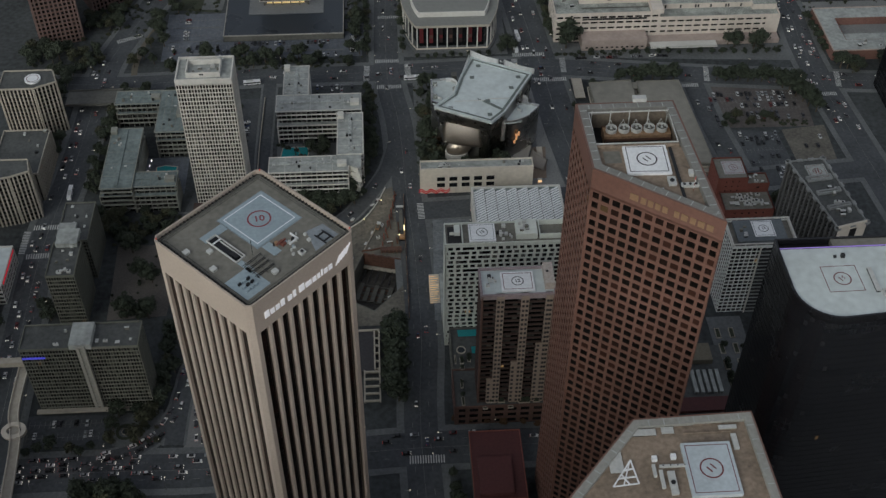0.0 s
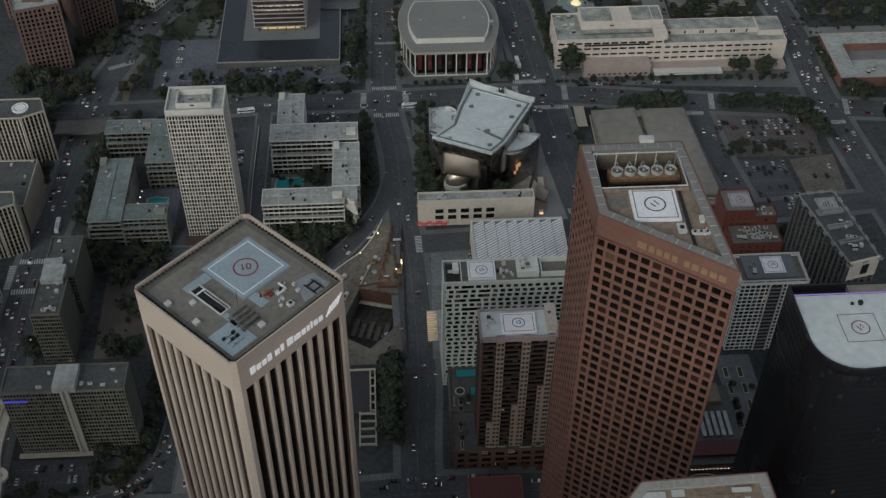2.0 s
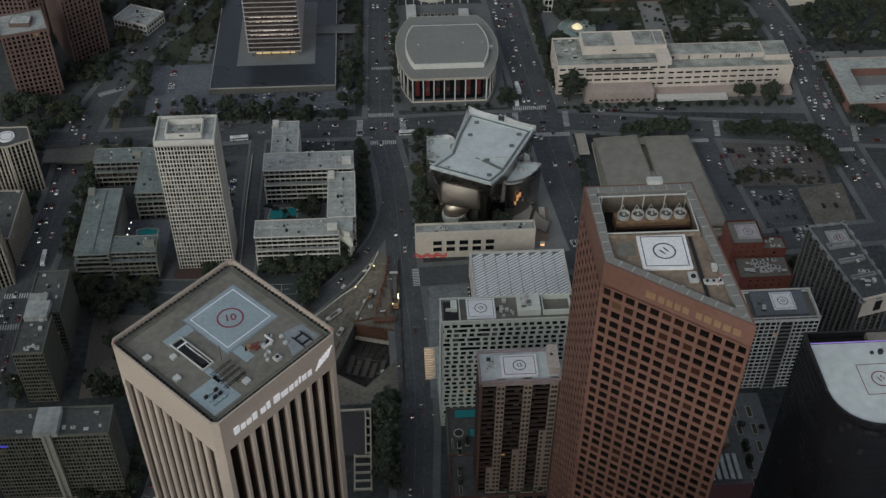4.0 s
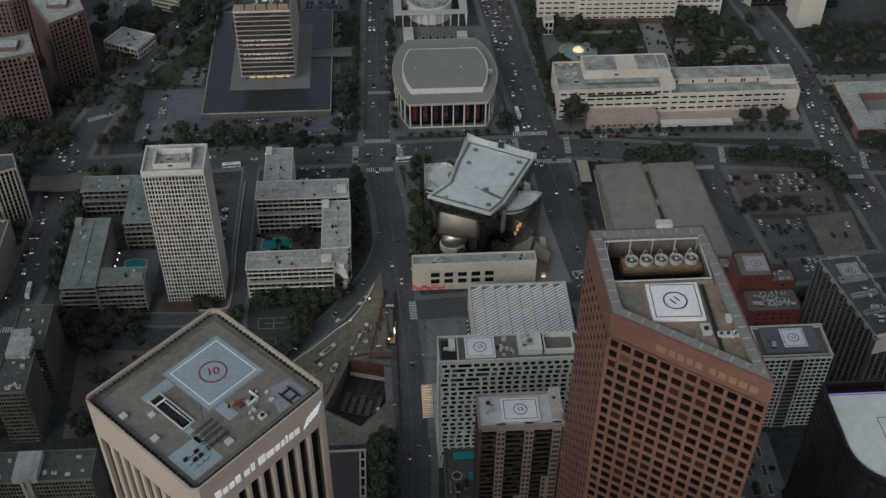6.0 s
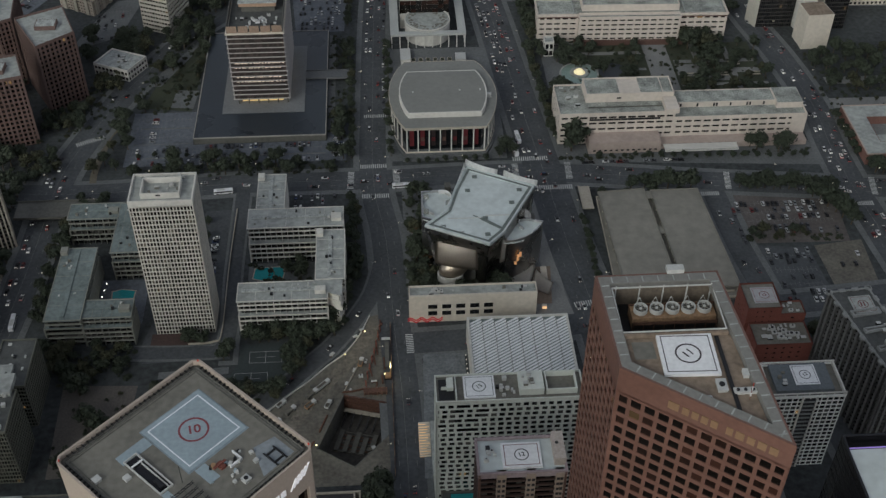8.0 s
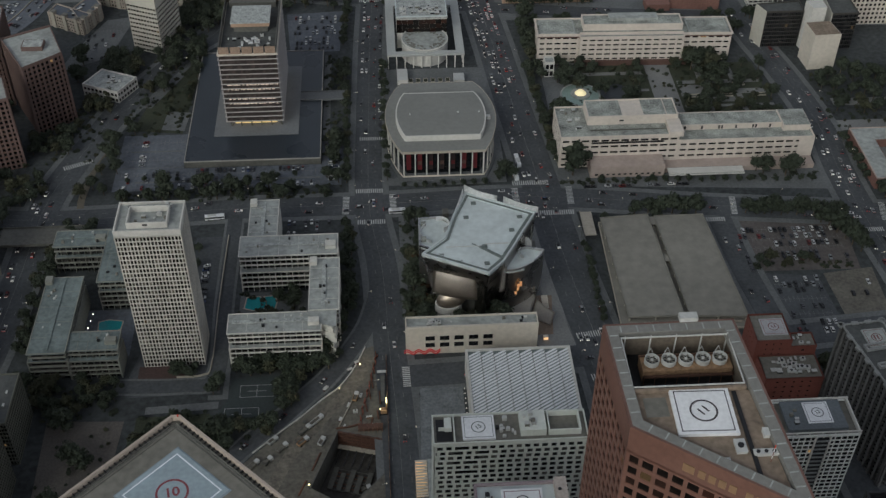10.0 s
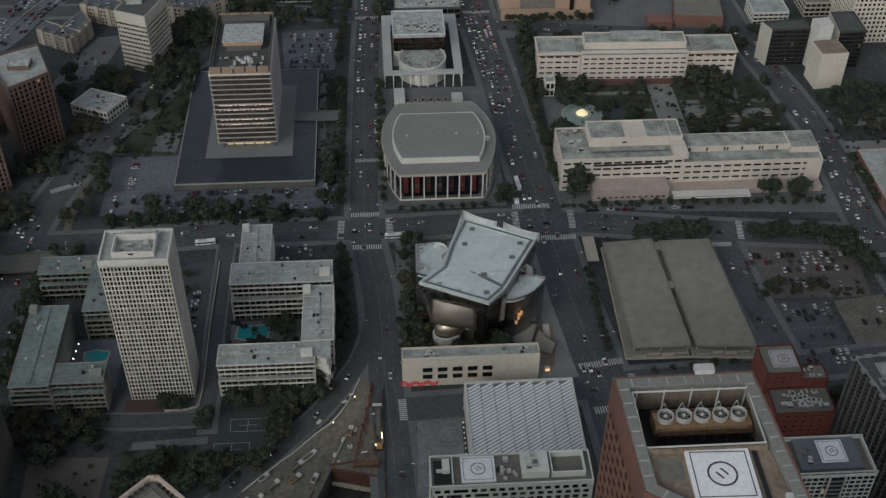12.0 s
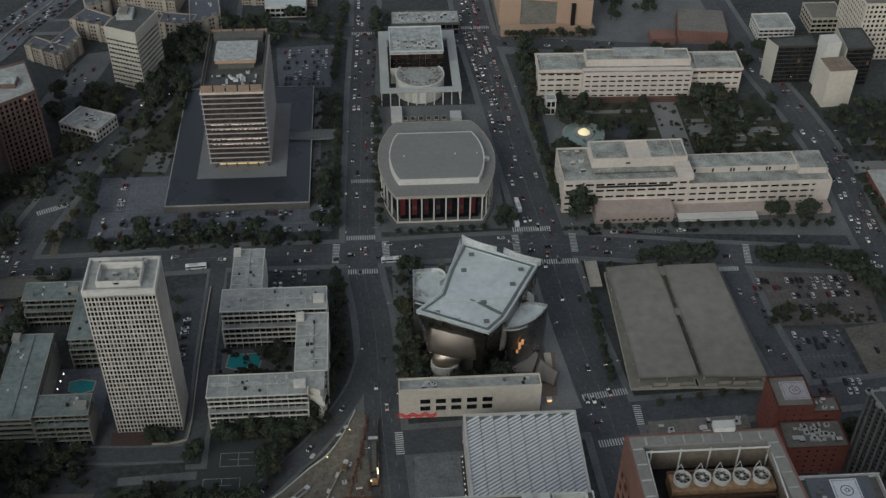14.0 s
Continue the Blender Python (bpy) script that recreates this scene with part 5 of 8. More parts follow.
def terrace_wing(x0, y0, x1, y1, z1, m_wall, m_roof, label, step=3.0, along_x=True):
    """Low wing: balcony floors that step back towards the top, ribbed flat roof."""
    th = thing("apartment_wing", label, "apartment block", group="low apartment wings")
    floors = max(4, round(z1 / 3.6))
    low = round(floors * 0.6)
    zl = z1 * low / floors
    base_ = rect(x0, y0, x1, y1)
    part("core", prism(inset(base_, 1.7), 0, zl), DARK_METAL, th)
    part("glazing", glazing(inset(base_, 1.65), 0, zl, low, 2.6), G_HOME, th, kind="stuff")
    part("terrace_deck", prism(base_, zl - 0.2, zl + 0.15), m_roof, th)
    step *= 0.6
    up = rect(x0, y0 + step, x1, y1) if along_x else rect(x0 + step, y0, x1, y1)
    part("upper_core", prism(inset(up, 1.6), zl, z1 - 0.4), DARK_METAL, th)
    part("upper_glazing", glazing(inset(up, 1.55), zl, z1 - 0.6, floors - low, 2.6), G_HOME, th, kind="stuff")
    hh = z1 / floors
    for f in range(1, floors):
        pl, z = (base_, hh * f) if f < low + 1 else (up, hh * f)
        part("balcony", ring(pl, 0.2, z - 0.3, z + 0.8), m_wall, th)
        part("balcony_floor", ring(inset(pl, 0.2), 1.5, z - 0.3, z - 0.05), ROOF_GREY, th)
    dv = bmesh.new()
    n_ = max(2, round((x1 - x0 if along_x else y1 - y0) / 3.3))
    for i in range(1, n_):
        w_ = 0.3 if i % 3 == 0 else 0.14
        if along_x:
            q = x0 + (x1 - x0) * i / n_
            box(dv, q - w_ / 2, y0 + 0.25, 0, q + w_ / 2, y0 + 1.7, zl - 0.3)
            box(dv, q - w_ / 2, y0 + step + 0.25, zl + 0.15, q + w_ / 2, y0 + step + 1.5, z1 - 0.6)
        else:
            q = y0 + (y1 - y0) * i / n_
            box(dv, x0 + 0.25, q - w_ / 2, 0, x0 + 1.7, q + w_ / 2, zl - 0.3)
            box(dv, x1 - 1.7, q - w_ / 2, 0, x1 - 0.25, q + w_ / 2, z1 - 0.6)
    part("balcony_divider", dv, m_wall, th, kind="stuff")
    part("roof", prism(inset(up, -0.3), z1 - 0.6, z1), m_roof, th)
    w, d = x1 - x0, y1 - y0
    if along_x:
        part("roof_rib", boxes((x0 + 2, y0 + d * 0.55, z1, x1 - 2, y0 + d * 0.55 + 2.2, z1 + 0.6)), ROOF_STAIN if m_wall is BALC else m_roof, th)
        part("stair_head", boxes((x1 - 7, y0 + d * 0.35, z1, x1 - 1, y0 + d * 0.6, z1 + 2.6)), m_wall, th)
    else:
        part("roof_rib", boxes((x0 + w * 0.45, y0 + 2, z1, x0 + w * 0.45 + 2.4, y1 - 2, z1 + 0.6)), ROOF_STAIN if m_wall is BALC else m_roof, th)
        part("stair_head", boxes((x0 + 1, y1 - 6, z1, x0 + 5, y1 - 1, z1 + 2.6)), m_wall, th)
    part("roof_edge", ring(inset(up, -0.35), 0.5, z1, z1 + 0.35), m_wall, th)
    for k in range(1, 5):
        if along_x:
            part("roof_seam", boxes((x0 + w * k / 5, y0 + step + 0.4, z1, x0 + w * k / 5 + 0.16, y1 - 0.4, z1 + 0.12)), m_wall, th)
        else:
            part("roof_seam", boxes((x0 + step + 0.4, y0 + d * k / 5, z1, x1 - 0.4, y0 + d * k / 5 + 0.16, z1 + 0.12)), m_wall, th)
    for xx in (x0 - 0.15, x1 - 0.55):
        part("end_wall", boxes((xx, y0 - 0.1, 0, xx + 0.7, y1 + 0.1, zl + 0.6)), m_wall, th)
    return th


WINGS = ((-75, 545.5, -25, 562, 24), (-33, 562, -15.5, 604, 25), (-73, 605, -16.5, 625, 25), (-70.5, 625, -52.5, 662, 22), (-183, 627, -152, 643, 19), (-152, 594, -132, 640, 21), (-181, 541, -160, 600, 21), (-160, 541, -133, 557, 20))
for k, (x0_, y0_, x1_, y1_, z_) in enumerate(WINGS):
    clutter(x0_ + 3, y0_ + 4, x1_ - 3, y1_ - 2, z_ + 0.02, 7, 80 + k, 1.6)
W_LAB, G_LAB = "white low apartment wing with long stepped balconies", "weathered grey apartment wing with stepped balconies"
terrace_wing(-75, 545.5, -25, 562, 24, BALC, ROOF_PALE, W_LAB)
terrace_wing(-33, 562, -15.5, 604, 25, BALC, ROOF_PALE, W_LAB, 2.0, False)
terrace_wing(-73, 605, -16.5, 625, 25, BALC, ROOF_PALE, W_LAB, 4.5)
terrace_wing(-70.5, 625, -52.5, 662, 22, BALC, ROOF_PALE, W_LAB, 2.0, False)
terrace_wing(-183, 627, -152, 643, 19, BALC_GREY, ROOF_GREEN, G_LAB)
terrace_wing(-152, 594, -132, 640, 21, BALC_GREY, ROOF_GREEN, G_LAB, 2.0)
terrace_wing(-181, 541, -160, 600, 21, BALC_GREY, ROOF_GREEN, G_LAB, 2.0, False)
terrace_wing(-160, 541, -133, 557, 20, BALC_GREY, ROOF_GREEN, G_LAB, 3.5)
ob = thing("corner_stair", "angular white stair tower between two wings", "stair tower")
for k in range(6):
    part("stepped_storey", prism([(-25 + 0.5 * (k % 2), 552), (-17 - 0.9 * (k % 3), 549), (-16.5 - 0.7 * (k % 2), 562), (-31, 565), (-33, 561)], 4.0 * k, 4.0 * k + 3.6), BALC, ob)
    part("shadow_joint", prism([(-26, 553), (-19, 550.5), (-18.5, 561), (-31, 564), (-32, 561)], 4.0 * k + 3.6, 4.0 * k + 4.0), DARK_METAL, ob)
part("stair_roof", prism([(-25, 552), (-17, 549), (-16.5, 562), (-31, 565), (-33, 561)], 24, 24.6), ROOF_PALE, ob)
for poly in ([(-152, 578), (-146, 576), (-140, 578), (-139.5, 584), (-147, 585.5), (-152.5, 584)], [(-71, 591), (-66, 589), (-60, 590), (-59, 595), (-63, 600), (-70, 599.5)], [(-58.6, 590), (-54, 589), (-53, 595), (-54, 600), (-60, 600), (-58.4, 595)]):
    ob = thing("swimming_pool", "turquoise courtyard swimming pool", "swimming pool", (0, 0, 0.1))
    part("coping", prism(inset(poly, -0.7), 0, 0.08), CONCRETE, ob)
    part("water", prism(poly, 0, 0.12), TURQUOISE, ob)
patch("courtyard", rect(-74, 562, -34, 604), 0.06, PAVING, "paved courtyard with planting", "courtyard")
patch("courtyard", rect(-160, 557, -132, 594), 0.06, ASPHALT_OLD, "dark paved courtyard", "courtyard")
for i in range(6):
    lp = thing("courtyard_lamp", "small white globe lamp on a post", "lamp", (-158.5 + i * 0.5, 560 + i * 5.5, 0.1), group="courtyard lamps")
    part("post", cyl(bmesh.new(), 0, 0, 0, 3.2, 0.07, 6), DARK_METAL, lp)
    part("globe", cyl(bmesh.new(), 0, 0, 3.2, 3.7, 0.28, 8), glow("globe_glass", (1, 0.95, 0.85), 2) if i == 0 else bpy.data.materials["globe_glass"], lp)
patch("entry_court", rect(-125, 536, -100, 548), 0.2, mat("brick_paving", (0.08, 0.05, 0.045), 0.85), "red brick entrance court", "plaza")

th = simple_block("apartment_tower", "white framed residential tower with dark centre bay", "apartment tower", rect(189, 438, 226, 459), 53, 18, 2.9, 0.5, 0.6, 0.35, mat("white_frame_paint", (0.72, 0.72, 0.69), 0.75, var=0.12), G_HOME, ROOF_GREY)
# shade inside the balcony bay, drawn as a flat dark panel
part("dark_bay", boxes((205.2, 437.6, 0, 211.8, 439, 51.6)), DARK_METAL, th, "balcony bay with its shade put in as a dark panel")
for x in (204.6, 211.6):
    part("bay_edge", boxes((x, 436.9, 0, x + 0.7, 437.9, 53.4)), WHITE_CONC, th)
for f in range(18):
    part("balcony_slab", boxes((205.3, 436.8, f * 2.92 + 0.6, 211.6, 437.6, f * 2.92 + 0.95)), SLAB_PALE, th)
part("roof_slab", boxes((193, 441, 53, 221, 458, 55)), mat("slate_roof_slab", (0.13, 0.145, 0.155), 0.85, var=0.25), th, "slate grey raised roof slab")
for x in (189.3, 225.3):
    part("corner_frame", boxes((x - 0.3, 438, 53, x + 0.4, 459, 55.4)), WHITE_CONC, th)
part("rear_frame", boxes((189, 458.4, 54.8, 226, 459, 55.6)), WHITE_CONC, th)
for x in range(190, 227, 6):
    part("roof_post", boxes((x - 0.2, 438.1, 53, x + 0.2, 438.5, 55.6), (x - 0.2, 458.5, 53, x + 0.2, 458.9, 55.6)), WHITE_CONC, th)
part("front_frame", boxes((189, 438.0, 55.4, 226, 438.5, 55.9)), WHITE_CONC, th)
helipad(209, 450.4, 55, 11.8, 12.4, "12", 0, h=0.4, text_rz=25, line=mat("slate_line", (0.08, 0.08, 0.09), 0.7))
clutter(194, 443, 203, 457, 55, 5, 6, 2.0)

br = simple_block("brick_building", "red brick apartment block with rooftop pad", "apartment block", rect(204, 520, 223, 540), 30, 8, 4.2, 3.1, 2.6, 0.35, BRICK, G_DARK, ROOF_GREY)
helipad(215.5, 530.5, 30, 13, 12, "12", 0, h=0.5, text_rz=25, base=mat("worn_grey_pad", (0.38, 0.37, 0.375), 0.75, var=0.25, big=0.15), rim=mat("faded_red_line", (0.26, 0.12, 0.12), 0.7))
br = simple_block("brick_building", "red brick lower block with crowded roof", "apartment block", rect(206, 503, 237, 520), 19, 5, 4.2, 3.1, 2.6, 0.35, BRICK, G_DARK, ROOF_GREY)
simple_block("brick_building", "red brick rear block", "apartment block", rect(223, 519.9, 237, 530), 25, 6, 4.2, 3.1, 2.6, 0.35, BRICK, G_DARK, ROOF_GREY)
clutter(207, 505, 236, 519, 19, 24, 7, 4.0)
clutter(223.5, 521, 236.5, 529.5, 25, 5, 8, 2.6)
SLAB_GREY = mat("blue_grey_precast", (0.11, 0.108, 0.106), 0.85, var=0.3)
SLAB = [(250.3, 447.5), (268.3, 452), (259.4, 507), (238, 505)]
th = simple_block("apartment_tower", "dark grey residential slab with pale serrated balcony edge", "apartment tower", SLAB, 56, 19, 4.2, 1.6, 0.6, 0.9, SLAB_GREY, G_DARK, HOTEL_ROOF, SLAB_PALE, pier_out=0.8)
for a, b, L, ang in edges_of(SLAB):
    n = round(L / 8.4)
    for i in range(n + 1):
        q = a + (b - a) * (i / n)
        tooth = part("balcony_head", boxes((-1.7, -1.2, 55.4, 1.7, 0.9, 56.6)), SLAB_PALE, th)
        tooth.matrix_basis = pose(q.x, q.y, 0, 0, 0, ang)
part("south_wall", prism([(250.6, 446.6), (268.2, 451), (268, 452.2), (250.4, 447.8)], 44, 57.5), CREAM, th, "pale blank end wall")
part("wall_slot", prism([(258.4, 448.2), (262.4, 449.2), (262.3, 449.6), (258.3, 448.6)], 47, 54), DARK_METAL, th)
for q in ((0.2, 0.34), (0.42, 0.56), (0.62, 0.78)):
    a, b = Vector(SLAB[0]).lerp(Vector(SLAB[3]), q[0]), Vector(SLAB[0]).lerp(Vector(SLAB[3]), q[1])
    c, d = Vector(SLAB[1]).lerp(Vector(SLAB[2]), q[1]), Vector(SLAB[1]).lerp(Vector(SLAB[2]), q[0])
    part("roof_well_rim", ring(inset([tuple(a), tuple(d), tuple(c), tuple(b)], 2.6), 0.9, 56, 57.6), SLAB_PALE, th)
clutter(252, 456, 264, 484, 56, 12, 20, 3.0)
hp = helipad(252.4, 495, 56, 11.5, 12, "", 4, h=0.8, base=ROOF_PALE, line=LINE_RED)
for i in (0, 1):
    part("number_bar", boxes((-1.4 + i * 1.6, -1.6, 0.83, -0.6 + i * 1.6, 1.6, 0.86)), LINE_RED, hp)
TAN_BOX = mat("tan_box_wall", (0.17, 0.15, 0.11), 0.85)
lw = thing("low_terrace", "brown plaza building with pale slatted skylights", "building")
part("wall", prism(rect(150, 356, 181, 406), 0, 8), BROWN, lw)
part("roof", prism(rect(149.7, 355.7, 181.3, 406.3), 8, 8.5), HOTEL_ROOF, lw)
part("front_band", boxes((150, 360, 8.5, 181, 369, 10.5)), MAROON, lw, "maroon plant band")
for i in range(5):
    part("skylight", boxes((161.2 + i * 3.4, 372.5, 8.5, 163.2 + i * 3.4, 388, 10)), ROOF_PALE, lw, "pale ribbed skylight")
part("stair_head", boxes((163, 393, 8.5, 175, 405, 12)), TAN_BOX, lw)
for i in range(15):
    part("globe_lamp", boxes((152 + i * 1.9, 354.8, 5, 152.4 + i * 1.9, 355.2, 5.4)), LAMP_PALE, lw)
vt = thing("glass_vault", "ribbed curved glass canopy", "canopy", (157, 345, 0))
for i in range(9):
    bm = bmesh.new()
    for j in range(8):
        a, b = math.pi * j / 8, math.pi * (j + 1) / 8
        beam(bm, (9 * math.cos(a), -6 + i * 1.5, 1 + 6 * math.sin(a)), (9 * math.cos(b), -6 + i * 1.5, 1 + 6 * math.sin(b)), 0.3)
    part("rib", bm, PALE_METAL, vt)
patch("terrace", rect(182, 345, 202, 434), 0.5, PAVING, "grey planted street terrace", "terrace")
patch("terrace", rect(116, 336, 149, 425), 0.4, HOTEL_ROOF, "dark paved court between the towers", "terrace")
for i in range(7):
    for x in (186, 194):
        pl = thing("planter", "long dark planter on the terrace", "planter", (x, 352 + i * 11.5, 0.5))
        part("kerb", ring(rect(-1.4, -3.6, 1.4, 3.6), 0.3, 0, 0.8), CONCRETE, pl)
        part("soil", boxes((-1.1, -3.3, 0, 1.1, 3.3, 0.6)), GRASS, pl)

# hotel blocks
for poly, z, cap in ((rect(-190, 384, -130, 401), 53, (-164.5, 383.6, -153.5, 399, 56.5)), (rect(-192, 449, -176, 476), 39, (-190, 472, -178, 484.6, 42)), (rect(-194, 485, -176, 518), 31, (-194, 487, -184, 499, 33))):
    th = simple_block("hotel_block", "grey concrete slab block with narrow window strips", "hotel", poly, z, round(z / 2.9), 1.5, 0.42, 0.8, 0.3, HOTEL, HOTEL_GLASS, HOTEL_ROOF)
    if cap:
        part("lift_head", boxes((cap[0], cap[1], z, cap[2], cap[3], cap[4])), ROOF_PALE, th, "pale lift head")
    if z == 53:
        part("rib_wall", boxes((-160.8, 382.4, 6, -159.3, 384.5, 55), (-157.9, 382.4, 6, -156.4, 384.5, 55), (-159.3, 383.2, 6, -157.9, 384.5, 55)), mat("pale_shaft", (0.36, 0.35, 0.31), 0.85), th, "pale concrete central shaft")
        part("base_ledge", boxes((-192, 381.5, 3.5, -128, 384, 4.6)), CONCRETE, th)
        part("blue_sign", boxes((-189.5, 383.6, 46.5, -178, 383.95, 47.8)), glow("blue_sign_light", (0.12, 0.12, 0.9), 0.1), th, "dim blue lit sign bar")
    clutter(poly[0][0] + 1, poly[0][1] + 1, poly[2][0] - 1, poly[2][1] - 1, z, 9, int(z), 2.6)

# unseen towers added south and west to shade the lower parts of the blocks
for poly, z in ((rect(-190, 130, -136, 184), 195), (rect(-272, 235, -224, 284), 170), (rect(-22, 118, 30, 176), 184), (rect(-342, 330, -287, 378), 120), (rect(-110, 60, -60, 110), 200)):
    simple_block("office_tower", "unseen grey gridded tower added to shade the blocks", "skyscraper", poly, z, 12, 9.0, 0, 4.0, 0.4, DARK_CONC, G_DARK, ROOF_GREY)
# west side
PINKBROWN = mat("pinkish_brown_precast", (0.135, 0.09, 0.08), 0.8, var=0.18)
th = simple_block("residential_tower", "cream ribbed round-cornered tower with roof pad", "apartment tower", [(-254, 620.5), (-231, 620.5), (-217, 627.5), (-222, 641), (-254, 641)], 40, 13, 2.6, 0.9, 0.7, 0.5, CONCRETE, G_DARK, HOTEL_ROOF, m_band=DARK_CONC, pier_out=0.6)
pdk = thing("helipad", "round pale rooftop helipad", "helipad", (-233, 631, 40))
part("deck", cyl(bmesh.new(), 0, 0, 0, 1.2, 5.2, 32), PAD_WHITE, pdk)
part("ring_line", disc(bmesh.new(), 0, 0, 1.22, 3.6, 4.0), LINE_RED, pdk)
simple_block("residential_block", "grey ribbed residential block", "apartment block", rect(-250, 556, -220, 600), 22, 7, 2.6, 0.9, 0.7, 0.5, CONCRETE, G_DARK, HOTEL_ROOF, m_band=DARK_CONC, pier_out=0.5)
clutter(-249, 558, -221, 599, 22, 10, 11)
simple_block("residential_tower", "cream ribbed residential tower", "apartment tower", [(-262, 528), (-230, 535), (-218.5, 540), (-221.5, 551.5), (-262, 552)], 38, 12, 2.6, 0.9, 0.7, 0.5, CONCRETE, G_DARK, HOTEL_ROOF, m_band=DARK_CONC, pier_out=0.5)
th = simple_block("shop_building", "white flat-roofed building with red lit edge", "building", rect(-258, 466, -226, 500), 14, 4, 4, 0.5, 1.5, 0.4, WHITE_CONC, G_DARK, ROOF_WHITE)
part("red_sign", boxes((-226.3, 470, 12.5, -225.8, 498, 13.6)), glow("red_edge_light", (0.9, 0.03, 0.06), 0.2), th, "red lit edge strip")
for poly in ([(-253.5, 724.4), (-223.4, 733.2), (-233, 760), (-263, 751)], [(-222, 768), (-199.5, 786.3), (-214, 822), (-244, 806)], [(-256, 800), (-246, 806), (-252, 850), (-290, 840), (-285, 800)]):
    th = simple_block("residential_tower", "red-brown residential tower with gridded square windows", "apartment tower", poly, 53, 15, 3.3, 1.3, 1.3, 0.45, PINKBROWN, G_DARK, ROOF_PALE, PINKBROWN, par_h=1.4, pier_out=0.35, m_band=BROWN)
    cx, cy = sum(p[0] for p in poly) / len(poly), sum(p[1] for p in poly) / len(poly)
    part("plant_room", boxes((cx - 7, cy - 5, 53, cx + 7, cy + 5, 56)), PINKBROWN, th)
    part("plant_roof", boxes((cx - 6.4, cy - 4.4, 56, cx + 6.4, cy + 4.4, 56.2)), ROOF_STAIN, th)
simple_block("school_block", "low white block with flat pale roof", "building", [(-200, 816), (-173.5, 804), (-162.5, 823), (-189, 835)], 9, 2, 3.2, 0.9, 1.8, 0.4, WHITE_CONC, G_DARK, ROOF_STAIN)
clutter(-184, 814, -172, 826, 9, 10, 71, 2.6)
th = simple_block("office_tower", "white office building with punched strip windows", "office building", [(-172.5, 876.6), (-150, 866.5), (-139, 897), (-161, 908)], 40, 11, 2.5, 0.4, 2.0, 0.4, OFFICE_STONE, G_DARK, ROOF_GREY)
part("crown_wall", prism([(-172.8, 876.5), (-149.9, 866.1), (-138.6, 897.1), (-161.1, 908.4)], 39, 47.5), OFFICE_STONE, th, "blank pale stone crown")
part("roof", prism(inset([(-172.8, 876.5), (-149.9, 866.1), (-138.6, 897.1), (-161.1, 908.4)], 0.8), 47.5, 47.7), HOTEL_ROOF, th)
part("plant_room", boxes((-165, 884, 47.6, -154, 897, 51)), ROOF_PALE, th)
part("plant_roof", boxes((-163, 886, 51, -157, 894, 53)), ROOF_GREY, th)
TANWALL = mat("tan_stucco", (0.37, 0.315, 0.265), 0.85, var=0.15, rnd=0.1)
for k, poly in enumerate(([(-216, 948), (-188, 936), (-184, 952), (-206, 966)], [(-206, 966), (-190, 975), (-193, 1003), (-214, 990)], [(-148, 940), (-124, 935), (-120, 950), (-146, 956)], [(-124, 935), (-102, 950), (-108, 990), (-130, 985)],
                          [(-243, 915), (-214, 898), (-208, 910), (-238, 928)], [(-214, 898), (-203, 924), (-213, 942), (-225, 918)], [(-190, 985), (-140, 975), (-136, 1000), (-190, 1005)], [(-90, 990), (-30, 985), (-30, 1010), (-90, 1010)])):
    for c_ in range(3):
        e0, e1 = Vector(poly[0]), Vector(poly[1])
        q = e0.lerp(e1, (c_ + 0.5) / 3)
        bt = thing("stair_bay", "tall pale stucco bay of the apartment block", "bay", (q.x, q.y, 0), math.degrees(math.atan2(e1.y - e0.y, e1.x - e0.x)))
        part("wall", boxes((-1.6, -0.9, 0, 1.6, 2.6, 15.5 - (k > 3) * 2)), CONCRETE, bt)
        part("cap", boxes((-1.9, -1.2, 15.5 - (k > 3) * 2, 1.9, 2.9, 15.9 - (k > 3) * 2)), ROOF_GREY, bt)
    ctr = sum((Vector(p) for p in poly), Vector((0, 0))) / len(poly)
    clutter(ctr.x - 8, ctr.y - 6, ctr.x + 8, ctr.y + 6, (13 if k < 4 else 11) + 0.35 * (k % 4), 4, 60 + k, 2.4)
    simple_block("apartment_block", "tan stucco courtyard apartment block", "apartment block", poly, (13 if k < 4 else 11) + 0.35 * (k % 4), 4, 2.6, 1.1, 1.4, 0.6, TANWALL, G_HOME, mat("slate_roof", (0.1, 0.11, 0.13), 0.85) if k == 0 else bpy.data.materials["slate_roof"])

# gallery with ribbed skylight roof
gal = thing("gallery", "white gallery building with diagonal skylight ribs", "museum")
gp = rect(52, 474, 108.5, 537)
part("wall", ring(gp, 1.2, 0, 15.6), WHITE_CONC, gal, "white porous outer wall")
part("roof", prism(inset(gp, 1.1), 0, 14.6), mat("dark_green_roof", (0.17, 0.2, 0.19), 0.8), gal)
nx, ny = 8, 27
bm = bmesh.new()
vs = [(-3.3, -3.0, 0), (3.3, 1.0, 0), (3.3, 2.45, 0), (-3.3, -1.55, 0), (3.3, 2.0, 0.6), (-3.3, -2.0, 0.6)]
v = [bm.verts.new(p) for p in vs]
for f in ((0, 1, 4, 5), (1, 2, 4), (2, 3, 5, 4), (3, 0, 5)):
    bm.faces.new([v[i] for i in f])
rib = bpy.data.meshes.new("skylight")
bm.to_mesh(rib)
bm.free()
rib.materials.append(PAD_WHITE)
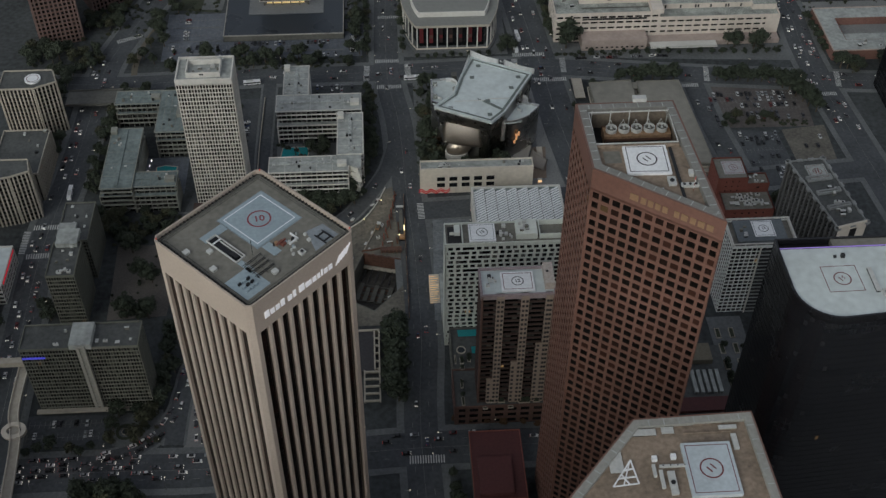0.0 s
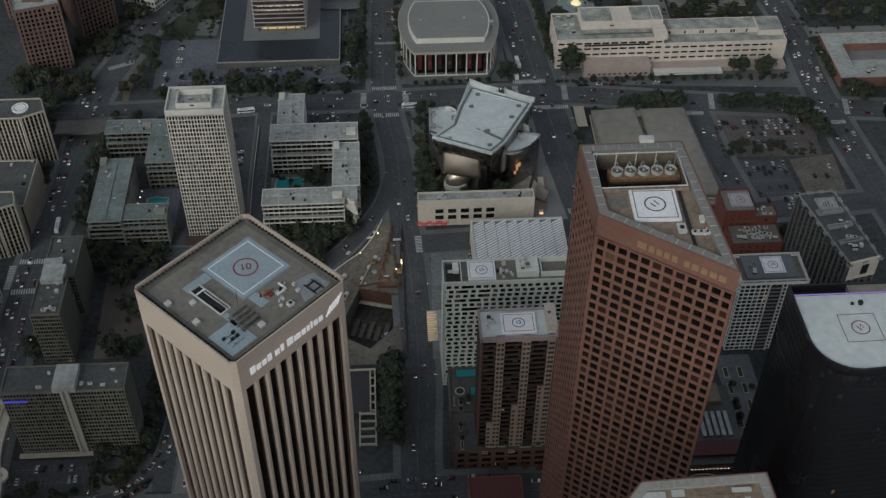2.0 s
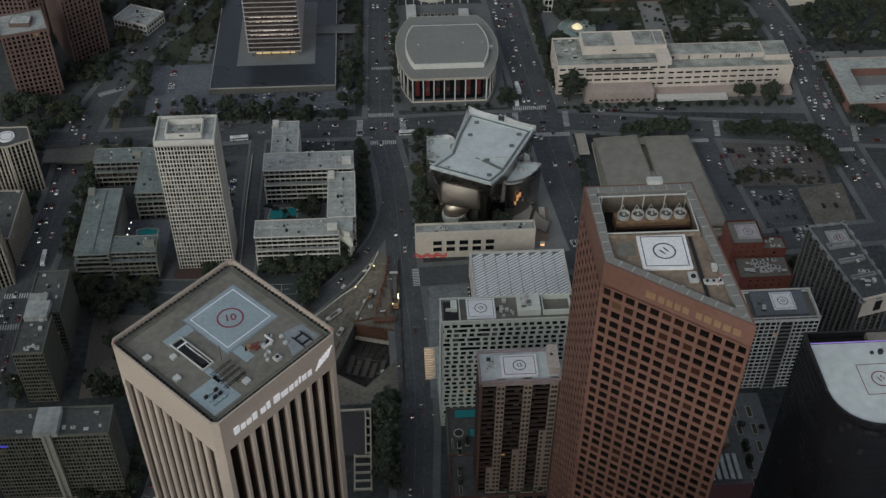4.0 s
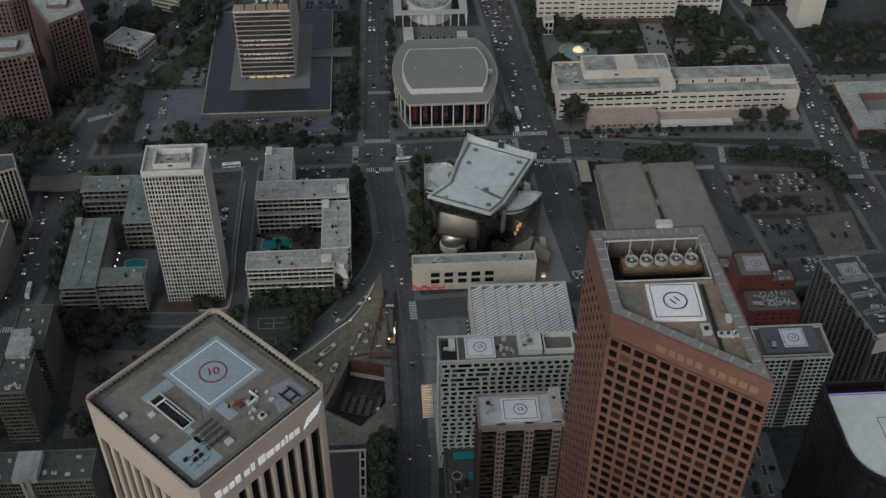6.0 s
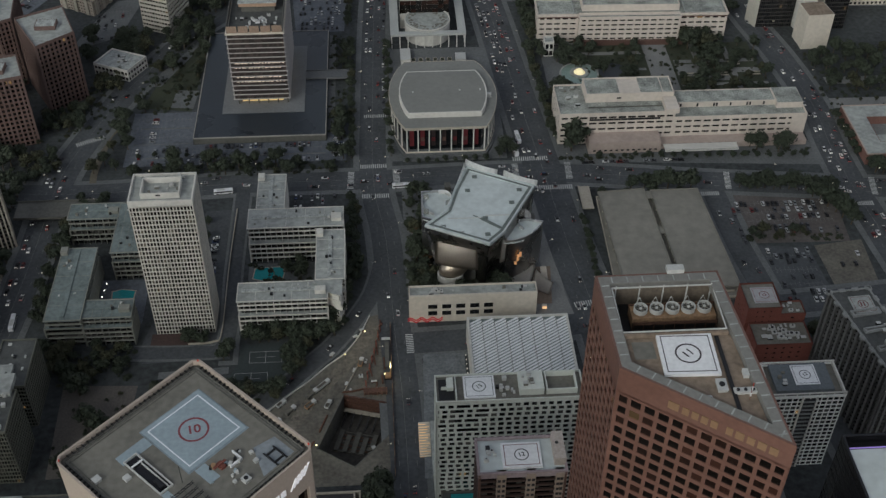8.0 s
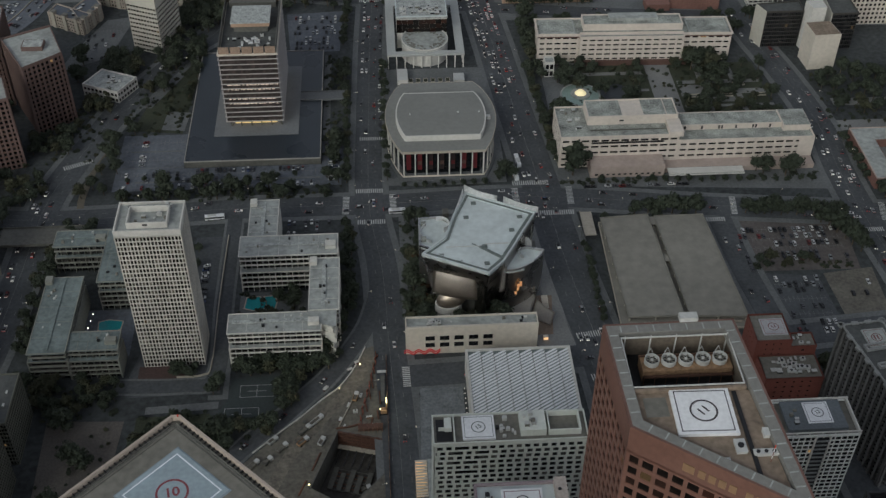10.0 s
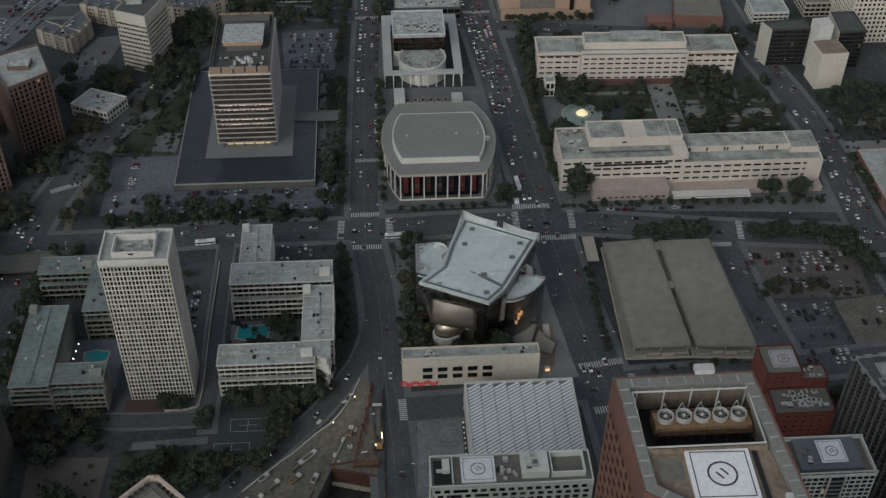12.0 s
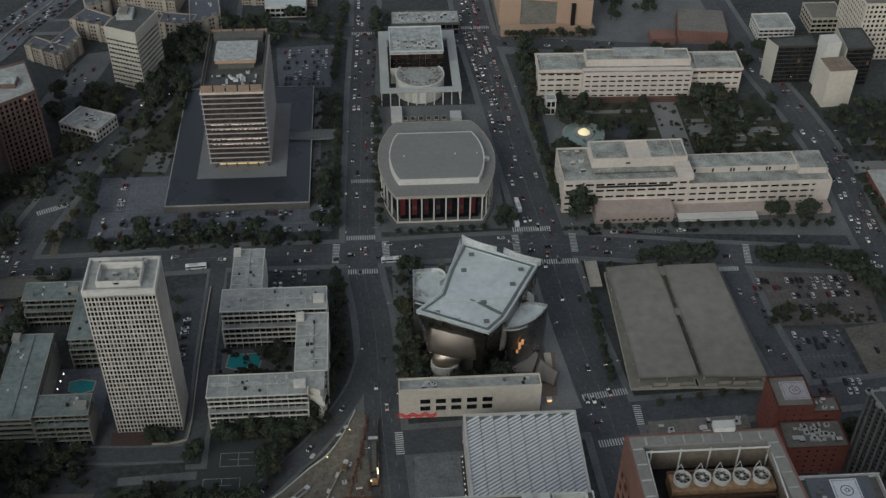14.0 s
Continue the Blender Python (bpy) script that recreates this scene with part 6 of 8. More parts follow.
for i in range(nx):
    for j in range(ny):
        share("skylight", rib, gal, (56.75 + i * 6.9, 478.9 + j * 2.14, 14.6))
    part("roof_joint", boxes((60.2 + i * 6.9 - 0.22, 475.4, 14.6, 60.2 + i * 6.9 + 0.1, 535.6, 14.8)), DARK_CONC, gal)
for j in range(14):
    part("edge_light", boxes((50.6, 478 + j * 3.4, 0.3, 50.9, 478.5 + j * 3.4, 0.8)), LAMP_PALE, gal, "small pale lamp")

# cream wing before the hall
rc = thing("office_wing", "cream stone wing with ten dark windows", "building")
x0, x1, y0, y1, H = 20.5, 93.0, 549.5, 558.5, 20.5
wx = [31.2 + i * 7.95 for i in range(5)]
bm, cur = bmesh.new(), x0
for w in wx:
    box(bm, cur, y0, 0, w, y0 + 0.8, H)
    for za, zb in ((0, 4.8), (8.5, 10.0), (13.7, H)):
        box(bm, w, y0 + 0.003, za, w + 5.2, y0 + 0.8, zb)
    cur = w + 5.2
box(bm, cur, y0, 0, x1, y0 + 0.8, H)
part("front_wall", bm, CREAM, rc)
for w in wx:
    for za in (4.8, 10.0):
        part("window", boxes((w + 0.02, y0 + 0.45, za + 0.02, w + 5.18, y0 + 0.6, za + 3.68)), G_DARK, rc)
        part("mullion", boxes((w + 2.5, y0 + 0.3, za, w + 2.7, y0 + 0.45, za + 3.7)), DARK_METAL, rc)
part("wall", boxes((x0, y0 + 0.85, 0, x1, y1, H - 1.5)), CREAM, rc)
part("parapet", ring(rect(x0, y0 + 0.8, x1, y1), 0.5, H - 1.5, H), CREAM, rc)
part("roof", boxes((x0 + 0.5, y0 + 0.9, H - 1.5, x1 - 0.5, y1 - 0.5, H - 1.2)), ROOF_PALE, rc)
clutter(x0 + 1, y0 + 1.5, x0 + 28, y1 - 1, H - 1.2, 9, 12, 2.6)
clutter(x0 + 50, y0 + 1.5, x1 - 1, y1 - 1, H - 1.2, 4, 13, 2.0)
rs = thing("red_mural", "wavy red lit wall panel on the street front", "mural", (0, 0, 0))
bm = bmesh.new()
for i in range(22):
    a, b = 19.5 + i * 0.9, 20.5 + i * 0.9
    za, zb = 1.5 + 1.1 * math.sin(i * 0.9), 1.5 + 1.1 * math.sin((i + 1) * 0.9)
    for o in (0, 1.6):
        beam(bm, (a, 549.15, za + o), (b, 549.15, zb + o * 0.9), 0.45)
part("wave", bm, glow("red_wave_light", (0.5, 0.03, 0.04), 0.1), rs)


POLISHED = mat("polished_steel", (0.56, 0.5, 0.44), 0.5, 1.0, var=0.1, big=0.12, bump=0.0)
MATTE_STEEL = mat("matte_pale_steel", (0.5, 0.46, 0.42), 0.45, 0.15, var=0.12)


# concert hall
def sheet(name, lo, hi, bulge, parent, material=STEEL, rows=8, flip=False, z_lo=0.0):
    """A bowed metal sheet between a foot line and a head line (points x, y, z)."""
    bm = bmesh.new()
    L, Hd = [Vector(p) for p in lo], [Vector(p) for p in hi]
    n = len(L)
    grid = []
    for r in range(rows + 1):
        t = r / rows
        row = []
        for i in range(n):
            p = L[i].lerp(Hd[i], t)
            q = (L[min(i + 1, n - 1)] - L[max(i - 1, 0)])
            out = Vector((q.y, -q.x, 0)).normalized()
            s = i / (n - 1)
            row.append(bm.verts.new(p + out * bulge * math.sin(math.pi * t) * (0.35 + 0.65 * math.sin(math.pi * s))))
        grid.append(row)
    for r in range(rows):
        for i in range(n - 1):
            f = bm.faces.new((grid[r][i], grid[r][i + 1], grid[r + 1][i + 1], grid[r + 1][i]))
            f.smooth = True
    bmesh.ops.solidify(bm, geom=bm.faces[:], thickness=0.4)
    return part(name, bm, material, parent)


def line3(a, b, n, za, zb=None, bow=0.0):
    a, b = Vector(a), Vector(b)
    u = b - a
    nrm = Vector((u.y, -u.x)).normalized()
    return [(*(a + u * (i / n) + nrm * bow * math.sin(math.pi * i / n)), za + ((zb if zb is not None else za) - za) * i / n) for i in range(n + 1)]


hall = thing("concert_hall", "brushed steel concert hall with bowed walls and pale flat roof", "concert hall")
hall.matrix_basis = Matrix.Translation((0.15, 1.35, 0)) @ Matrix.Diagonal((0.983, 0.983, 1.19, 1))
A, B, C, D, E_ = (31.2, 589.5), (67.4, 571.5), (76.8, 581.5), (98.9, 622.0), (59.4, 642.7)
F1, F2 = (50.6, 621.6), (44.6, 602.2)
MAIN = [A, B, C, D, E_, F1, F2]
part("roof", prism(MAIN, 37.5, 38.6), ROOF_WHITE, hall, "pale blue-white flat roof")
GUTTER = mat("grey_green_gutter", (0.14, 0.16, 0.15), 0.7, var=0.4, big=0.3)
part("roof_rim", ring(MAIN, 0.7, 38.2, 39.4), ROOF_WHITE, hall)
part("roof_gutter", ring(inset(MAIN, 1.3), 1.7, 38.6, 38.72), GUTTER, hall, "stained grey-green gutter")
part("roof_inner_rim", ring(inset(MAIN, 3.0), 0.4, 38.6, 39.0), ROOF_WHITE, hall)
for a, b, w in (((75.5, 584.5), (64.2, 594), 1.7), ((75.5, 584.5), (85, 599), 1.5), ((64.2, 594), (60, 597), 0.9)):
    bm = bmesh.new()
    beam(bm, (*a, 38.2), (*b, 38.2), w)
    part("roof_trough", bm, GUTTER, hall)
part("core", prism([(41, 594), (66, 588), (90, 616), (62, 634), (50, 610)], 0, 38), DARK_CONC, hall)
sheet("south_wall", line3((35.5, 589.5), (66.5, 577), 10, 29), line3(A, B, 10, 38.4), 0.8, hall)
sheet("prow_wall", line3((60.5, 580.5), (67, 578), 4, 0), line3((61, 579.5), (66.8, 576.5), 4, 29.5), 0.5, hall)
sheet("bowed_wall", line3((37, 585), (62, 577.5), 12, 17.5, bow=1.2), line3((38, 590.5), (61.5, 582.5), 12, 31, bow=0.4), 1.6, hall, POLISHED)
sheet("south_east_wall", line3((66, 586), (80, 600), 8, 0), line3(B, C, 8, 38.4), -1.5, hall)
sheet("east_wall", line3((80, 598), (96, 620), 8, 0), line3(C, D, 8, 38.4), 1.0, hall)
sheet("north_wall", line3((96, 622), (62, 640), 8, 0), line3(D, E_, 8, 38.4), 0.6, hall)
sheet("west_wall", line3((60, 640), (40, 598), 9, 0), [(*p, 38.4) for p in smooth_line([E_, F1, F2, A], 3)], 0.6, hall)
for a, b, h in (((58.8, 643.4), (77.5, 633.4), 43.4), ((81, 632), (100.5, 622.4), 43.0)):
    sheet("roof_sail", line3(a, b, 8, 38, bow=0.6), line3(a, b, 8, h, h - 1.0, bow=1.2), 0.5, hall, mat("white_sail", (0.8, 0.8, 0.79), 0.6) if a[0] < 60 else bpy.data.materials["white_sail"])
sheet("side_sail", line3((50.6, 621), (58.5, 641), 8, 37), line3((50.2, 620), (58, 641.5), 8, 38.5, 42.4), 0.4, hall, bpy.data.materials["white_sail"])
for (cx, cy, r, h, a0, a1) in ((43.5, 627.5, 5.6, 31, -1.2, 1.9), (41, 622, 9.2, 29.6, 2.2, 4.4), (89, 604, 6, 33, -0.3, 2.0), (92, 598, 5, 32.5, 2.4, 4.2)):
    ar = [(cx + r * math.cos(a0 + (a1 - a0) * i / 10), cy + r * math.sin(a0 + (a1 - a0) * i / 10)) for i in range(11)]
    sheet("roof_fin", [(*p, 27.5) for p in ar], [(*p, h) for p in ar], 0.3, hall, bpy.data.materials["white_sail"], rows=2)
for x, y, w, d, h in ((42, 641, 5, 4, 24), (48, 643.5, 3.5, 5, 27), (94.5, 622, 5, 8, 34), (97, 612, 3, 6, 26), (33.5, 616, 3, 3, 29.5), (34, 630, 3, 2.4, 29.4)):
    part("side_volume", boxes((x - w / 2, y - d / 2, 0, x + w / 2, y + d / 2, h)), DARK_CONC if h < 28 else ROOF_STREAK, hall)
lw_ = [(32, 634), (31.5, 611), (41, 606), (49, 612), (50, 629), (43, 635)]
part("west_roof", prism(lw_[::-1], 27, 28), ROOF_WHITE, hall)
part("west_wing", prism(inset(lw_[::-1], 0.8), 0, 27), STEEL, hall)
part("west_rim", ring(lw_[::-1], 0.8, 28, 29.2), STEEL, hall)
rw = [(77, 584), (79.5, 583.2)] + [(80 + 24 * math.sin(i / 9 * 1.15), 605.5 - 22.5 * math.cos(i / 9 * 1.15) + i * 0.4) for i in range(1, 10)] + [(92, 603), (84, 600)]
part("east_roof", prism(rw, 29.5, 30.4), ROOF_WHITE, hall)
part("east_rim", ring(rw, 0.7, 30.2, 31.6), STEEL, hall)
lo = [(p[0] - 0.5, p[1] + 3.5, 3.0) for p in rw[1:11]]
sheet("east_curved_wall", lo, [(p[0], p[1], 31) for p in rw[1:11]], 1.2, hall)
part("east_core", prism(inset(rw, 3.0), 0, 29.5), DARK_CONC, hall)
for x, y in ((63.5, 632.6), (58.3, 620), (89.2, 618.9), (83.5, 607.5), (42, 587.8), (52.1, 581.8), (67, 580), (66.8, 594.2)):
    part("roof_hatch", boxes((x - 1.5, y - 1.3, 38.6, x + 1.5, y + 1.3, 38.95)), GUTTER, hall)
part("roof_seam", boxes((67, 596, 38.6, 81, 596.5, 39.0), (45, 594.5, 38.6, 66, 594.9, 38.9)), PALE_METAL, hall)
bulb = thing("lounge_dome", "bulging polished steel lounge shell", "steel shell", (45.6, 577.0, 9.0))
bm = bmesh.new()
prof = [(6.0, 2), (8.2, 3.6), (9.0, 5.8), (8.6, 8.2), (7.0, 10.4), (4.2, 12), (1.5, 12.6)]
rings_ = [[bm.verts.new((r * 0.92 * math.cos(k / 24 * 2 * math.pi) + 0.25 * z, r * 0.55 * math.sin(k / 24 * 2 * math.pi), z)) for k in range(24)] for r, z in prof]
for a, b in zip(rings_, rings_[1:]):
    for k in range(24):
        bm.faces.new((a[k], a[(k + 1) % 24], b[(k + 1) % 24], b[k])).smooth = True
bm.faces.new(rings_[-1])
part("shell", bm, mat("bronzed_steel", (0.5, 0.42, 0.34), 0.42, 0.9, var=0.1), bulb)
part("base_ring", ring([(7.6 * math.cos(k / 24 * 2 * math.pi), 5.8 * math.sin(k / 24 * 2 * math.pi)) for k in range(24)], 0.8, -8.9, 3.4), WHITE_CONC, bulb)
for i, (a, b, c, d, za, zb) in enumerate((((79, 588), (97, 586), (80, 575), (92, 573.5), 9, 3), ((97, 583), (106, 572), (93, 573), (103, 565), 7, 1.5), ((84, 590), (88, 589.5), (83, 583), (87, 582), 22, 4))):
    sh = thing("steel_canopy", "low curling pale steel canopy at the entrance", "canopy")
    sheet("canopy_sheet", line3(c, d, 8, zb, zb + 1), line3(a, b, 8, za, za - 1, bow=1), 1.2, sh, MATTE_STEEL)
patch("entrance_terrace", [(88, 560.5), (104, 560.5), (107, 592), (98, 592), (92, 572)], 0.35, mat("tan_stone_paving", (0.2, 0.15, 0.115), 0.85), "tan stone entrance terrace", "plaza")
el = thing("entrance_light", "small warm lit kiosk", "kiosk", (99, 557, 0.2))
part("box", boxes((-1.4, -1.0, 0, 1.4, 1.0, 2.4)), CREAM, el)
part("lit_panel", boxes((-1.2, -1.1, 0.5, 1.2, -1.01, 2.1)), glow("amber_panel_light", (1.0, 0.6, 0.3), 0.5), el)
stp = thing("entrance_stair", "lit curving entrance stair", "stair", (102, 580, 0.1))
for i in range(9):
    part("step", boxes((-1.5, i * 1.2, 0.1 * i, 2.2, i * 1.2 + 0.9, 0.2 + 0.2 * i)), CREAM, stp)
# warm reflection on the east curved wall, put in as small glowing panels
AMBER_GLINT = glow("amber_wall_glint", (0.8, 0.38, 0.17), 0.14)
for x, y, za, zb in ((85.6, 583.0, 18.4, 22.6), (84.4, 582.9, 16.0, 18.0), (87.0, 583.2, 21.0, 24.0)):
    part("lobby_glass", boxes((x - 0.7, y, za, x + 0.7, y + 0.25, zb)), AMBER_GLINT, hall, "amber glint on the curved steel wall, as a glowing panel")
sheet("prow_panel", line3((75.0, 585.0), (78.4, 586.2), 4, 16), line3((75.6, 583.4), (78.8, 584.4), 4, 33), 0.4, hall, MATTE_STEEL)


# round-fronted theatre
def oval(cx, y0, y1, wx, front, back, n=10):
    """Plan with flat front and back and bowed sides."""
    pts = [(cx - front, y0), (cx + front, y0)]
    for i in range(1, n):
        t = i / n
        pts.append((cx + front + (back - front) * t + (wx - (front + (back - front) * t)) * math.sin(math.pi * t) ** 0.8, y0 + (y1 - y0) * t))
    pts += [(cx + back, y1), (cx - back, y1)]
    for i in range(1, n):
        t = 1 - i / n
        pts.append((cx - (front + (back - front) * t) - (wx - (front + (back - front) * t)) * math.sin(math.pi * t) ** 0.8, y0 + (y1 - y0) * t))
    return pts


dcp = thing("theatre", "large theatre with tall white columns and oval grey roof", "theatre")
eave = oval(51.0, 705.5, 785, 37.0, 27.0, 25.0)
part("eave_slab", prism(eave, 21.0, 22.6), mat("grey_eave_roof", (0.215, 0.215, 0.2), 0.9, var=0.12, big=0.05, fine=0.4), dcp, "wide grey eave roof")
part("eave_edge", ring(inset(eave, -0.1), 0.35, 20.9, 22.7), CONCRETE, dcp)
drum = oval(51.0, 717, 767, 30.0, 24.5, 24.0)
part("drum_wall", ring(drum, 0.8, 22.6, 26.6), WHITE_CONC, dcp, "white clerestory band")
part("roof", prism(inset(drum, 0.7), 22.6, 26.5), mat("olive_grey_roof", (0.21, 0.21, 0.195), 0.9, var=0.1, big=0.05, fine=0.3), dcp, "smooth olive-grey main roof")
part("inner_wall", prism(inset(eave, 5.0), 0, 21), G_DARK, dcp)
part("plinth", prism(inset(eave, -1.0), 0, 1.6), PAVING, dcp)
part("balcony_rail", ring(inset(eave, 0.6), 0.3, 1.6, 2.8), CREAM, dcp)
colm = box_mesh("column", WHITE_CONC, (-0.42, -0.42, 1.6, 0.42, 0.42, 20.9))
for a, b, L, ang in edges_of(inset(eave, 1.6)):
    n = max(1, round(L / 7.4))
    for i in range(n):
        p = a + (b - a) * (i / n)
        share("column", colm, dcp, (p.x, p.y, 0), ang)
RED_CLOTH = mat("red_banner_cloth", (0.13, 0.018, 0.022), 0.8)
for i in range(7):
    part("banner", boxes((26.8 + i * 7.2, 709.6, 5, 29.8 + i * 7.2, 709.8, 18)), RED_CLOTH if i in (0, 1, 5, 6) else mat("dark_banner", (0.03, 0.02, 0.02), 0.8) if i == 2 else bpy.data.materials["dark_banner"], dcp, "tall hanging banner")
    part("banner_bar", boxes((27.2 + i * 7.2, 709.4, 9, 29.6 + i * 7.2, 709.58, 12)), BROWN if i % 2 else RED_CLOTH, dcp)
part("front_stair", boxes((22, 699, 0, 80, 704, 0.8), (24, 702, 0.8, 78, 705, 1.4)), PAVING, dcp)
part("roof_vent", boxes((79, 739, 22.6, 84, 741.5, 25)), PALE_METAL, dcp)
for x, y in ((30, 741), (62, 742), (76, 742)):
    part("roof_stub", boxes((x, y, 26.5, x + 1, y + 1, 27.2)), PALE_METAL, dcp)
clutter(26, 788, 76, 815, 0.12, 10, 14, 4.0)
for x, y, d in ((28, 824.5, 15), (69, 820, 9)):
    roof_unit("plaza_pavilion", x, y, 0.12, 7.5, d, 4, WHITE_CONC, "white flat plaza pavilion")
for i in range(12):
    ob = thing("plaza_planter", "low square plaza planter", "planter", (34 + (i % 6) * 5.4, 812 + (i // 6) * 10, 0.11))
    part("kerb", ring(rect(-1.6, -2.4, 1.6, 2.4), 0.3, 0, 0.5), CONCRETE, ob)
    part("soil", boxes((-1.3, -2.1, 0, 1.3, 2.1, 0.4)), GRASS, ob)

# colonnaded theatre court
per = thing("colonnade", "pale square colonnade frame on slim posts", "colonnade")
pp = rect(17.5, 838.5, 74.5, 921.5)
part("frame_slab", boxes((17.5, 838.5, 10.6, 74.5, 842.9, 12.4), (17.5, 842.9, 10.6, 23.8, 909, 12.4), (68.4, 842.9, 10.6, 74.5, 909, 12.4), (17.5, 909, 10.6, 74.5, 921.5, 12.4)), mat("grey_white_frame", (0.4, 0.41, 0.395), 0.85, var=0.18), per)
pc = box_mesh("post", WHITE_CONC, (-0.35, -0.35, 0, 0.35, 0.35, 10.6))
for a, b, L, ang in edges_of(inset(pp, 0.8)):
    n = round(L / 6.2)
    for i in range(n):
        p = a + (b - a) * (i / n)
        share("post", pc, per, (p.x, p.y, 0))
dr = thing("drum_theatre", "round white theatre drum with relief roof", "theatre", (46, 858, 0))
part("wall", cyl(bmesh.new(), 0, 0, 0, 13, 17.2, 48), WHITE_CONC, dr)
part("rim", disc(cyl(bmesh.new(), 0, 0, 13, 13.4, 17.5, 48), 0, 0, 13.45, 15.4, 17.5, 48), ROOF_PALE, dr)
part("inner_disc", cyl(bmesh.new(), 0, 0, 13.45, 13.6, 9.2, 40), ROOF_PALE, dr)
part("rim_wall", ring([(17.4 * math.cos(k / 48 * 6.2832), 17.4 * math.sin(k / 48 * 6.2832)) for k in range(48)], 0.7, 13.4, 14.3), WHITE_CONC, dr)
rnd = random.Random(3)
bm = bmesh.new()
for i in range(90):
    a, r = rnd.uniform(0, 6.28), rnd.uniform(10, 15)
    box(bm, r * math.cos(a) - 0.8, r * math.sin(a) - 0.5, 13.4, r * math.cos(a) + 0.8, r * math.sin(a) + 0.5, 13.5 + rnd.uniform(0.1, 0.5))
part("roof_relief", bm, ROOF_GREY, dr, kind="stuff")
ah = thing("theatre", "box theatre with white roof behind the colonnade", "theatre")
part("wall", prism(rect(25.5, 868, 63, 902), 0, 25), WHITE_CONC, ah)
part("front_glass", glazing(rect(25.4, 867.9, 63.1, 902.1), 13, 24, 3, 4.0, skip=(1, 2, 3)), G_BRONZE, ah, kind="stuff")
part("roof", prism(rect(25, 867.3, 63.5, 902.5), 25, 26.4), ROOF_STAIN, ah)
part("roof_rim", ring(rect(25, 867.3, 63.5, 902.5), 0.8, 26.4, 27.2), ROOF_WHITE, ah)
clutter(27, 869, 62, 885, 26.4, 34, 15, 3.4)
simple_block("hall_annexe", "low grey annexe behind the theatre", "building", rect(28, 935, 80, 955), 10, 2, 5, 0.6, 1.4, 0.4, DARK_CONC, G_DARK, ROOF_STAIN)
clutter(30, 937, 78, 953, 10, 26, 72, 4.0)
simple_block("white_pavilion", "low white flat-roofed pavilion", "building", rect(-70, 968, -38, 984), 9, 2, 4, 0.5, 1.4, 0.5, WHITE_CONC, G_DARK, ROOF_WHITE)

# courthouse
ch = simple_block("courthouse", "long cream stone courthouse with rows of windows", "courthouse", rect(127.6, 713, 206, 748), 25.6, 5, 6.4, 1.5, 3.3, 0.3, COURT, G_DARK, ROOF_STREAK)
ch.matrix_basis = Matrix.Diagonal((1, 1, 0.93, 1))
facade(ch, rect(206, 713.5, 297, 741), 0, 19.4, 4, 6.4, 1.7, 3.2, 0.3, COURT, G_DARK)
part("end_wall", boxes((287, 713.2, 0, 297.3, 714.0, 19.4)), COURT, ch, "blank pale end wall")
part("east_roof", prism(rect(206, 713.7, 297, 741), 19.0, 19.6), ROOF_STREAK, ch)
part("east_parapet", ring(rect(205.9, 713.3, 297.1, 741.1), 0.6, 19.2, 20.4), COURT, ch)
part("east_upper", boxes((206, 726, 19.6, 280, 740.5, 23.4)), COURT, ch)
part("east_upper_end", boxes((278, 722, 19.6, 296, 740.5, 24.2)), COURT, ch)
part("upper_roof", boxes((206.4, 726.6, 23.4, 277.8, 740.2, 23.65)), ROOF_STREAK, ch)
part("upper_end_roof", boxes((278.5, 722.5, 24.2, 295.6, 740.1, 24.45)), ROOF_STREAK, ch)
part("upper_coping", ring(rect(206, 726, 278, 740.5), 0.5, 23.4, 24.0), COURT, ch)
for i in range(6):
    for o in (0, 2.0) if i in (2, 4) else (0,):
        part("slit_window", boxes((212 + i * 11.5 + o, 725.85, 20.2, 213.2 + i * 11.5 + o, 726.05, 23.0)), DARK_METAL, ch)
part("penthouse", boxes((147, 727, 25.6, 207, 746.5, 32)), COURT, ch)
for xa, xb, zz in ((147.8, 170, 32.3), (171.5, 183, 31.6), (184.5, 199, 32.5), (200, 206.4, 32.2)):
    part("penthouse_roof", boxes((xa, 727.8, 31.4, xb, 745.8, zz)), ROOF_STREAK, ch, "stained dark-streaked roof")
part("penthouse_coping", ring(rect(147, 727, 207, 746.5), 0.7, 32, 33.0), COURT, ch)
part("penthouse_vent", boxes((168, 726.8, 28.4, 171, 727.1, 29.6)), DARK_METAL, ch)
part("stair_tower", boxes((199, 711.5, 25.6, 208, 727, 29.5)), COURT, ch)
part("terrace_rail", boxes((148, 720.4, 25.6, 198, 720.7, 26.6)), DARK_CONC, ch)
part("low_wing", boxes((147, 701, 0, 196, 713, 9.4)), COURT_PINK, ch, "pinkish stone low wing")
part("low_roof", boxes((147.4, 701.4, 9.4, 195.6, 713, 9.7)), COURT_PINK, ch)
for i in range(12):
    part("base_window", boxes((150 + i * 3.8, 700.85, 2.2, 151.8 + i * 3.8, 701.05, 3.4)), DARK_METAL, ch)
part("long_window", boxes((148, 712.8, 20.2, 196, 713.03, 21.7)), DARK_METAL, ch)
part("canopy", boxes((198, 697, 4.6, 248, 703, 5.3)), WHITE_CONC, ch)
part("canopy_edge", boxes((198, 695.6, 4.2, 248, 696.4, 4.9)), WHITE_CONC, ch)
part("canopy_shade", boxes((199, 703, 0, 248, 704, 4.6)), DARK_METAL, ch)
part("terrace_wall", boxes((197, 704, 0, 297, 713.4, 4.0)), COURT_PINK, ch, "pinkish stone terrace")
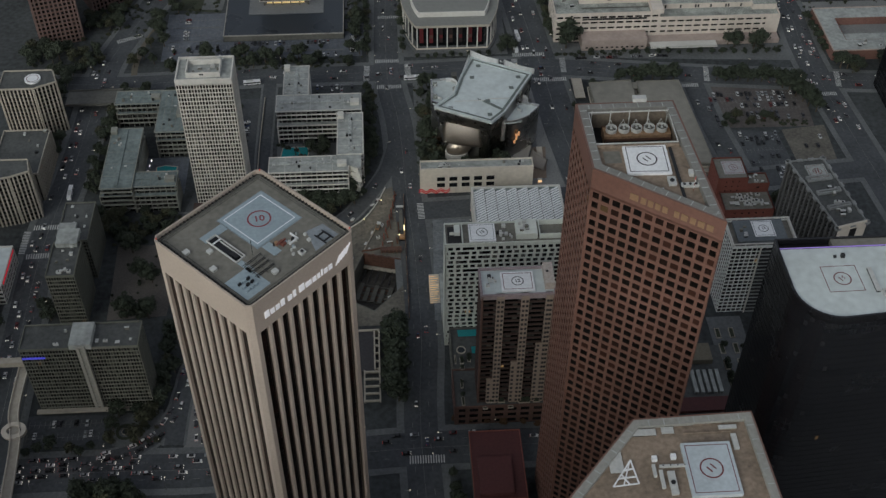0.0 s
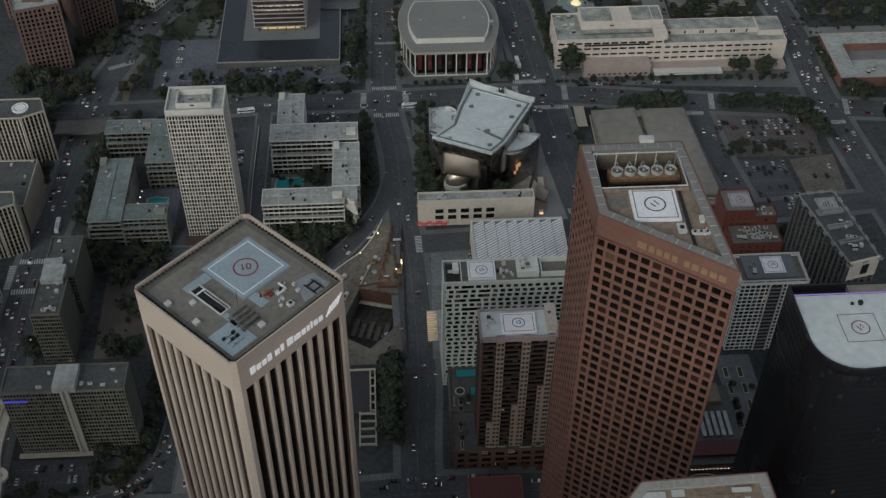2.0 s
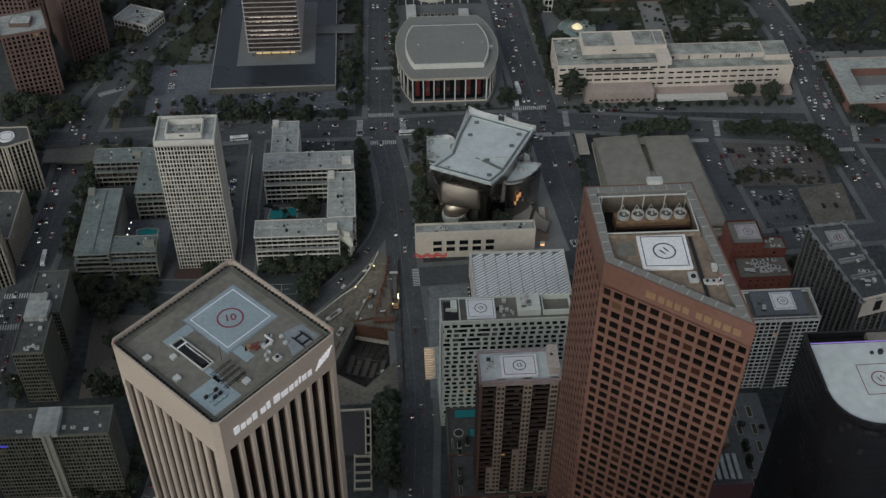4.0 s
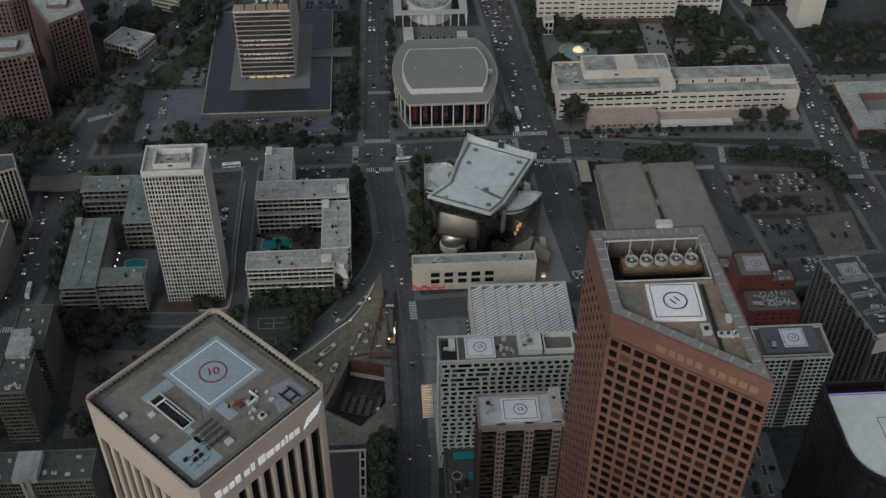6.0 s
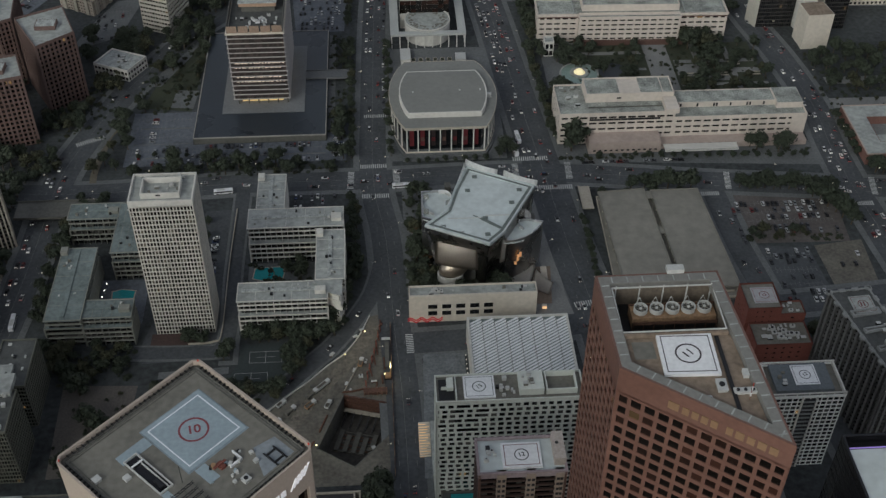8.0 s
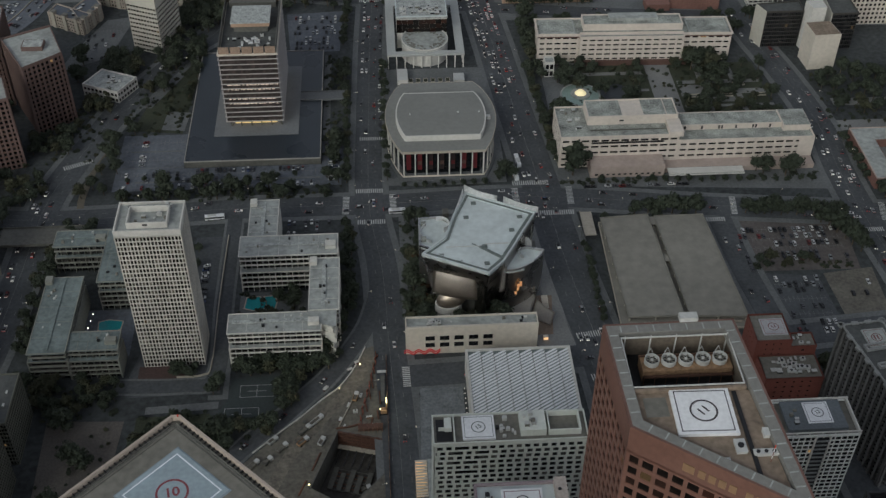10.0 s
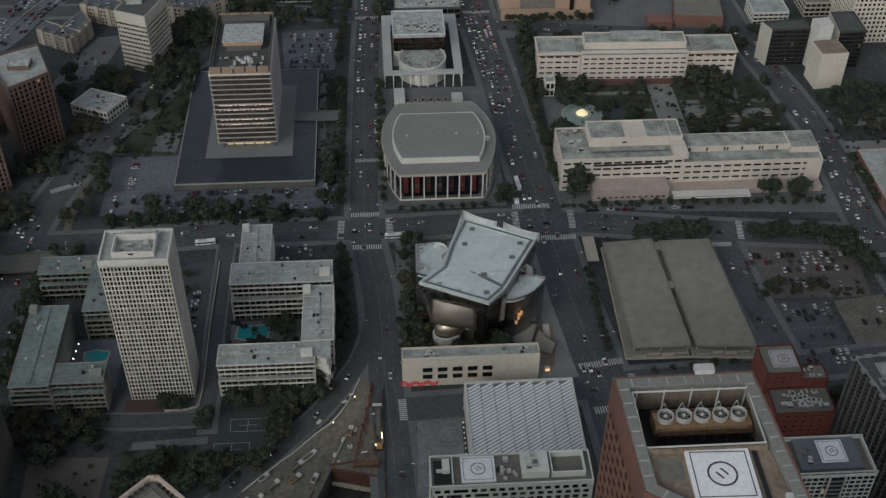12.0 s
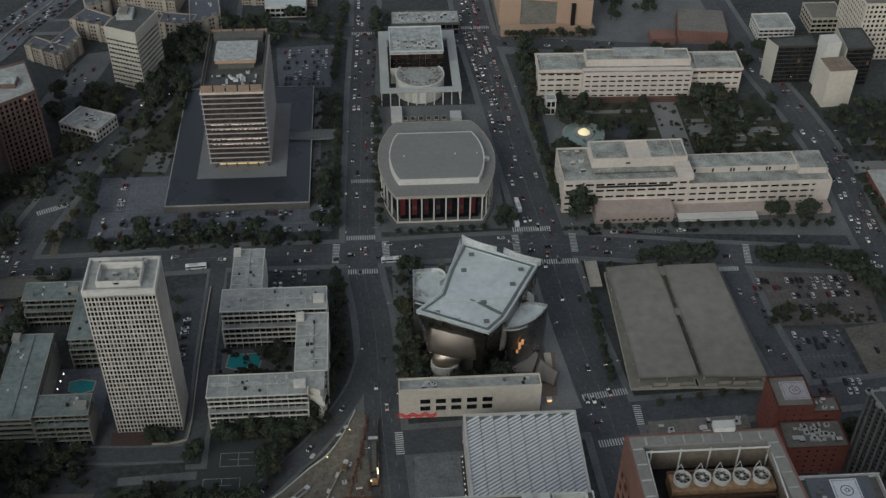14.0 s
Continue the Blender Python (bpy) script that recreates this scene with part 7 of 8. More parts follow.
clutter(129, 721, 146, 746, 23.9, 9, 16, 4.0)
hh = simple_block("public_hall", "long cream public hall with rows of dark windows", "public building", rect(132, 843, 276, 866), 22.5, 5, 6.0, 1.7, 3.0, 0.35, COURT, G_DARK, ROOF_STREAK)
hh.matrix_basis = pose(-25.3, 3.7, 0, 0, 0, -1.5)
facade(hh, rect(163, 838.5, 240, 845), 3, 22.5, 5, 6.0, 1.7, 2.6, 0.35, COURT, G_DARK)
part("front_roof", boxes((163, 838.8, 22.2, 240, 845, 22.9)), ROOF_STREAK, hh)
part("cornice", ring(rect(131.1, 842.2, 276.8, 866.8), 1.2, 22.4, 23.2), COURT, hh)
# shadow line of the frieze, drawn as brown strips
part("frieze_shadow", boxes((131.9, 842.5, 20.7, 162.6, 842.99, 21.3), (240.4, 842.5, 20.7, 276.1, 842.99, 21.3)), BROWN, hh, "frieze shadow drawn as a brown strip")
part("upper_block", boxes((166, 849, 22.5, 240, 864, 27.0)), COURT, hh)
part("upper_coping", ring(rect(166, 849, 240, 864), 0.7, 27.0, 27.8), COURT, hh)
part("upper_roof", boxes((166.8, 849.8, 26.8, 239.2, 863.2, 27.1)), ROOF_STREAK, hh)
part("upper_top", boxes((186, 855, 27.1, 222, 863, 29.4)), ROOF_PALE, hh)
for xa, xb in ((134, 160), (244, 274)):
    part("end_roof_rim", ring(rect(xa, 845, xb, 864), 0.8, 22.5, 23.6), ROOF_PALE, hh)
part("base_wall", boxes((160, 836.5, 0, 243, 840, 4)), BROWN, hh)

# utility headquarters over its pool
tagged(part("pool_deck", boxes((-119.4, 726, 0, -29.6, 860, 4.4)), DARK_CONC, None), "raised concrete pool deck", "deck", kind="structure")
tagged(part("reflecting_pool", prism(inset(rect(-119.4, 726, -29.6, 860), 0.55), 4.4, 4.85), POOL, None), "dark shallow reflecting pool", "pool", kind="structure")
tagged(part("pool_edge", ring(rect(-119.5, 725.9, -29.5, 860.1), 0.6, 4.4, 5.2), mat("worn_stone_coping", (0.33, 0.31, 0.285), 0.85, var=0.25), None), "pale stone pool edge", "coping", kind="structure")
TERRACE = mat("pale_terrace_paving", (0.17, 0.175, 0.18), 0.85, var=0.2, big=0.08)
tagged(part("island_terrace", boxes((-102, 753.5, 4.4, -45, 838, 5.3)), TERRACE, None), "pale paved terrace within the pool", "terrace", kind="structure")
tagged(part("pool_bridge", boxes((-45, 793.5, 4.5, -12, 804, 5.32), (-45, 793.5, 5.32, -12, 793.8, 6.1), (-45, 803.7, 5.32, -12, 804, 6.1)), mat("grey_bridge_deck", (0.125, 0.13, 0.135), 0.85, var=0.2), None), "flat concrete bridge over the pool", "bridge", kind="structure")
ut = thing("office_building", "dark office building with pale projecting floor slabs", "office building")
up_ = rect(-93.5, 763, -55, 832)
FL, TOPZ = 3.75, 62.7
part("core", prism(inset(up_, 0.6), 10, TOPZ - 0.4), DARK_METAL, ut)
part("glazing", glazing(inset(up_, 0.5), 10.5, TOPZ - 0.5, 14, 1.6), panes("brown_office_glass", (0.042, 0.034, 0.032), (0.085, 0.066, 0.06), 0.0, some=0.6, rough=0.3), ut, kind="stuff")
me = bpy.data.meshes.new("floor_slab")
bm = ring(inset(up_, -0.5), 1.0, 0, 0.27)
bm.to_mesh(me)
bm.free()
me.materials.append(mat("grey_slab_edge", (0.43, 0.4, 0.38), 0.8, var=0.12))
for f in range(14):
    share("floor_slab", me, ut, (0, 0, 10.2 + FL * f))
STRIP_L = glow("lit_ceiling_strip", (1.0, 0.82, 0.66), 0.48)
rnd = random.Random(8)
for f in (3, 4, 6, 7):
    x = -90.0
    while x < -58:
        w = rnd.uniform(0.8, 3.4)
        part("lit_ceiling", boxes((x, 763.3, 10.2 + FL * f + 2.7, min(x + w, -56), 763.48, 10.2 + FL * f + 2.95)), STRIP_L, ut, "lit office ceiling strip")
        x += w + rnd.uniform(0.3, 1.6)
for i in range(6):
    for y in (765, 829):
        part("lobby_column", boxes((-91 + i * 6.8, y, 5.3, -90.2 + i * 6.8, y + 0.8, 10.2)), DARK_CONC, ut)
part("lobby_wall", prism(inset(up_, 5), 5.3, 10.2), glow("lobby_glow", (1.0, 0.72, 0.32), 0.22), ut, "warmly lit lobby wall")
part("top_slab", prism(inset(up_, -0.5), TOPZ - 0.5, TOPZ + 0.5), CREAM, ut)
part("roof", prism(inset(up_, 1.5), TOPZ + 0.5, TOPZ + 1.0), HOTEL_ROOF, ut)
SCREEN = mat("tan_screen_panel", (0.3, 0.215, 0.16), 0.8)
RZ = TOPZ + 1.0
for x, w in [(-92.6 + i * 7.5, 6.6) for i in range(5)]:
    part("screen_panel", boxes((x, 763.4, RZ - 0.5, x + w, 763.8, RZ + 4.6)), SCREEN, ut)
    part("screen_panel", boxes((x, 831.2, RZ - 0.5, x + w, 831.6, RZ + 4.6)), SCREEN, ut)
for i in range(11):
    for x in (-93, -55.9):
        part("screen_panel", boxes((x, 763.6 + i * 6.2, RZ - 0.5, x + 0.4, 769.4 + i * 6.2, RZ + 4.6)), DARK_CONC, ut)
part("penthouse", boxes((-84.5, 790, RZ, -62, 810, RZ + 5.4)), DARK_CONC, ut)
part("penthouse_fascia", boxes((-86, 788.6, RZ + 4.6, -60.6, 811, RZ + 7.2)), mat("salmon_fascia", (0.4, 0.27, 0.19), 0.8), ut, "salmon tan fascia")
part("penthouse_roof", boxes((-86.4, 788.2, RZ + 7.2, -60.2, 811.4, RZ + 7.7)), ROOF_STAIN, ut, "stained white penthouse roof")
part("rear_screen", boxes((-90, 822, RZ, -58, 830, RZ + 4.0)), DARK_CONC, ut)
clutter(-90, 765, -58, 787, RZ, 16, 17, 2.6)
for i in range(7):
    roof_unit("roof_duct", -78 + i * 1.8, 774 + (i * 5) % 7, RZ, 1.2, 3.2, 1.6, PAD_WHITE, "bulky white roof duct elbow", i * 31)

# east edge
g2 = thing("parking_garage", "open concrete parking garage with split roof deck", "parking garage")
for dk in ([(146.7, 563.8), (178.6, 563.4), (174.8, 653.2), (144.5, 651.1)], [(181.4, 563.3), (214.7, 560.5), (209.1, 651.4), (178.3, 651.1)]):
    part("deck", prism(dk, 7.2, 7.8), DECK, g2, "flat grey garage deck")
    part("deck_wall", ring(dk, 0.3, 7.8, 8.5), DECK, g2)
    low = [(dk[0][0] - 4.5, dk[0][1] - 4.6), (dk[1][0] + 0.4, dk[1][1] - 4.6), dk[2], (dk[3][0] - 0.6, dk[3][1])]
    part("lower_deck", prism(low, 3.6, 4.1), DECK, g2)
    part("lower_wall", ring(inset(low, -0.1), 0.4, 3.2, 4.7), CONCRETE, g2)
    for i in range(4):
        part("ramp_rail", boxes((dk[0][0] + i * 7.6, dk[0][1] - 4.4 + 0.9 * (i % 2), 4.7, dk[0][0] + 6.6 + i * 7.6, dk[0][1] - 4.1 + 0.9 * (i % 2), 6.2 + 0.5 * (i % 3))), CONCRETE, g2)
    colm_ = box_mesh("column", CONCRETE, (-0.4, -0.4, 0, 0.4, 0.4, 7.2))
    for i in range(8):
        for j in range(3):
            q = Vector(dk[0]).lerp(Vector(dk[3]), (i + 0.1) / 7.4).lerp(Vector(dk[1]).lerp(Vector(dk[2]), (i + 0.1) / 7.4), 0.03 + 0.47 * j)
            share("column", colm_, g2, (q.x, q.y, 0))
part("link_ramp", boxes((175, 610, 6.9, 181, 616, 7.6), (174, 644, 6.9, 179, 651, 7.6)), DECK, g2)
part("north_ramp", boxes((134, 640, 3.4, 141, 662, 4.2), (133.6, 640, 4.2, 134, 662, 5.2)), CONCRETE, g2)
clutter(150, 528, 200, 541, 0.6, 12, 30, 4.0)
ORANGE = mat("apricot_concrete", (0.4, 0.275, 0.2), 0.85, var=0.12)
cat = thing("cathedral", "apricot concrete cathedral block with louvred wall", "church")
part("wall", prism([(112, 948), (150, 940), (182, 934), (186, 985), (112, 995)], 0, 27), ORANGE, cat)
part("louvre_wall", boxes((128, 939, 4, 158, 944, 24)), ROOF_GREY, cat)
part("slit", boxes((166, 934.5, 6, 169, 937, 24)), DARK_METAL, cat)
part("low_front", boxes((112, 930, 0, 184, 938, 6)), ORANGE, cat)
rb = thing("red_building", "low terracotta building with grey roof", "building")
part("wall", prism([(245, 916), (283, 911), (287, 945), (252, 950)], 0, 10), mat("terracotta_wall", (0.21, 0.108, 0.088), 0.85), rb)
part("roof", prism(inset([(245, 916), (283, 911), (287, 945), (252, 950)], 0.8), 10, 10.4), ROOF_GREY, rb)
rb2 = thing("red_building", "small terracotta side hall", "building")
part("wall", prism(rect(225, 912, 244, 925), 0, 6), bpy.data.materials["terracotta_wall"], rb2)
rb3 = thing("court_hall", "low red-walled hall with open pale court", "building")
part("wall", ring(rect(330, 680, 412, 736), 14, 0, 8), bpy.data.materials["terracotta_wall"], rb3)
part("roof", ring(rect(330.8, 680.8, 411.2, 735.2), 12.6, 8, 8.3), ROOF_PALE, rb3)
part("coping", ring(rect(330, 680, 412, 736), 0.7, 8, 8.8), COURT_PINK, rb3)
part("court_floor", boxes((344, 694, 0, 398, 722, 2.0)), PALE_WALK, rb3, "pale raised court floor")
part("court_roof", boxes((344.2, 694, 2, 398, 704, 6.4)), ROOF_PALE, rb3)
clutter(346, 682, 408, 692, 8.3, 10, 41, 3.0)
OFFICE_DARK = mat("dark_brown_grid", (0.05, 0.046, 0.04), 0.6, var=0.2)
for poly in ([(301.6, 855), (330, 855), (330.6, 870), (297, 867)], [(349.9, 849.5), (370, 850), (370, 878), (352, 878)]):
    th = simple_block("office_block", "dark curtain-walled office block with a pale side wall", "office building", poly, 30, 9, 1.5, 0.22, 0.5, 0.25, OFFICE_DARK, G_BLACK, HOTEL_ROOF, OFFICE_DARK)
    a, b = Vector(poly[3]), Vector(poly[0])
    u = (b - a).normalized()
    n = Vector((u.y, -u.x)) * 0.5
    part("side_wall", prism([tuple(a + n), tuple(b + n), tuple(b - n * 0.4), tuple(a - n * 0.4)], 0, 30.8), OFFICE_STONE, th, "pale blank side wall")
wb = thing("blank_block", "blank white windowless block", "building")
part("wall", prism([(328.5, 822), (348.5, 823.2), (345.6, 842.1), (326.9, 840.7)], 0, 29), CREAM, wb)
part("roof", prism(inset([(328.5, 822), (348.5, 823.2), (345.6, 842.1), (326.9, 840.7)], 0.6), 29, 29.3), ROOF_TAN, wb)
wf = thing("blank_tower", "blank white service tower", "building")
part("wall", prism([(332.6, 846), (343, 846.2), (342.7, 858.1), (330.4, 857.1)], 0, 38), WHITE_CONC, wf)
simple_block("office_tower", "pale stone office building with many windows", "office building", rect(372, 884, 430, 930), 46, 12, 3.4, 1.5, 1.6, 0.4, CREAM, G_DARK, ROOF_GREY)
simple_block("white_building", "small white modern building", "building", rect(308, 915, 336, 938), 10, 3, 4, 0.6, 1.5, 0.4, WHITE_CONC, G_DARK, ROOF_PALE)
simple_block("white_building", "small pale office building", "building", rect(352, 925, 378, 950), 12, 3, 4, 0.6, 1.5, 0.4, CONCRETE, G_DARK, ROOF_GREY)
simple_block("dark_tower", "dark blue-black glass tower", "skyscraper", rect(352, 600, 395, 650), 70, 20, 3, 0.3, 0.8, 0.2, BLACK_CLAD, G_DARK, ROOF_GREY)
ft = thing("fountain", "round lit fountain with tiered pale basins", "fountain", (155, 797, 0.1))
part("basin", cyl(bmesh.new(), 0, 0, 0, 0.8, 14.5, 40), ROOF_PALE, ft)
part("water", cyl(bmesh.new(), 0, 0, 0.8, 0.9, 13.2, 40), mat("fountain_water", (0.25, 0.33, 0.3), 0.1), ft)
part("upper_basin", cyl(bmesh.new(), 0, 0, 0.9, 2.0, 7.0, 32), ROOF_PALE, ft)
part("jet", cyl(bmesh.new(), 0, 0, 2.0, 4.2, 4.2, 20, 2.0), glow("lit_fountain_water", (1.0, 0.85, 0.5), 0.25), ft, "glowing fountain water")
part("wet_court", cyl(bmesh.new(), 26, 2, 0, 0.25, 11, 32), POOL, ft)
kiosk = simple_block("park_kiosk", "small white park kiosk", "kiosk", rect(132, 822, 139, 830), 12, 2, 4, 0.8, 1.8, 0.3, WHITE_CONC, G_DARK, ROOF_PALE)
for i in range(5):
    tr = thing("park_terrace", "stepped pale park wall", "garden wall", (232 + i * 12, 790 + (i % 2) * 14, 0.08))
    part("wall", boxes((0, 0, 0, 9, 0.6, 0.9), (0, 3, 0, 9, 3.6, 0.9)), CONCRETE, tr)
def bay_strokes(x0, y0, x1, y1, rows, step=2.7, depth=4.6):
    """Painted strokes between the parking bays, row by row."""
    th = thing("bay_marking", "worn white parking bay lines", "road marking", (0, 0, 0.125), kind="structure")
    bm = bmesh.new()
    for j in range(rows):
        y = y0 + (y1 - y0) * (j + 0.5) / rows
        n = int((x1 - x0) / step)
        for i in range(n + 1):
            x = x0 + i * step
            box(bm, x - 0.07, y - depth / 2, 0, x + 0.07, y + depth / 2, 0.01)
        box(bm, x0, y - 0.07, 0, x0 + n * step, y + 0.07, 0.011)
    part("strokes", bm, WORN_PAINT, th, kind="stuff")


for b in ((-160, 703, -30, 709, 1), (-160, 714, -30, 724, 1), (-160, 730, -122, 760, 3), (-27, 726, -17, 756, 4), (-52, 866, -22, 920, 4), (232, 622, 294, 648, 3), (240, 550, 268, 600, 4), (-214, 862, -186, 910, 4), (-196, 364, -158, 381, 2)):
    bay_strokes(*b)
for x, y, w, d in ((-140, 727, 40, 0.5), (-90, 711.6, 120, 1.6), (-140, 745, 34, 1.4)):
    isl = thing("kerb_island", "low pale kerbed parking island", "kerb", (x, y, 0.1), kind="structure")
    part("kerb", boxes((-w / 2, -d / 2, 0, w / 2, d / 2, 0.18)), PAVING, isl)
# ---------- vegetation ----------


def tree_kind(seed, h, r, tall=1.0, material=None):
    """Tapered trunk with limbs and a broken crown of leaf clumps."""
    rnd = random.Random(seed)
    th = thing("tree", "dark broad-leaved street tree", "tree", (0, 0, -500))
    bm = bmesh.new()
    cyl(bm, 0, 0, 0, h * 0.55, 0.035 * h, 7, 0.018 * h)
    lobes = []
    for k in range(6):
        a, d = k / 6 * 6.28 + rnd.uniform(-0.4, 0.4), rnd.uniform(0.35, 0.62) * r
        z = h * rnd.uniform(0.5, 0.78)
        lobes.append((d * math.cos(a), d * math.sin(a), z, rnd.uniform(0.42, 0.6) * r))
        beam(bm, (0, 0, h * 0.35), (d * math.cos(a), d * math.sin(a), z), 0.02 * h)
    lobes.append((rnd.uniform(-0.2, 0.2) * r, rnd.uniform(-0.2, 0.2) * r, h * 0.82, 0.55 * r))
    part("trunk", bm, BARK, th)
    bm = bmesh.new()
    for x, y, z, q in lobes:
        v = []
        for i in range(5):
            for j in range(8):
                b, a = math.pi * (i / 4 - 0.5), j / 8 * 6.28
                k = q * 0.72 * rnd.uniform(0.8, 1.12)
                v.append(bm.verts.new((x + k * math.cos(b) * math.cos(a), y + k * math.cos(b) * math.sin(a), z + k * math.sin(b) * 0.8 * tall)))
        for i in range(4):
            for j in range(8):
                bm.faces.new((v[i * 8 + j], v[i * 8 + (j + 1) % 8], v[(i + 1) * 8 + (j + 1) % 8], v[(i + 1) * 8 + j]))
        for _ in range(70):
            w = Vector((rnd.gauss(0, 1), rnd.gauss(0, 1), rnd.gauss(0.25, 1))).normalized()
            c = Vector((x, y, z)) + Vector((w.x, w.y, w.z * 0.8 * tall)) * q * rnd.uniform(0.72, 1.12)
            n = (w + Vector((rnd.gauss(0, 0.6), rnd.gauss(0, 0.6), rnd.gauss(0, 0.6)))).normalized()
            s = n.orthogonal().normalized() * rnd.uniform(0.3, 0.75)
            t = n.cross(s) * rnd.uniform(0.6, 1.1)
            bm.faces.new([bm.verts.new(c + d) for d in (s, t, -s * 0.9, -t)])
    part("crown", bm, material or LEAF, th)
    return th


LEAF_OLIVE = mat("olive_leaves", (0.05, 0.052, 0.028), 0.75, var=0.5, big=0.1, fine=1.0, bump=0, rnd=0.5, island=0.6)
LEAF_RUST = mat("autumn_leaves", (0.09, 0.047, 0.022), 0.75, var=0.5, big=0.1, fine=1.0, bump=0, rnd=0.3, island=0.6)
KINDS = [tree_kind(1, 9, 4.2), tree_kind(2, 11, 5.2), tree_kind(3, 8, 3.8), tree_kind(4, 12, 4.6, 1.5), tree_kind(5, 10, 4.4, 1.0, LEAF_OLIVE), tree_kind(6, 7, 3.4, 1.0, LEAF_RUST)]


def shrub_kind(seed, material):
    """Low loose bush: short stems under a shell of leaf clumps."""
    rnd = random.Random(seed)
    th = thing("shrub", "low dark bush", "shrub", (0, 0, -500))
    bm = bmesh.new()
    for k in range(3):
        a = k / 3 * 6.28 + rnd.uniform(-0.4, 0.4)
        beam(bm, (0, 0, 0), (0.5 * math.cos(a), 0.5 * math.sin(a), 0.9), 0.08)
    part("stem", bm, BARK, th)
    bm = bmesh.new()
    for _ in range(64):
        w = Vector((rnd.gauss(0, 1), rnd.gauss(0, 1), abs(rnd.gauss(0.2, 0.8)))).normalized()
        c = Vector((w.x * 1.25, w.y * 1.25, 0.25 + w.z * 1.2)) * rnd.uniform(0.65, 1.1)
        n = (w + Vector((rnd.gauss(0, 0.5), rnd.gauss(0, 0.5), rnd.gauss(0, 0.5)))).normalized()
        u = n.orthogonal().normalized() * rnd.uniform(0.25, 0.5)
        t = n.cross(u) * rnd.uniform(0.7, 1.1)
        bm.faces.new([bm.verts.new(c + d) for d in (u, t, -u * 0.9, -t)])
    part("leaf_clump", bm, material, th)
    return th


KINDS += [shrub_kind(21, LEAF), shrub_kind(22, LEAF_OLIVE)]
rnd_t = random.Random(77)
TREES = []


def plant(x, y, k=None, s=1.0, z=0.1):
    k = k if k is not None else rnd_t.choice((0, 0, 1, 1, 2, 3, 4))
    s *= rnd_t.uniform(0.95, 1.4)
    TREES.append((x, y, z - 0.1, k, rnd_t.uniform(0, 360), s, s * rnd_t.uniform(0.9, 1.12)))


def grove(poly_rect, n, s=1.0, kinds=None):
    x0, y0, x1, y1 = poly_rect
    done, tries = [], 0
    while len(done) < n and tries < n * 30:
        tries += 1
        x, y = rnd_t.uniform(x0, x1), rnd_t.uniform(y0, y1)
        if all((x - a) ** 2 + (y - b) ** 2 > (4.6 * s) ** 2 for a, b in done):
            done.append((x, y))
            plant(x, y, rnd_t.choice(kinds) if kinds else None, s)


def row(a, b, n, s=1.0, k=None, jit=0.8):
    for i in range(n):
        t = (i + 0.5) / n
        plant(a[0] + (b[0] - a[0]) * t + rnd_t.uniform(-jit, jit), a[1] + (b[1] - a[1]) * t + rnd_t.uniform(-jit, jit), k, s)


row((1, 380), (2, 437), 9, 1.15, 1)
row((-4, 384), (-3, 437), 8, 1.0, 0)
row((-2.5, 418), (5, 436), 3, 1.0)
grove((-73, 538.5, -22, 544.5), 15, 0.8)
grove((-46, 527, -36, 545), 10, 0.9)
grove((-49, 512, -41, 530), 8, 0.9)
grove((-32, 541, -22, 556), 6, 0.85)
grove((-92, 486, -70, 500), 9, 0.9)
grove((-78, 496, -50, 502), 9, 0.85)
grove((-120, 492, -86, 512), 8, 0.7)
grove((-118, 455, -92, 488), 14, 1.0)
grove((-14.5, 585, -8, 662), 18, 0.75)
grove((-25, 546, -13, 574), 9, 0.8)
grove((22, 562, 38, 580), 7, 0.9)
grove((22, 570, 38, 664), 30, 0.85, (0, 1, 2, 3, 4))
for x, y in ((29, 606), (33, 599), (28, 625), (31, 589), (26, 574)):
    plant(x, y, 5, 0.9)
grove((50, 561, 78, 570), 7, 1.15)
for x, y in ((33, 572), (66, 572), (72, 577)):
    plant(x, y, 1, 0.9)
grove((-160, 690, -22, 701), 17, 0.9, (0, 1, 3, 2))
grove((-26, 692, -17, 752), 5, 0.85)
grove((-24, 705, -16, 860), 11, 0.65)
row((-12, 700), (-13, 850), 16, 0.7)
row((14, 700), (14, 850), 14, 0.6)
row((-16, 870), (-8, 985), 12, 0.75)
grove((-126, 780, -120.5, 860), 8, 0.7)
grove((-165, 775, -126, 858), 7, 0.85)
grove((-150, 845, -118, 905), 20, 0.9)
grove((-190, 838, -165, 866), 16, 0.95)
grove((-212, 826, -204, 868), 7, 0.9)
grove((-195, 790, -178, 806), 9, 0.8, (4, 0))
grove((-140, 905, -105, 932), 20, 1.0)
grove((-262, 700, -222, 724), 12, 0.9)
grove((-220, 690, -206, 715), 6, 0.8)
grove((-225, 742, -205, 768), 14, 0.7, (4, 0, 2))
grove((-240, 655, -222, 690), 10, 0.8)
grove((-188, 655, -165, 668), 6, 0.8)
grove((-195, 560, -184, 640), 18, 0.85)
grove((-226, 600, -218, 618), 4, 0.9)
grove((-236, 440, -226, 462), 5, 0.9)
grove((-200, 520, -182, 538), 9, 0.85)
grove((-180, 512, -135, 538), 24, 0.75, (0, 2, 4))
grove((-175, 645, -125, 668), 12, 0.8)
grove((-150, 627, -133, 640), 4, 0.7)
for x, y, s in ((-158, 505, 1.1), (-150, 483, 1.0), (-143, 479, 0.9), (-142, 451, 1.1), (-155, 452, 1.1), (-148, 450, 0.9), (-202, 460, 1.0), (-198, 452, 0.9)):
    plant(x, y, 1, s)
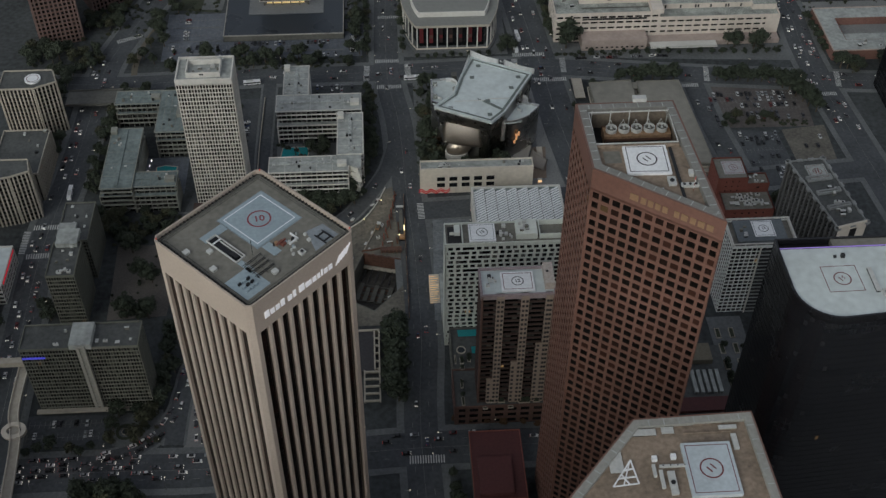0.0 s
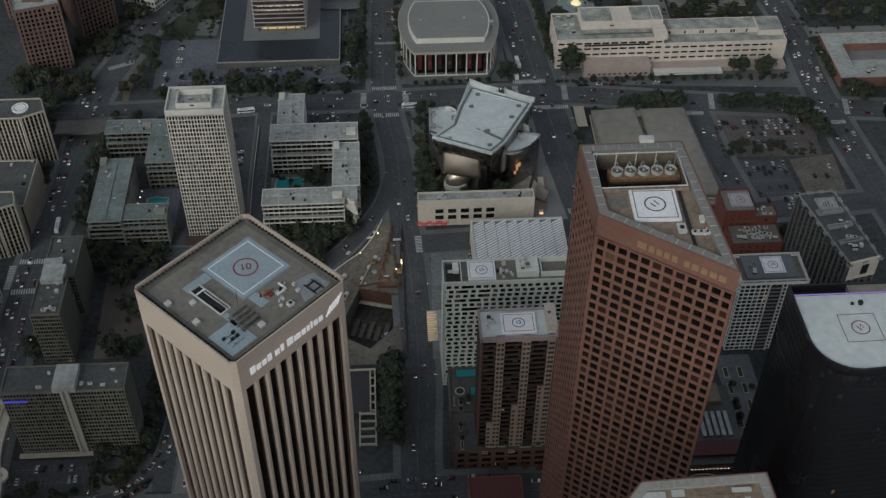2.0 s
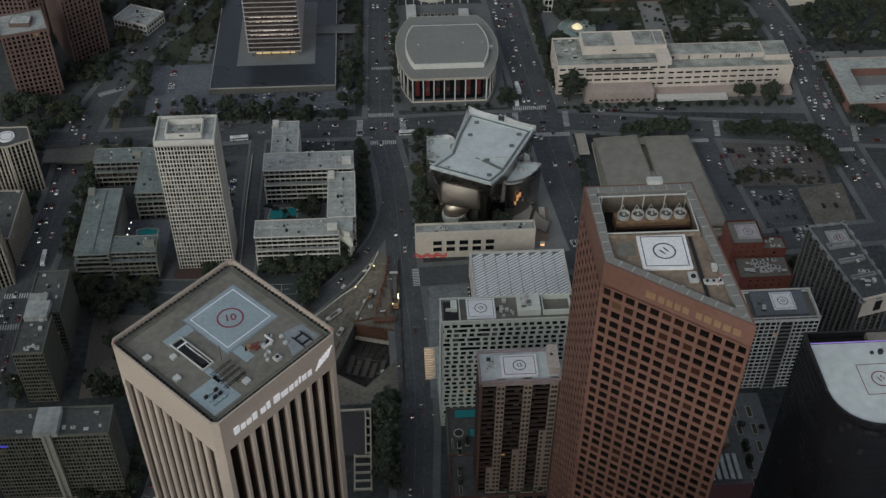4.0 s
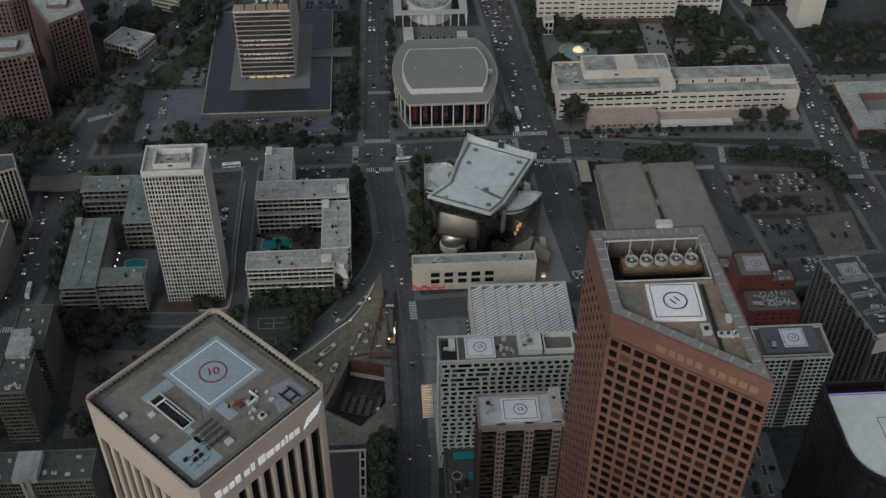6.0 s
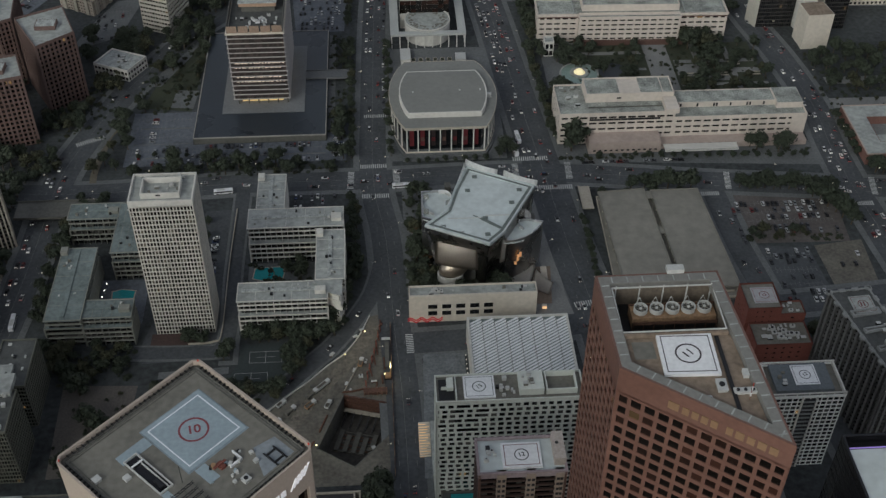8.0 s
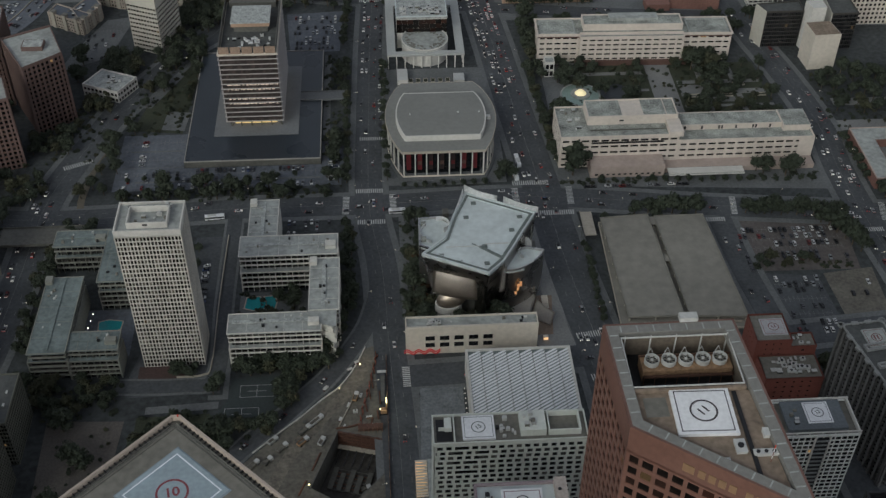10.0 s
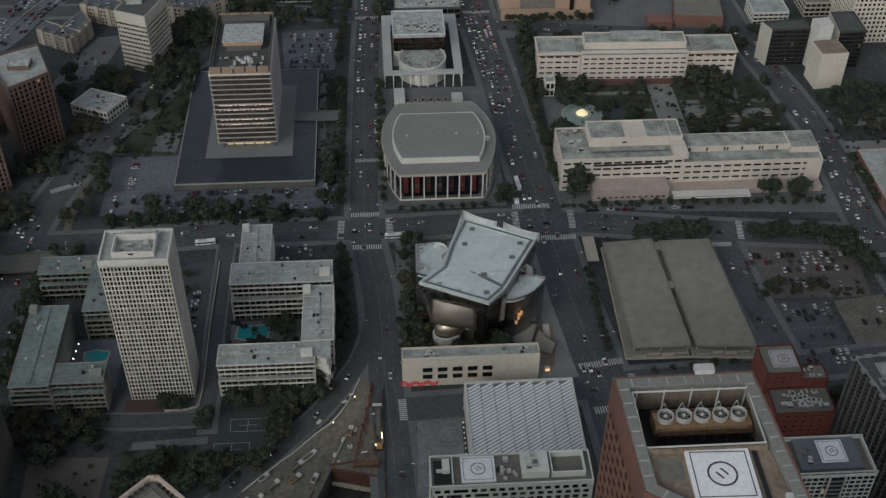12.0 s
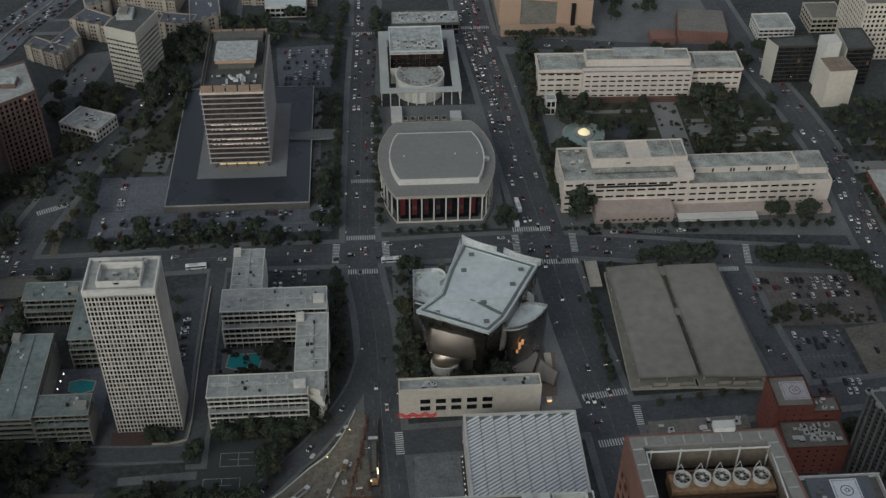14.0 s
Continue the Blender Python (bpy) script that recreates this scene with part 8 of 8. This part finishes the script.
for x, y, s_ in ((-151, 372, 0.8), (-149, 380, 0.9), (-138, 381, 0.9), (-134, 374, 1.0), (-131, 380, 0.8), (-137, 364, 0.8), (-151, 363, 0.7), (-128, 387, 0.9)):
    plant(x, y, rnd_t.choice((4, 0, 1)), s_)
grove((-129, 388, -122, 440), 10, 0.9)
grove((-165, 318, -130, 332), 12, 1.0)
grove((-260, 352, -216, 410), 16, 1.0)
grove((-196, 356, -160, 362), 6, 0.6)
grove((-72, 564, -40, 586), 12, 0.6, (0, 2, 4))
grove((-52, 588, -38, 602), 5, 0.7)
grove((-48, 565, -38, 580), 3, 0.6)
grove((-48, 628, -22, 640), 5, 0.8)
row((-102, 649), (-98, 560), 6, 0.6)
grove((-106, 537.5, -92, 545), 6, 0.55)
grove((-86, 524, -80, 532), 2, 0.9)
row((140, 656), (206, 655), 4, 0.6)
row((134, 566), (133, 636), 12, 0.6, 2)
row((150, 551), (206, 556), 5, 0.45, 4)
for x, y, s in ((136, 705, 1.6), (139, 712, 1.5), (262, 700, 1.0), (258, 703, 0.9), (280, 700, 1.2), (276, 697, 1.0), (91, 706, 1.0), (96, 704, 0.8), (87, 702, 0.8)):
    plant(x, y, 1, s)
row((166, 664), (212, 660), 6, 1.0, 1)
row((238, 660), (300, 654), 12, 1.0, 1)
row((284, 652), (303, 618), 6, 1.1, 1)
grove((232, 607, 268, 613), 6, 0.7, (4, 0))
grove((224, 508, 248, 512), 3, 0.8)
plant(247, 523, 3, 1.2)
plant(249, 517, 3, 1.1)
row((127, 715), (120, 835), 20, 0.75)
grove((130, 755, 148, 782), 9, 0.85)
grove((128, 805, 160, 836), 16, 0.8)
grove((165, 770, 206, 834), 18, 0.7)
grove((228, 755, 292, 834), 52, 0.8)
grove((240, 826, 262, 837), 6, 1.1, (4, 1))
grove((122, 842, 127, 900), 9, 1.2)
grove((128, 870, 292, 900), 44, 0.8)
row((114, 928), (184, 926), 14, 0.6)
grove((196, 950, 240, 990), 14, 0.7)
grove((330, 760, 395, 815), 34, 0.9)
grove((326, 662, 404, 676), 18, 0.95)
grove((300, 880, 330, 905), 8, 0.8)
grove((14, 920, 28, 960), 6, 0.9)
grove((-60, 926, -20, 965), 16, 0.9)
grove((-100, 900, -62, 960), 24, 0.9)
row((26, 369), (80, 362), 6, 0.5, 5)
for x, y in ((36.5, 396), (36.4, 398.4), (40.4, 397.4), (40.6, 399.5), (36.2, 392), (50, 368.6), (55.5, 368.4), (67, 367.9), (69, 367.7), (74, 367.8), (35.4, 373), (35.4, 382)):
    plant(x, y, 2, 0.3, 14.9)
row((30, 300), (28, 338), 4, 0.7)
row((22, 697.5), (80, 697.5), 9, 0.45, 2)
row((150, 697), (296, 690), 18, 0.5, 2)
row((327.5, 686), (326, 735), 6, 0.6, 1)
for x, y, s_ in ((-168, 752, 0.9), (-170, 742, 0.8), (-166, 732, 1.0), (-173, 722, 0.8), (-163, 722, 0.9), (-176, 706, 0.9), (-168, 700, 0.8), (-182, 697, 0.8), (-157, 765, 0.9)):
    plant(x, y, None, s_)
grove((184, 346, 200, 432), 14, 0.5, (0, 2))
grove((118, 380, 148, 424), 8, 0.7)
row((-160, 712), (-40, 713), 11, 0.4, 2)
grove((-130, 700, -60, 703), 5, 0.9, (3,))


def joined(name, label, category, kinds, spots, shift=0):
    """Many far copies as one object: spots are (kind, pose, paint slot)."""
    verts, faces, slots, mats, src, n = [], [], [], [], {}, 0
    for kind in kinds:
        for o in kind.children_recursive:
            q, m = o, Matrix()
            while q is not kind:
                m = q.matrix_basis @ m
                q = q.parent
            co = np.empty(len(o.data.vertices) * 3)
            o.data.vertices.foreach_get("co", co)
            co = np.c_[co.reshape(-1, 3), np.ones(len(co) // 3)] @ np.array(m).T
            if o.data.materials[0] not in mats:
                mats.append(o.data.materials[0])
            src.setdefault(kind, []).append((co, [tuple(p.vertices) for p in o.data.polygons], mats.index(o.data.materials[0])))
    for kind, m, paint in spots:
        mt = np.array(m).T
        for co, polys, slot in src[kind]:
            verts.append((co @ mt)[:, :3])
            faces.extend([tuple(i + n for i in p) for p in polys])
            slots.extend([len(mats) + paint if paint is not None and slot == 0 else slot] * len(polys))
            n += len(co)
    me = bpy.data.meshes.new(name)
    me.from_pydata(np.concatenate(verts).tolist(), [], faces)
    for m in mats:
        me.materials.append(m)
    for i in range(shift):
        me.materials.append(PAINTS[i])
    me.polygons.foreach_set("material_index", slots)
    me.update()
    return tagged(new(name, me), label, category, kind="stuff")


for off in (-15, 14.5):
    for i_ in range(17):
        p_, u_ = along(WEST, 440 + i_ * 12)
        q_ = p_ + Vector((u_.y, -u_.x)) * (off + rnd_t.uniform(-1.5, 1.5))
        if rnd_t.random() < 0.5:
            plant(q_.x, q_.y, None, 0.85)
grove((-262, 770, -246, 800), 8, 0.8)
grove((-205, 745, -196, 768), 5, 0.8)
for x0_, y0_, x1_, y1_, n_ in ((-74, 563, -36, 588, 22), (20, 572, 40, 664, 30), (150, 756, 292, 834, 60), (-160, 690, -22, 702, 30), (128, 870, 292, 902, 30), (-165, 765, -122, 860, 25), (-166, 452, -130, 510, 18), (-122, 490, -84, 513, 14), (-28, 700, -16, 860, 24), (-225, 690, -206, 770, 18), (326, 740, 396, 820, 40)):
    for _ in range(n_):
        plant(rnd_t.uniform(x0_, x1_), rnd_t.uniform(y0_, y1_), rnd_t.choice((0, 2, 4)), rnd_t.uniform(0.18, 0.34))
for x0_, y0_, x1_, y1_, n_ in ((-166, 762, -122, 862, 120), (-210, 735, -180, 800, 60), (-150, 845, -116, 910, 70), (150, 756, 292, 834, 150), (128, 870, 292, 902, 90), (-122, 486, -60, 513, 60), (-180, 512, -132, 540, 80), (-74, 563, -36, 603, 60), (-160, 690, -20, 702, 90), (20, 572, 40, 664, 60), (326, 740, 400, 820, 90), (-262, 655, -222, 724, 60), (132, 838, 160, 842, 8), (-28, 700, -16, 860, 60), (232, 606, 296, 613, 30), (-146, 360, -124, 384, 25), (124, 694, 198, 699, 30), (250, 694, 300, 702, 20)):
    for _ in range(n_):
        s_ = rnd_t.uniform(0.5, 1.5)
        TREES.append((rnd_t.uniform(x0_, x1_), rnd_t.uniform(y0_, y1_), 0.05, rnd_t.choice((6, 6, 7)), rnd_t.uniform(0, 360), s_, s_ * rnd_t.uniform(0.6, 1.1)))
TREES.sort(key=lambda t: (t[0] - 10) ** 2 + (t[1] - 470) ** 2 + (1e6 if (t[5] < 0.5 and t[1] > 440) or t[3] > 5 else 0))
for x, y, z, k, a, s, sz in TREES[:290]:
    o = copy_thing(KINDS[k], pose(x, y, z, 0, 0, a))
    o.scale = (s, s, sz)
    o["group"] = "street and park trees"
joined("far_trees", "dark far street and park trees in groves", "trees", KINDS, [(KINDS[k], pose(x, y, z, 0, 0, a) @ Matrix.Diagonal((s, s, sz, 1)), None) for x, y, z, k, a, s, sz in TREES[290:]])
for k in KINDS:
    for o in (*k.children_recursive, k):
        bpy.data.objects.remove(o)

# ---------- vehicles ----------


def car_paint():
    m = bpy.data.materials.new("car_paint")
    m.use_nodes = True
    n, l = m.node_tree.nodes, m.node_tree.links
    b = n["Principled BSDF"]
    b.inputs["Roughness"].default_value = 0.3
    b.inputs["Coat Weight"].default_value = 0.5
    cr = n.new("ShaderNodeValToRGB")
    cr.color_ramp.interpolation = "CONSTANT"
    cols = ((0, (0.55, 0.55, 0.55)), (0.24, (0.02, 0.02, 0.022)), (0.56, (0.24, 0.25, 0.26)), (0.7, (0.07, 0.07, 0.08)), (0.9, (0.13, 0.02, 0.02)), (0.92, (0.03, 0.05, 0.12)), (0.96, (0.75, 0.74, 0.7)))
    e = cr.color_ramp.elements
    e[0].position, e[0].color = 0, (*cols[0][1], 1)
    e[1].position, e[1].color = cols[1][0], (*cols[1][1], 1)
    for p, c in cols[2:]:
        q = e.new(p)
        q.color = (*c, 1)
    l.new(n.new("ShaderNodeObjectInfo").outputs["Random"], cr.inputs[0])
    l.new(cr.outputs[0], b.inputs["Base Color"])
    return m


CAR = car_paint()
TYRE = mat("tyre_rubber", (0.02, 0.02, 0.02), 0.9, var=0.1)
CAR_GLASS = mat("car_glass", (0.012, 0.013, 0.015), 0.08, var=0.1, bump=0)
HEAD, TAIL = glow("headlamp_lens", (1.0, 0.95, 0.82), 1.1), glow("tail_lamp_lens", (1.0, 0.05, 0.03), 0.3)


def profile(pts, w0, w1):
    """A side outline (x, z, share of width) drawn across the width."""
    bm = bmesh.new()
    L = [bm.verts.new((x, -(w0 + (w1 - w0) * k) / 2, z)) for x, z, k in pts]
    R = [bm.verts.new((x, (w0 + (w1 - w0) * k) / 2, z)) for x, z, k in pts]
    bm.faces.new(L)
    bm.faces.new(R[::-1])
    n = len(pts)
    for i in range(n):
        bm.faces.new((L[i], R[i], R[(i + 1) % n], L[(i + 1) % n]))
    bmesh.ops.recalc_face_normals(bm, faces=bm.faces)
    return bm


def vehicle(name, label, category, L, W, H, hood, boot, lit):
    th = thing(name, label, category, (0, 0, -500))
    part("body", profile([(-L / 2, 0.35, 0), (L / 2, 0.35, 0), (L / 2, 0.7, 0), (L / 2 - 0.25, 0.92, 0.2), (L / 2 - hood, 1.0, 0), (-L / 2 + boot, 1.05, 0), (-L / 2 + 0.1, 0.98, 0.1)], W, W * 0.9), CAR, th)
    gh = part("glasshouse", profile([(L / 2 - hood, 0.98, 0), (L / 2 - hood - 0.85, H, 1), (-L / 2 + boot + 0.5, H, 1), (-L / 2 + boot, 1.0, 0)], W * 0.92, W * 0.76), CAR_GLASS, th)
    part("roof", boxes((-L / 2 + boot + 0.5, -W * 0.38, H - 0.03, L / 2 - hood - 0.85, W * 0.38, H + 0.05)), CAR, gh)
    wm = bpy.data.meshes.new("wheel")
    bm = bmesh.new()
    a = [bm.verts.new((0.34 * math.cos(k / 8 * 6.283), -0.1, 0.34 * math.sin(k / 8 * 6.283))) for k in range(8)]
    b = [bm.verts.new((v.co.x, 0.1, v.co.z)) for v in a]
    bm.faces.new(a[::-1])
    bm.faces.new(b)
    for k in range(8):
        bm.faces.new((a[k], a[(k + 1) % 8], b[(k + 1) % 8], b[k]))
    bm.to_mesh(wm)
    bm.free()
    wm.materials.append(TYRE)
    for x in (-L * 0.3, L * 0.31):
        for y in (-W / 2 + 0.08, W / 2 - 0.08):
            share("wheel", wm, th, (x, y, 0.34))
    if lit:
        part("headlight", boxes((L / 2 - 0.02, -W * 0.44, 0.55, L / 2 + 0.06, -W * 0.24, 0.8), (L / 2 - 0.02, W * 0.24, 0.55, L / 2 + 0.06, W * 0.44, 0.8)), HEAD, th)
        part("tail_light", boxes((-L / 2 - 0.05, -W * 0.46, 0.65, -L / 2 + 0.02, -W * 0.3, 0.85), (-L / 2 - 0.05, W * 0.3, 0.65, -L / 2 + 0.02, W * 0.46, 0.85)), TAIL, th)
    return th


def bus_kind():
    th = thing("city_bus", "long white city bus with dark windows", "bus", (0, 0, -500))
    part("body", boxes((-6, -1.3, 0.4, 6, 1.3, 3.1)), PAD_WHITE, th)
    part("window_band", boxes((-5.7, -1.34, 1.5, 5.8, 1.34, 2.5)), CAR_GLASS, th)
    part("roof_pod", boxes((-4, -0.9, 3.1, 1, 0.9, 3.35)), PALE_METAL, th)
    for x in (-3.8, 3.9):
        for y in (-1.2, 1.2):
            part("wheel", boxes((x - 0.5, y - 0.14, 0, x + 0.5, y + 0.14, 1.0)), TYRE, th)
    return th


PARKED = [vehicle("car", "parked sedan car with dark windows", "car", 4.4, 1.78, 1.42, 1.2, 0.7, False), vehicle("car", "parked sport utility car", "car", 4.6, 1.85, 1.68, 1.05, 0.25, False)]
DRIVEN = [vehicle("car", "sedan car on the road with lamps lit", "car", 4.4, 1.78, 1.42, 1.2, 0.7, True), vehicle("car", "sport utility car on the road, lamps lit", "car", 4.6, 1.85, 1.68, 1.05, 0.25, True)]
BUS = bus_kind()
rnd_c = random.Random(11)


CARS = []


def put(kind, x, y, rz, z=0.335, grp=""):
    CARS.append((kind, x, y, z, rz, grp))


def traffic(pts, s0, s1, gap, lanes, parked=(), skip=0.2, kinds=None):
    """Cars nose to tail in the lanes; a negative lane drives the other way."""
    for off, way in lanes:
        s = s0 + rnd_c.uniform(0, gap)
        while s < s1:
            if rnd_c.random() > skip:
                p, u = along(pts, s)
                q = p + Vector((u.y, -u.x)) * off
                put(rnd_c.choice(kinds or DRIVEN), q.x, q.y, math.degrees(math.atan2(u.y, u.x)) + (0 if way > 0 else 180) + rnd_c.uniform(-2, 2), grp="cars in traffic")
            s += gap * rnd_c.uniform(0.7, 1.6)
    for off in parked:
        s = s0
        while s < s1:
            if rnd_c.random() > 0.35:
                p, u = along(pts, s)
                q = p + Vector((u.y, -u.x)) * off
                put(rnd_c.choice(PARKED), q.x, q.y, math.degrees(math.atan2(u.y, u.x)) + (0 if off > 0 else 180), grp="kerbside cars")
            s += rnd_c.uniform(7, 11)


def lot(x0, y0, x1, y1, nx, ny, fill, rz=90, z=0.12):
    for j in range(ny):
        for i in range(nx):
            if rnd_c.random() < fill:
                put(rnd_c.choice(PARKED), x0 + (x1 - x0) * (i + 0.5) / nx + rnd_c.uniform(-0.25, 0.25), y0 + (y1 - y0) * (j + 0.5) / ny + rnd_c.uniform(-0.4, 0.4), rz + rnd_c.choice((0, 180)) + rnd_c.uniform(-3, 3), z, "parked cars")


traffic(GRAND, 250, 500, 17, ((-9, -1), (-5.5, -1), (-2, -1), (4, 1), (8, 1)), (), 0.5)
traffic(GRAND, 500, 690, 7.6, ((-9, -1), (-5.5, -1), (-2, -1), (3, 1), (6.5, 1)), (), 0.3)
traffic(HOPE, 130, 560, 34, ((-2.2, -1), (2.6, 1)), (), 0.4)
traffic(HOPE, 560, 780, 13, ((-5.5, -1), (-2.2, -1), (3.5, 1)), (7.4,), 0.5)
traffic(HOPE, 690, 790, 7.5, ((-5.5, -1), (-2.2, 1)), (), 0.2)
traffic(FIRST, 280, 860, 26, ((-6, -1), (-2.5, -1), (2.5, 1), (6, 1)), (), 0.45)
traffic(WEST, 140, 470, 11, ((-7, -1), (-3.5, -1), (3, 1)), (), 0.4)
traffic(WEST, 470, 640, 22, ((-4, -1), (3, 1)), (), 0.4)
traffic(HILL, 120, 430, 12, ((-6.5, -1), (-3, -1), (3, 1), (6.5, 1)), (), 0.45)
traffic(FOURTH, 278, 372, 7.2, ((-8.5, 1), (-5.2, 1), (-2, 1), (1.5, 1), (4.8, 1)), (), 0.3)
traffic(FOURTH, 372, 560, 24, ((-5, 1), (3, 1)), (-8.6,), 0.3)
traffic(CURVE, 30, 190, 30, ((0, 1),), (), 0.3)
traffic(DRIVE, 5, 110, 7.5, ((-1.9, 1), (2.4, -1)), (), 0.3)
traffic([(-104, 356), (-106, 376), (-109, 398)], 2, 44, 7, ((-1.6, 1), (1.8, -1)), (), 0.3)
traffic(FREEWAY, 20, 240, 8.5, ((-14, -1), (-11, -1), (-8, -1), (-5, -1), (5, 1), (8, 1), (11, 1), (14, 1)), (), 0.25, PARKED)
traffic(OLIVE, 10, 110, 30, ((-3, -1), (3, 1)), (), 0.3)
traffic(SECOND, 10, 110, 24, ((-3, -1), (3, 1)), (), 0.4)
traffic(TEMPLE, 260, 520, 16, ((-4, -1), (4, 1)), (), 0.3)
lot(-158, 704, -28, 707, 44, 1, 0.55)
lot(-156, 711, -30, 714, 42, 1, 0.35)
lot(-118, 719, -34, 724, 28, 1, 0.6)
lot(-158, 717, -122, 721, 12, 1, 0.45)
lot(-150, 728, -146, 757, 1, 7, 0.7, 0)
lot(-24, 706, -18, 750, 2, 10, 0.7, 0)
lot(-52, 868, -22, 872, 9, 1, 0.7)
lot(-52, 876, -22, 879, 9, 1, 0.5)
lot(-52, 883, -22, 886, 9, 1, 0.6)
lot(-54, 891, -20, 894, 10, 1, 0.7)
lot(-54, 906, -20, 918, 10, 2, 0.5)
lot(-52, 898, -22, 902, 9, 1, 0.6)
lot(232, 640, 296, 645, 22, 1, 0.75)
lot(232, 626, 290, 640, 20, 2, 0.55)
lot(240, 614, 296, 622, 16, 2, 0.5)
lot(240, 586, 268, 600, 8, 3, 0.45)
lot(242, 552, 268, 578, 7, 4, 0.45)
lot(278, 560, 298, 598, 5, 4, 0.25)
lot(-98, 565, -94, 640, 1, 22, 0.55, 10)
lot(-196, 366, -158, 380, 13, 2, 0.45)
lot(-215, 860, -190, 900, 7, 6, 0.45)
lot(136, 690, 215, 692, 17, 1, 0.6, 0, 0.3)
lot(325, 738, 330, 744, 1, 2, 0.6, 0, 0.1)
lot(-50, 652, -22, 668, 8, 3, 0.55)
lot(228, 640, 232, 600, 1, 8, 0.3)
for x, y, rz in ((98, 706, 95), (-205, 560, 92), (-95, 672, 5), (20, 672, 3), (101, 720, 96)):
    put(BUS, x, y, rz, grp="city buses")
PAINTS = [mat("far_car_paint", c, 0.3, var=0.05, bump=0) for c in ((0.5, 0.5, 0.5), (0.02, 0.02, 0.022), (0.22, 0.23, 0.24), (0.07, 0.07, 0.08), (0.13, 0.02, 0.02), (0.6, 0.59, 0.57))]
CARS.sort(key=lambda c: (c[1] - 10) ** 2 + (c[2] - 520) ** 2 if c[0] is not BUS else 0)
for kind, x, y, z, rz, grp in CARS[:215]:
    o = copy_thing(kind, pose(x, y, z, 0, 0, rz))
    o["group"] = grp
joined("far_cars", "far cars parked and in evening traffic", "cars", (*PARKED, *DRIVEN), [(k, pose(x, y, z, 0, 0, rz), rnd_c.choice((0, 0, 1, 1, 1, 2, 2, 3, 3, 3, 5, 4))) for k, x, y, z, rz, grp in CARS[215:]], len(PAINTS))
for k in (*PARKED, *DRIVEN, BUS):
    for o in (*k.children_recursive, k):
        bpy.data.objects.remove(o)

# ---------- street lamps ----------
LAMP_LENS = glow("street_lamp_lens", (1.0, 0.9, 0.68), 0.5)
lamp = thing("street_lamp", "slim grey street lamp with a short arm", "street lamp", (0, 0, -500))
part("pole", cyl(bmesh.new(), 0, 0, 0, 9, 0.1, 6, 0.06), DARK_CONC, lamp)
bm = bmesh.new()
beam(bm, (0, 0, 8.9), (2.2, 0, 9.2), 0.1)
part("arm", bm, PALE_METAL, lamp)
part("lamp_head", boxes((1.7, -0.18, 9.05, 2.5, 0.18, 9.25)), DARK_METAL, lamp)
part("lens", boxes((1.8, -0.2, 9.26, 2.4, 0.2, 9.34)), LAMP_LENS, lamp)
for pts, s0, s1, off in ((HOPE, 120, 780, 10.5), (GRAND, 240, 690, 14), (FIRST, 270, 860, 11), (WEST, 140, 640, -11.5), (HILL, 130, 420, 11.5), (FOURTH, 260, 560, 12)):
    s, k = s0, 0
    while s < s1:
        p, u = along(pts, s)
        sd = 1 if k % 2 else -1
        q = p + Vector((u.y, -u.x)) * off * sd
        o = copy_thing(lamp, pose(q.x, q.y, 0.15, 0, 0, math.degrees(math.atan2(u.y, u.x)) + 90 * sd))
        o["group"] = "street lamps"
        s += 34
        k += 1
for o in (*lamp.children_recursive, lamp):
    bpy.data.objects.remove(o)
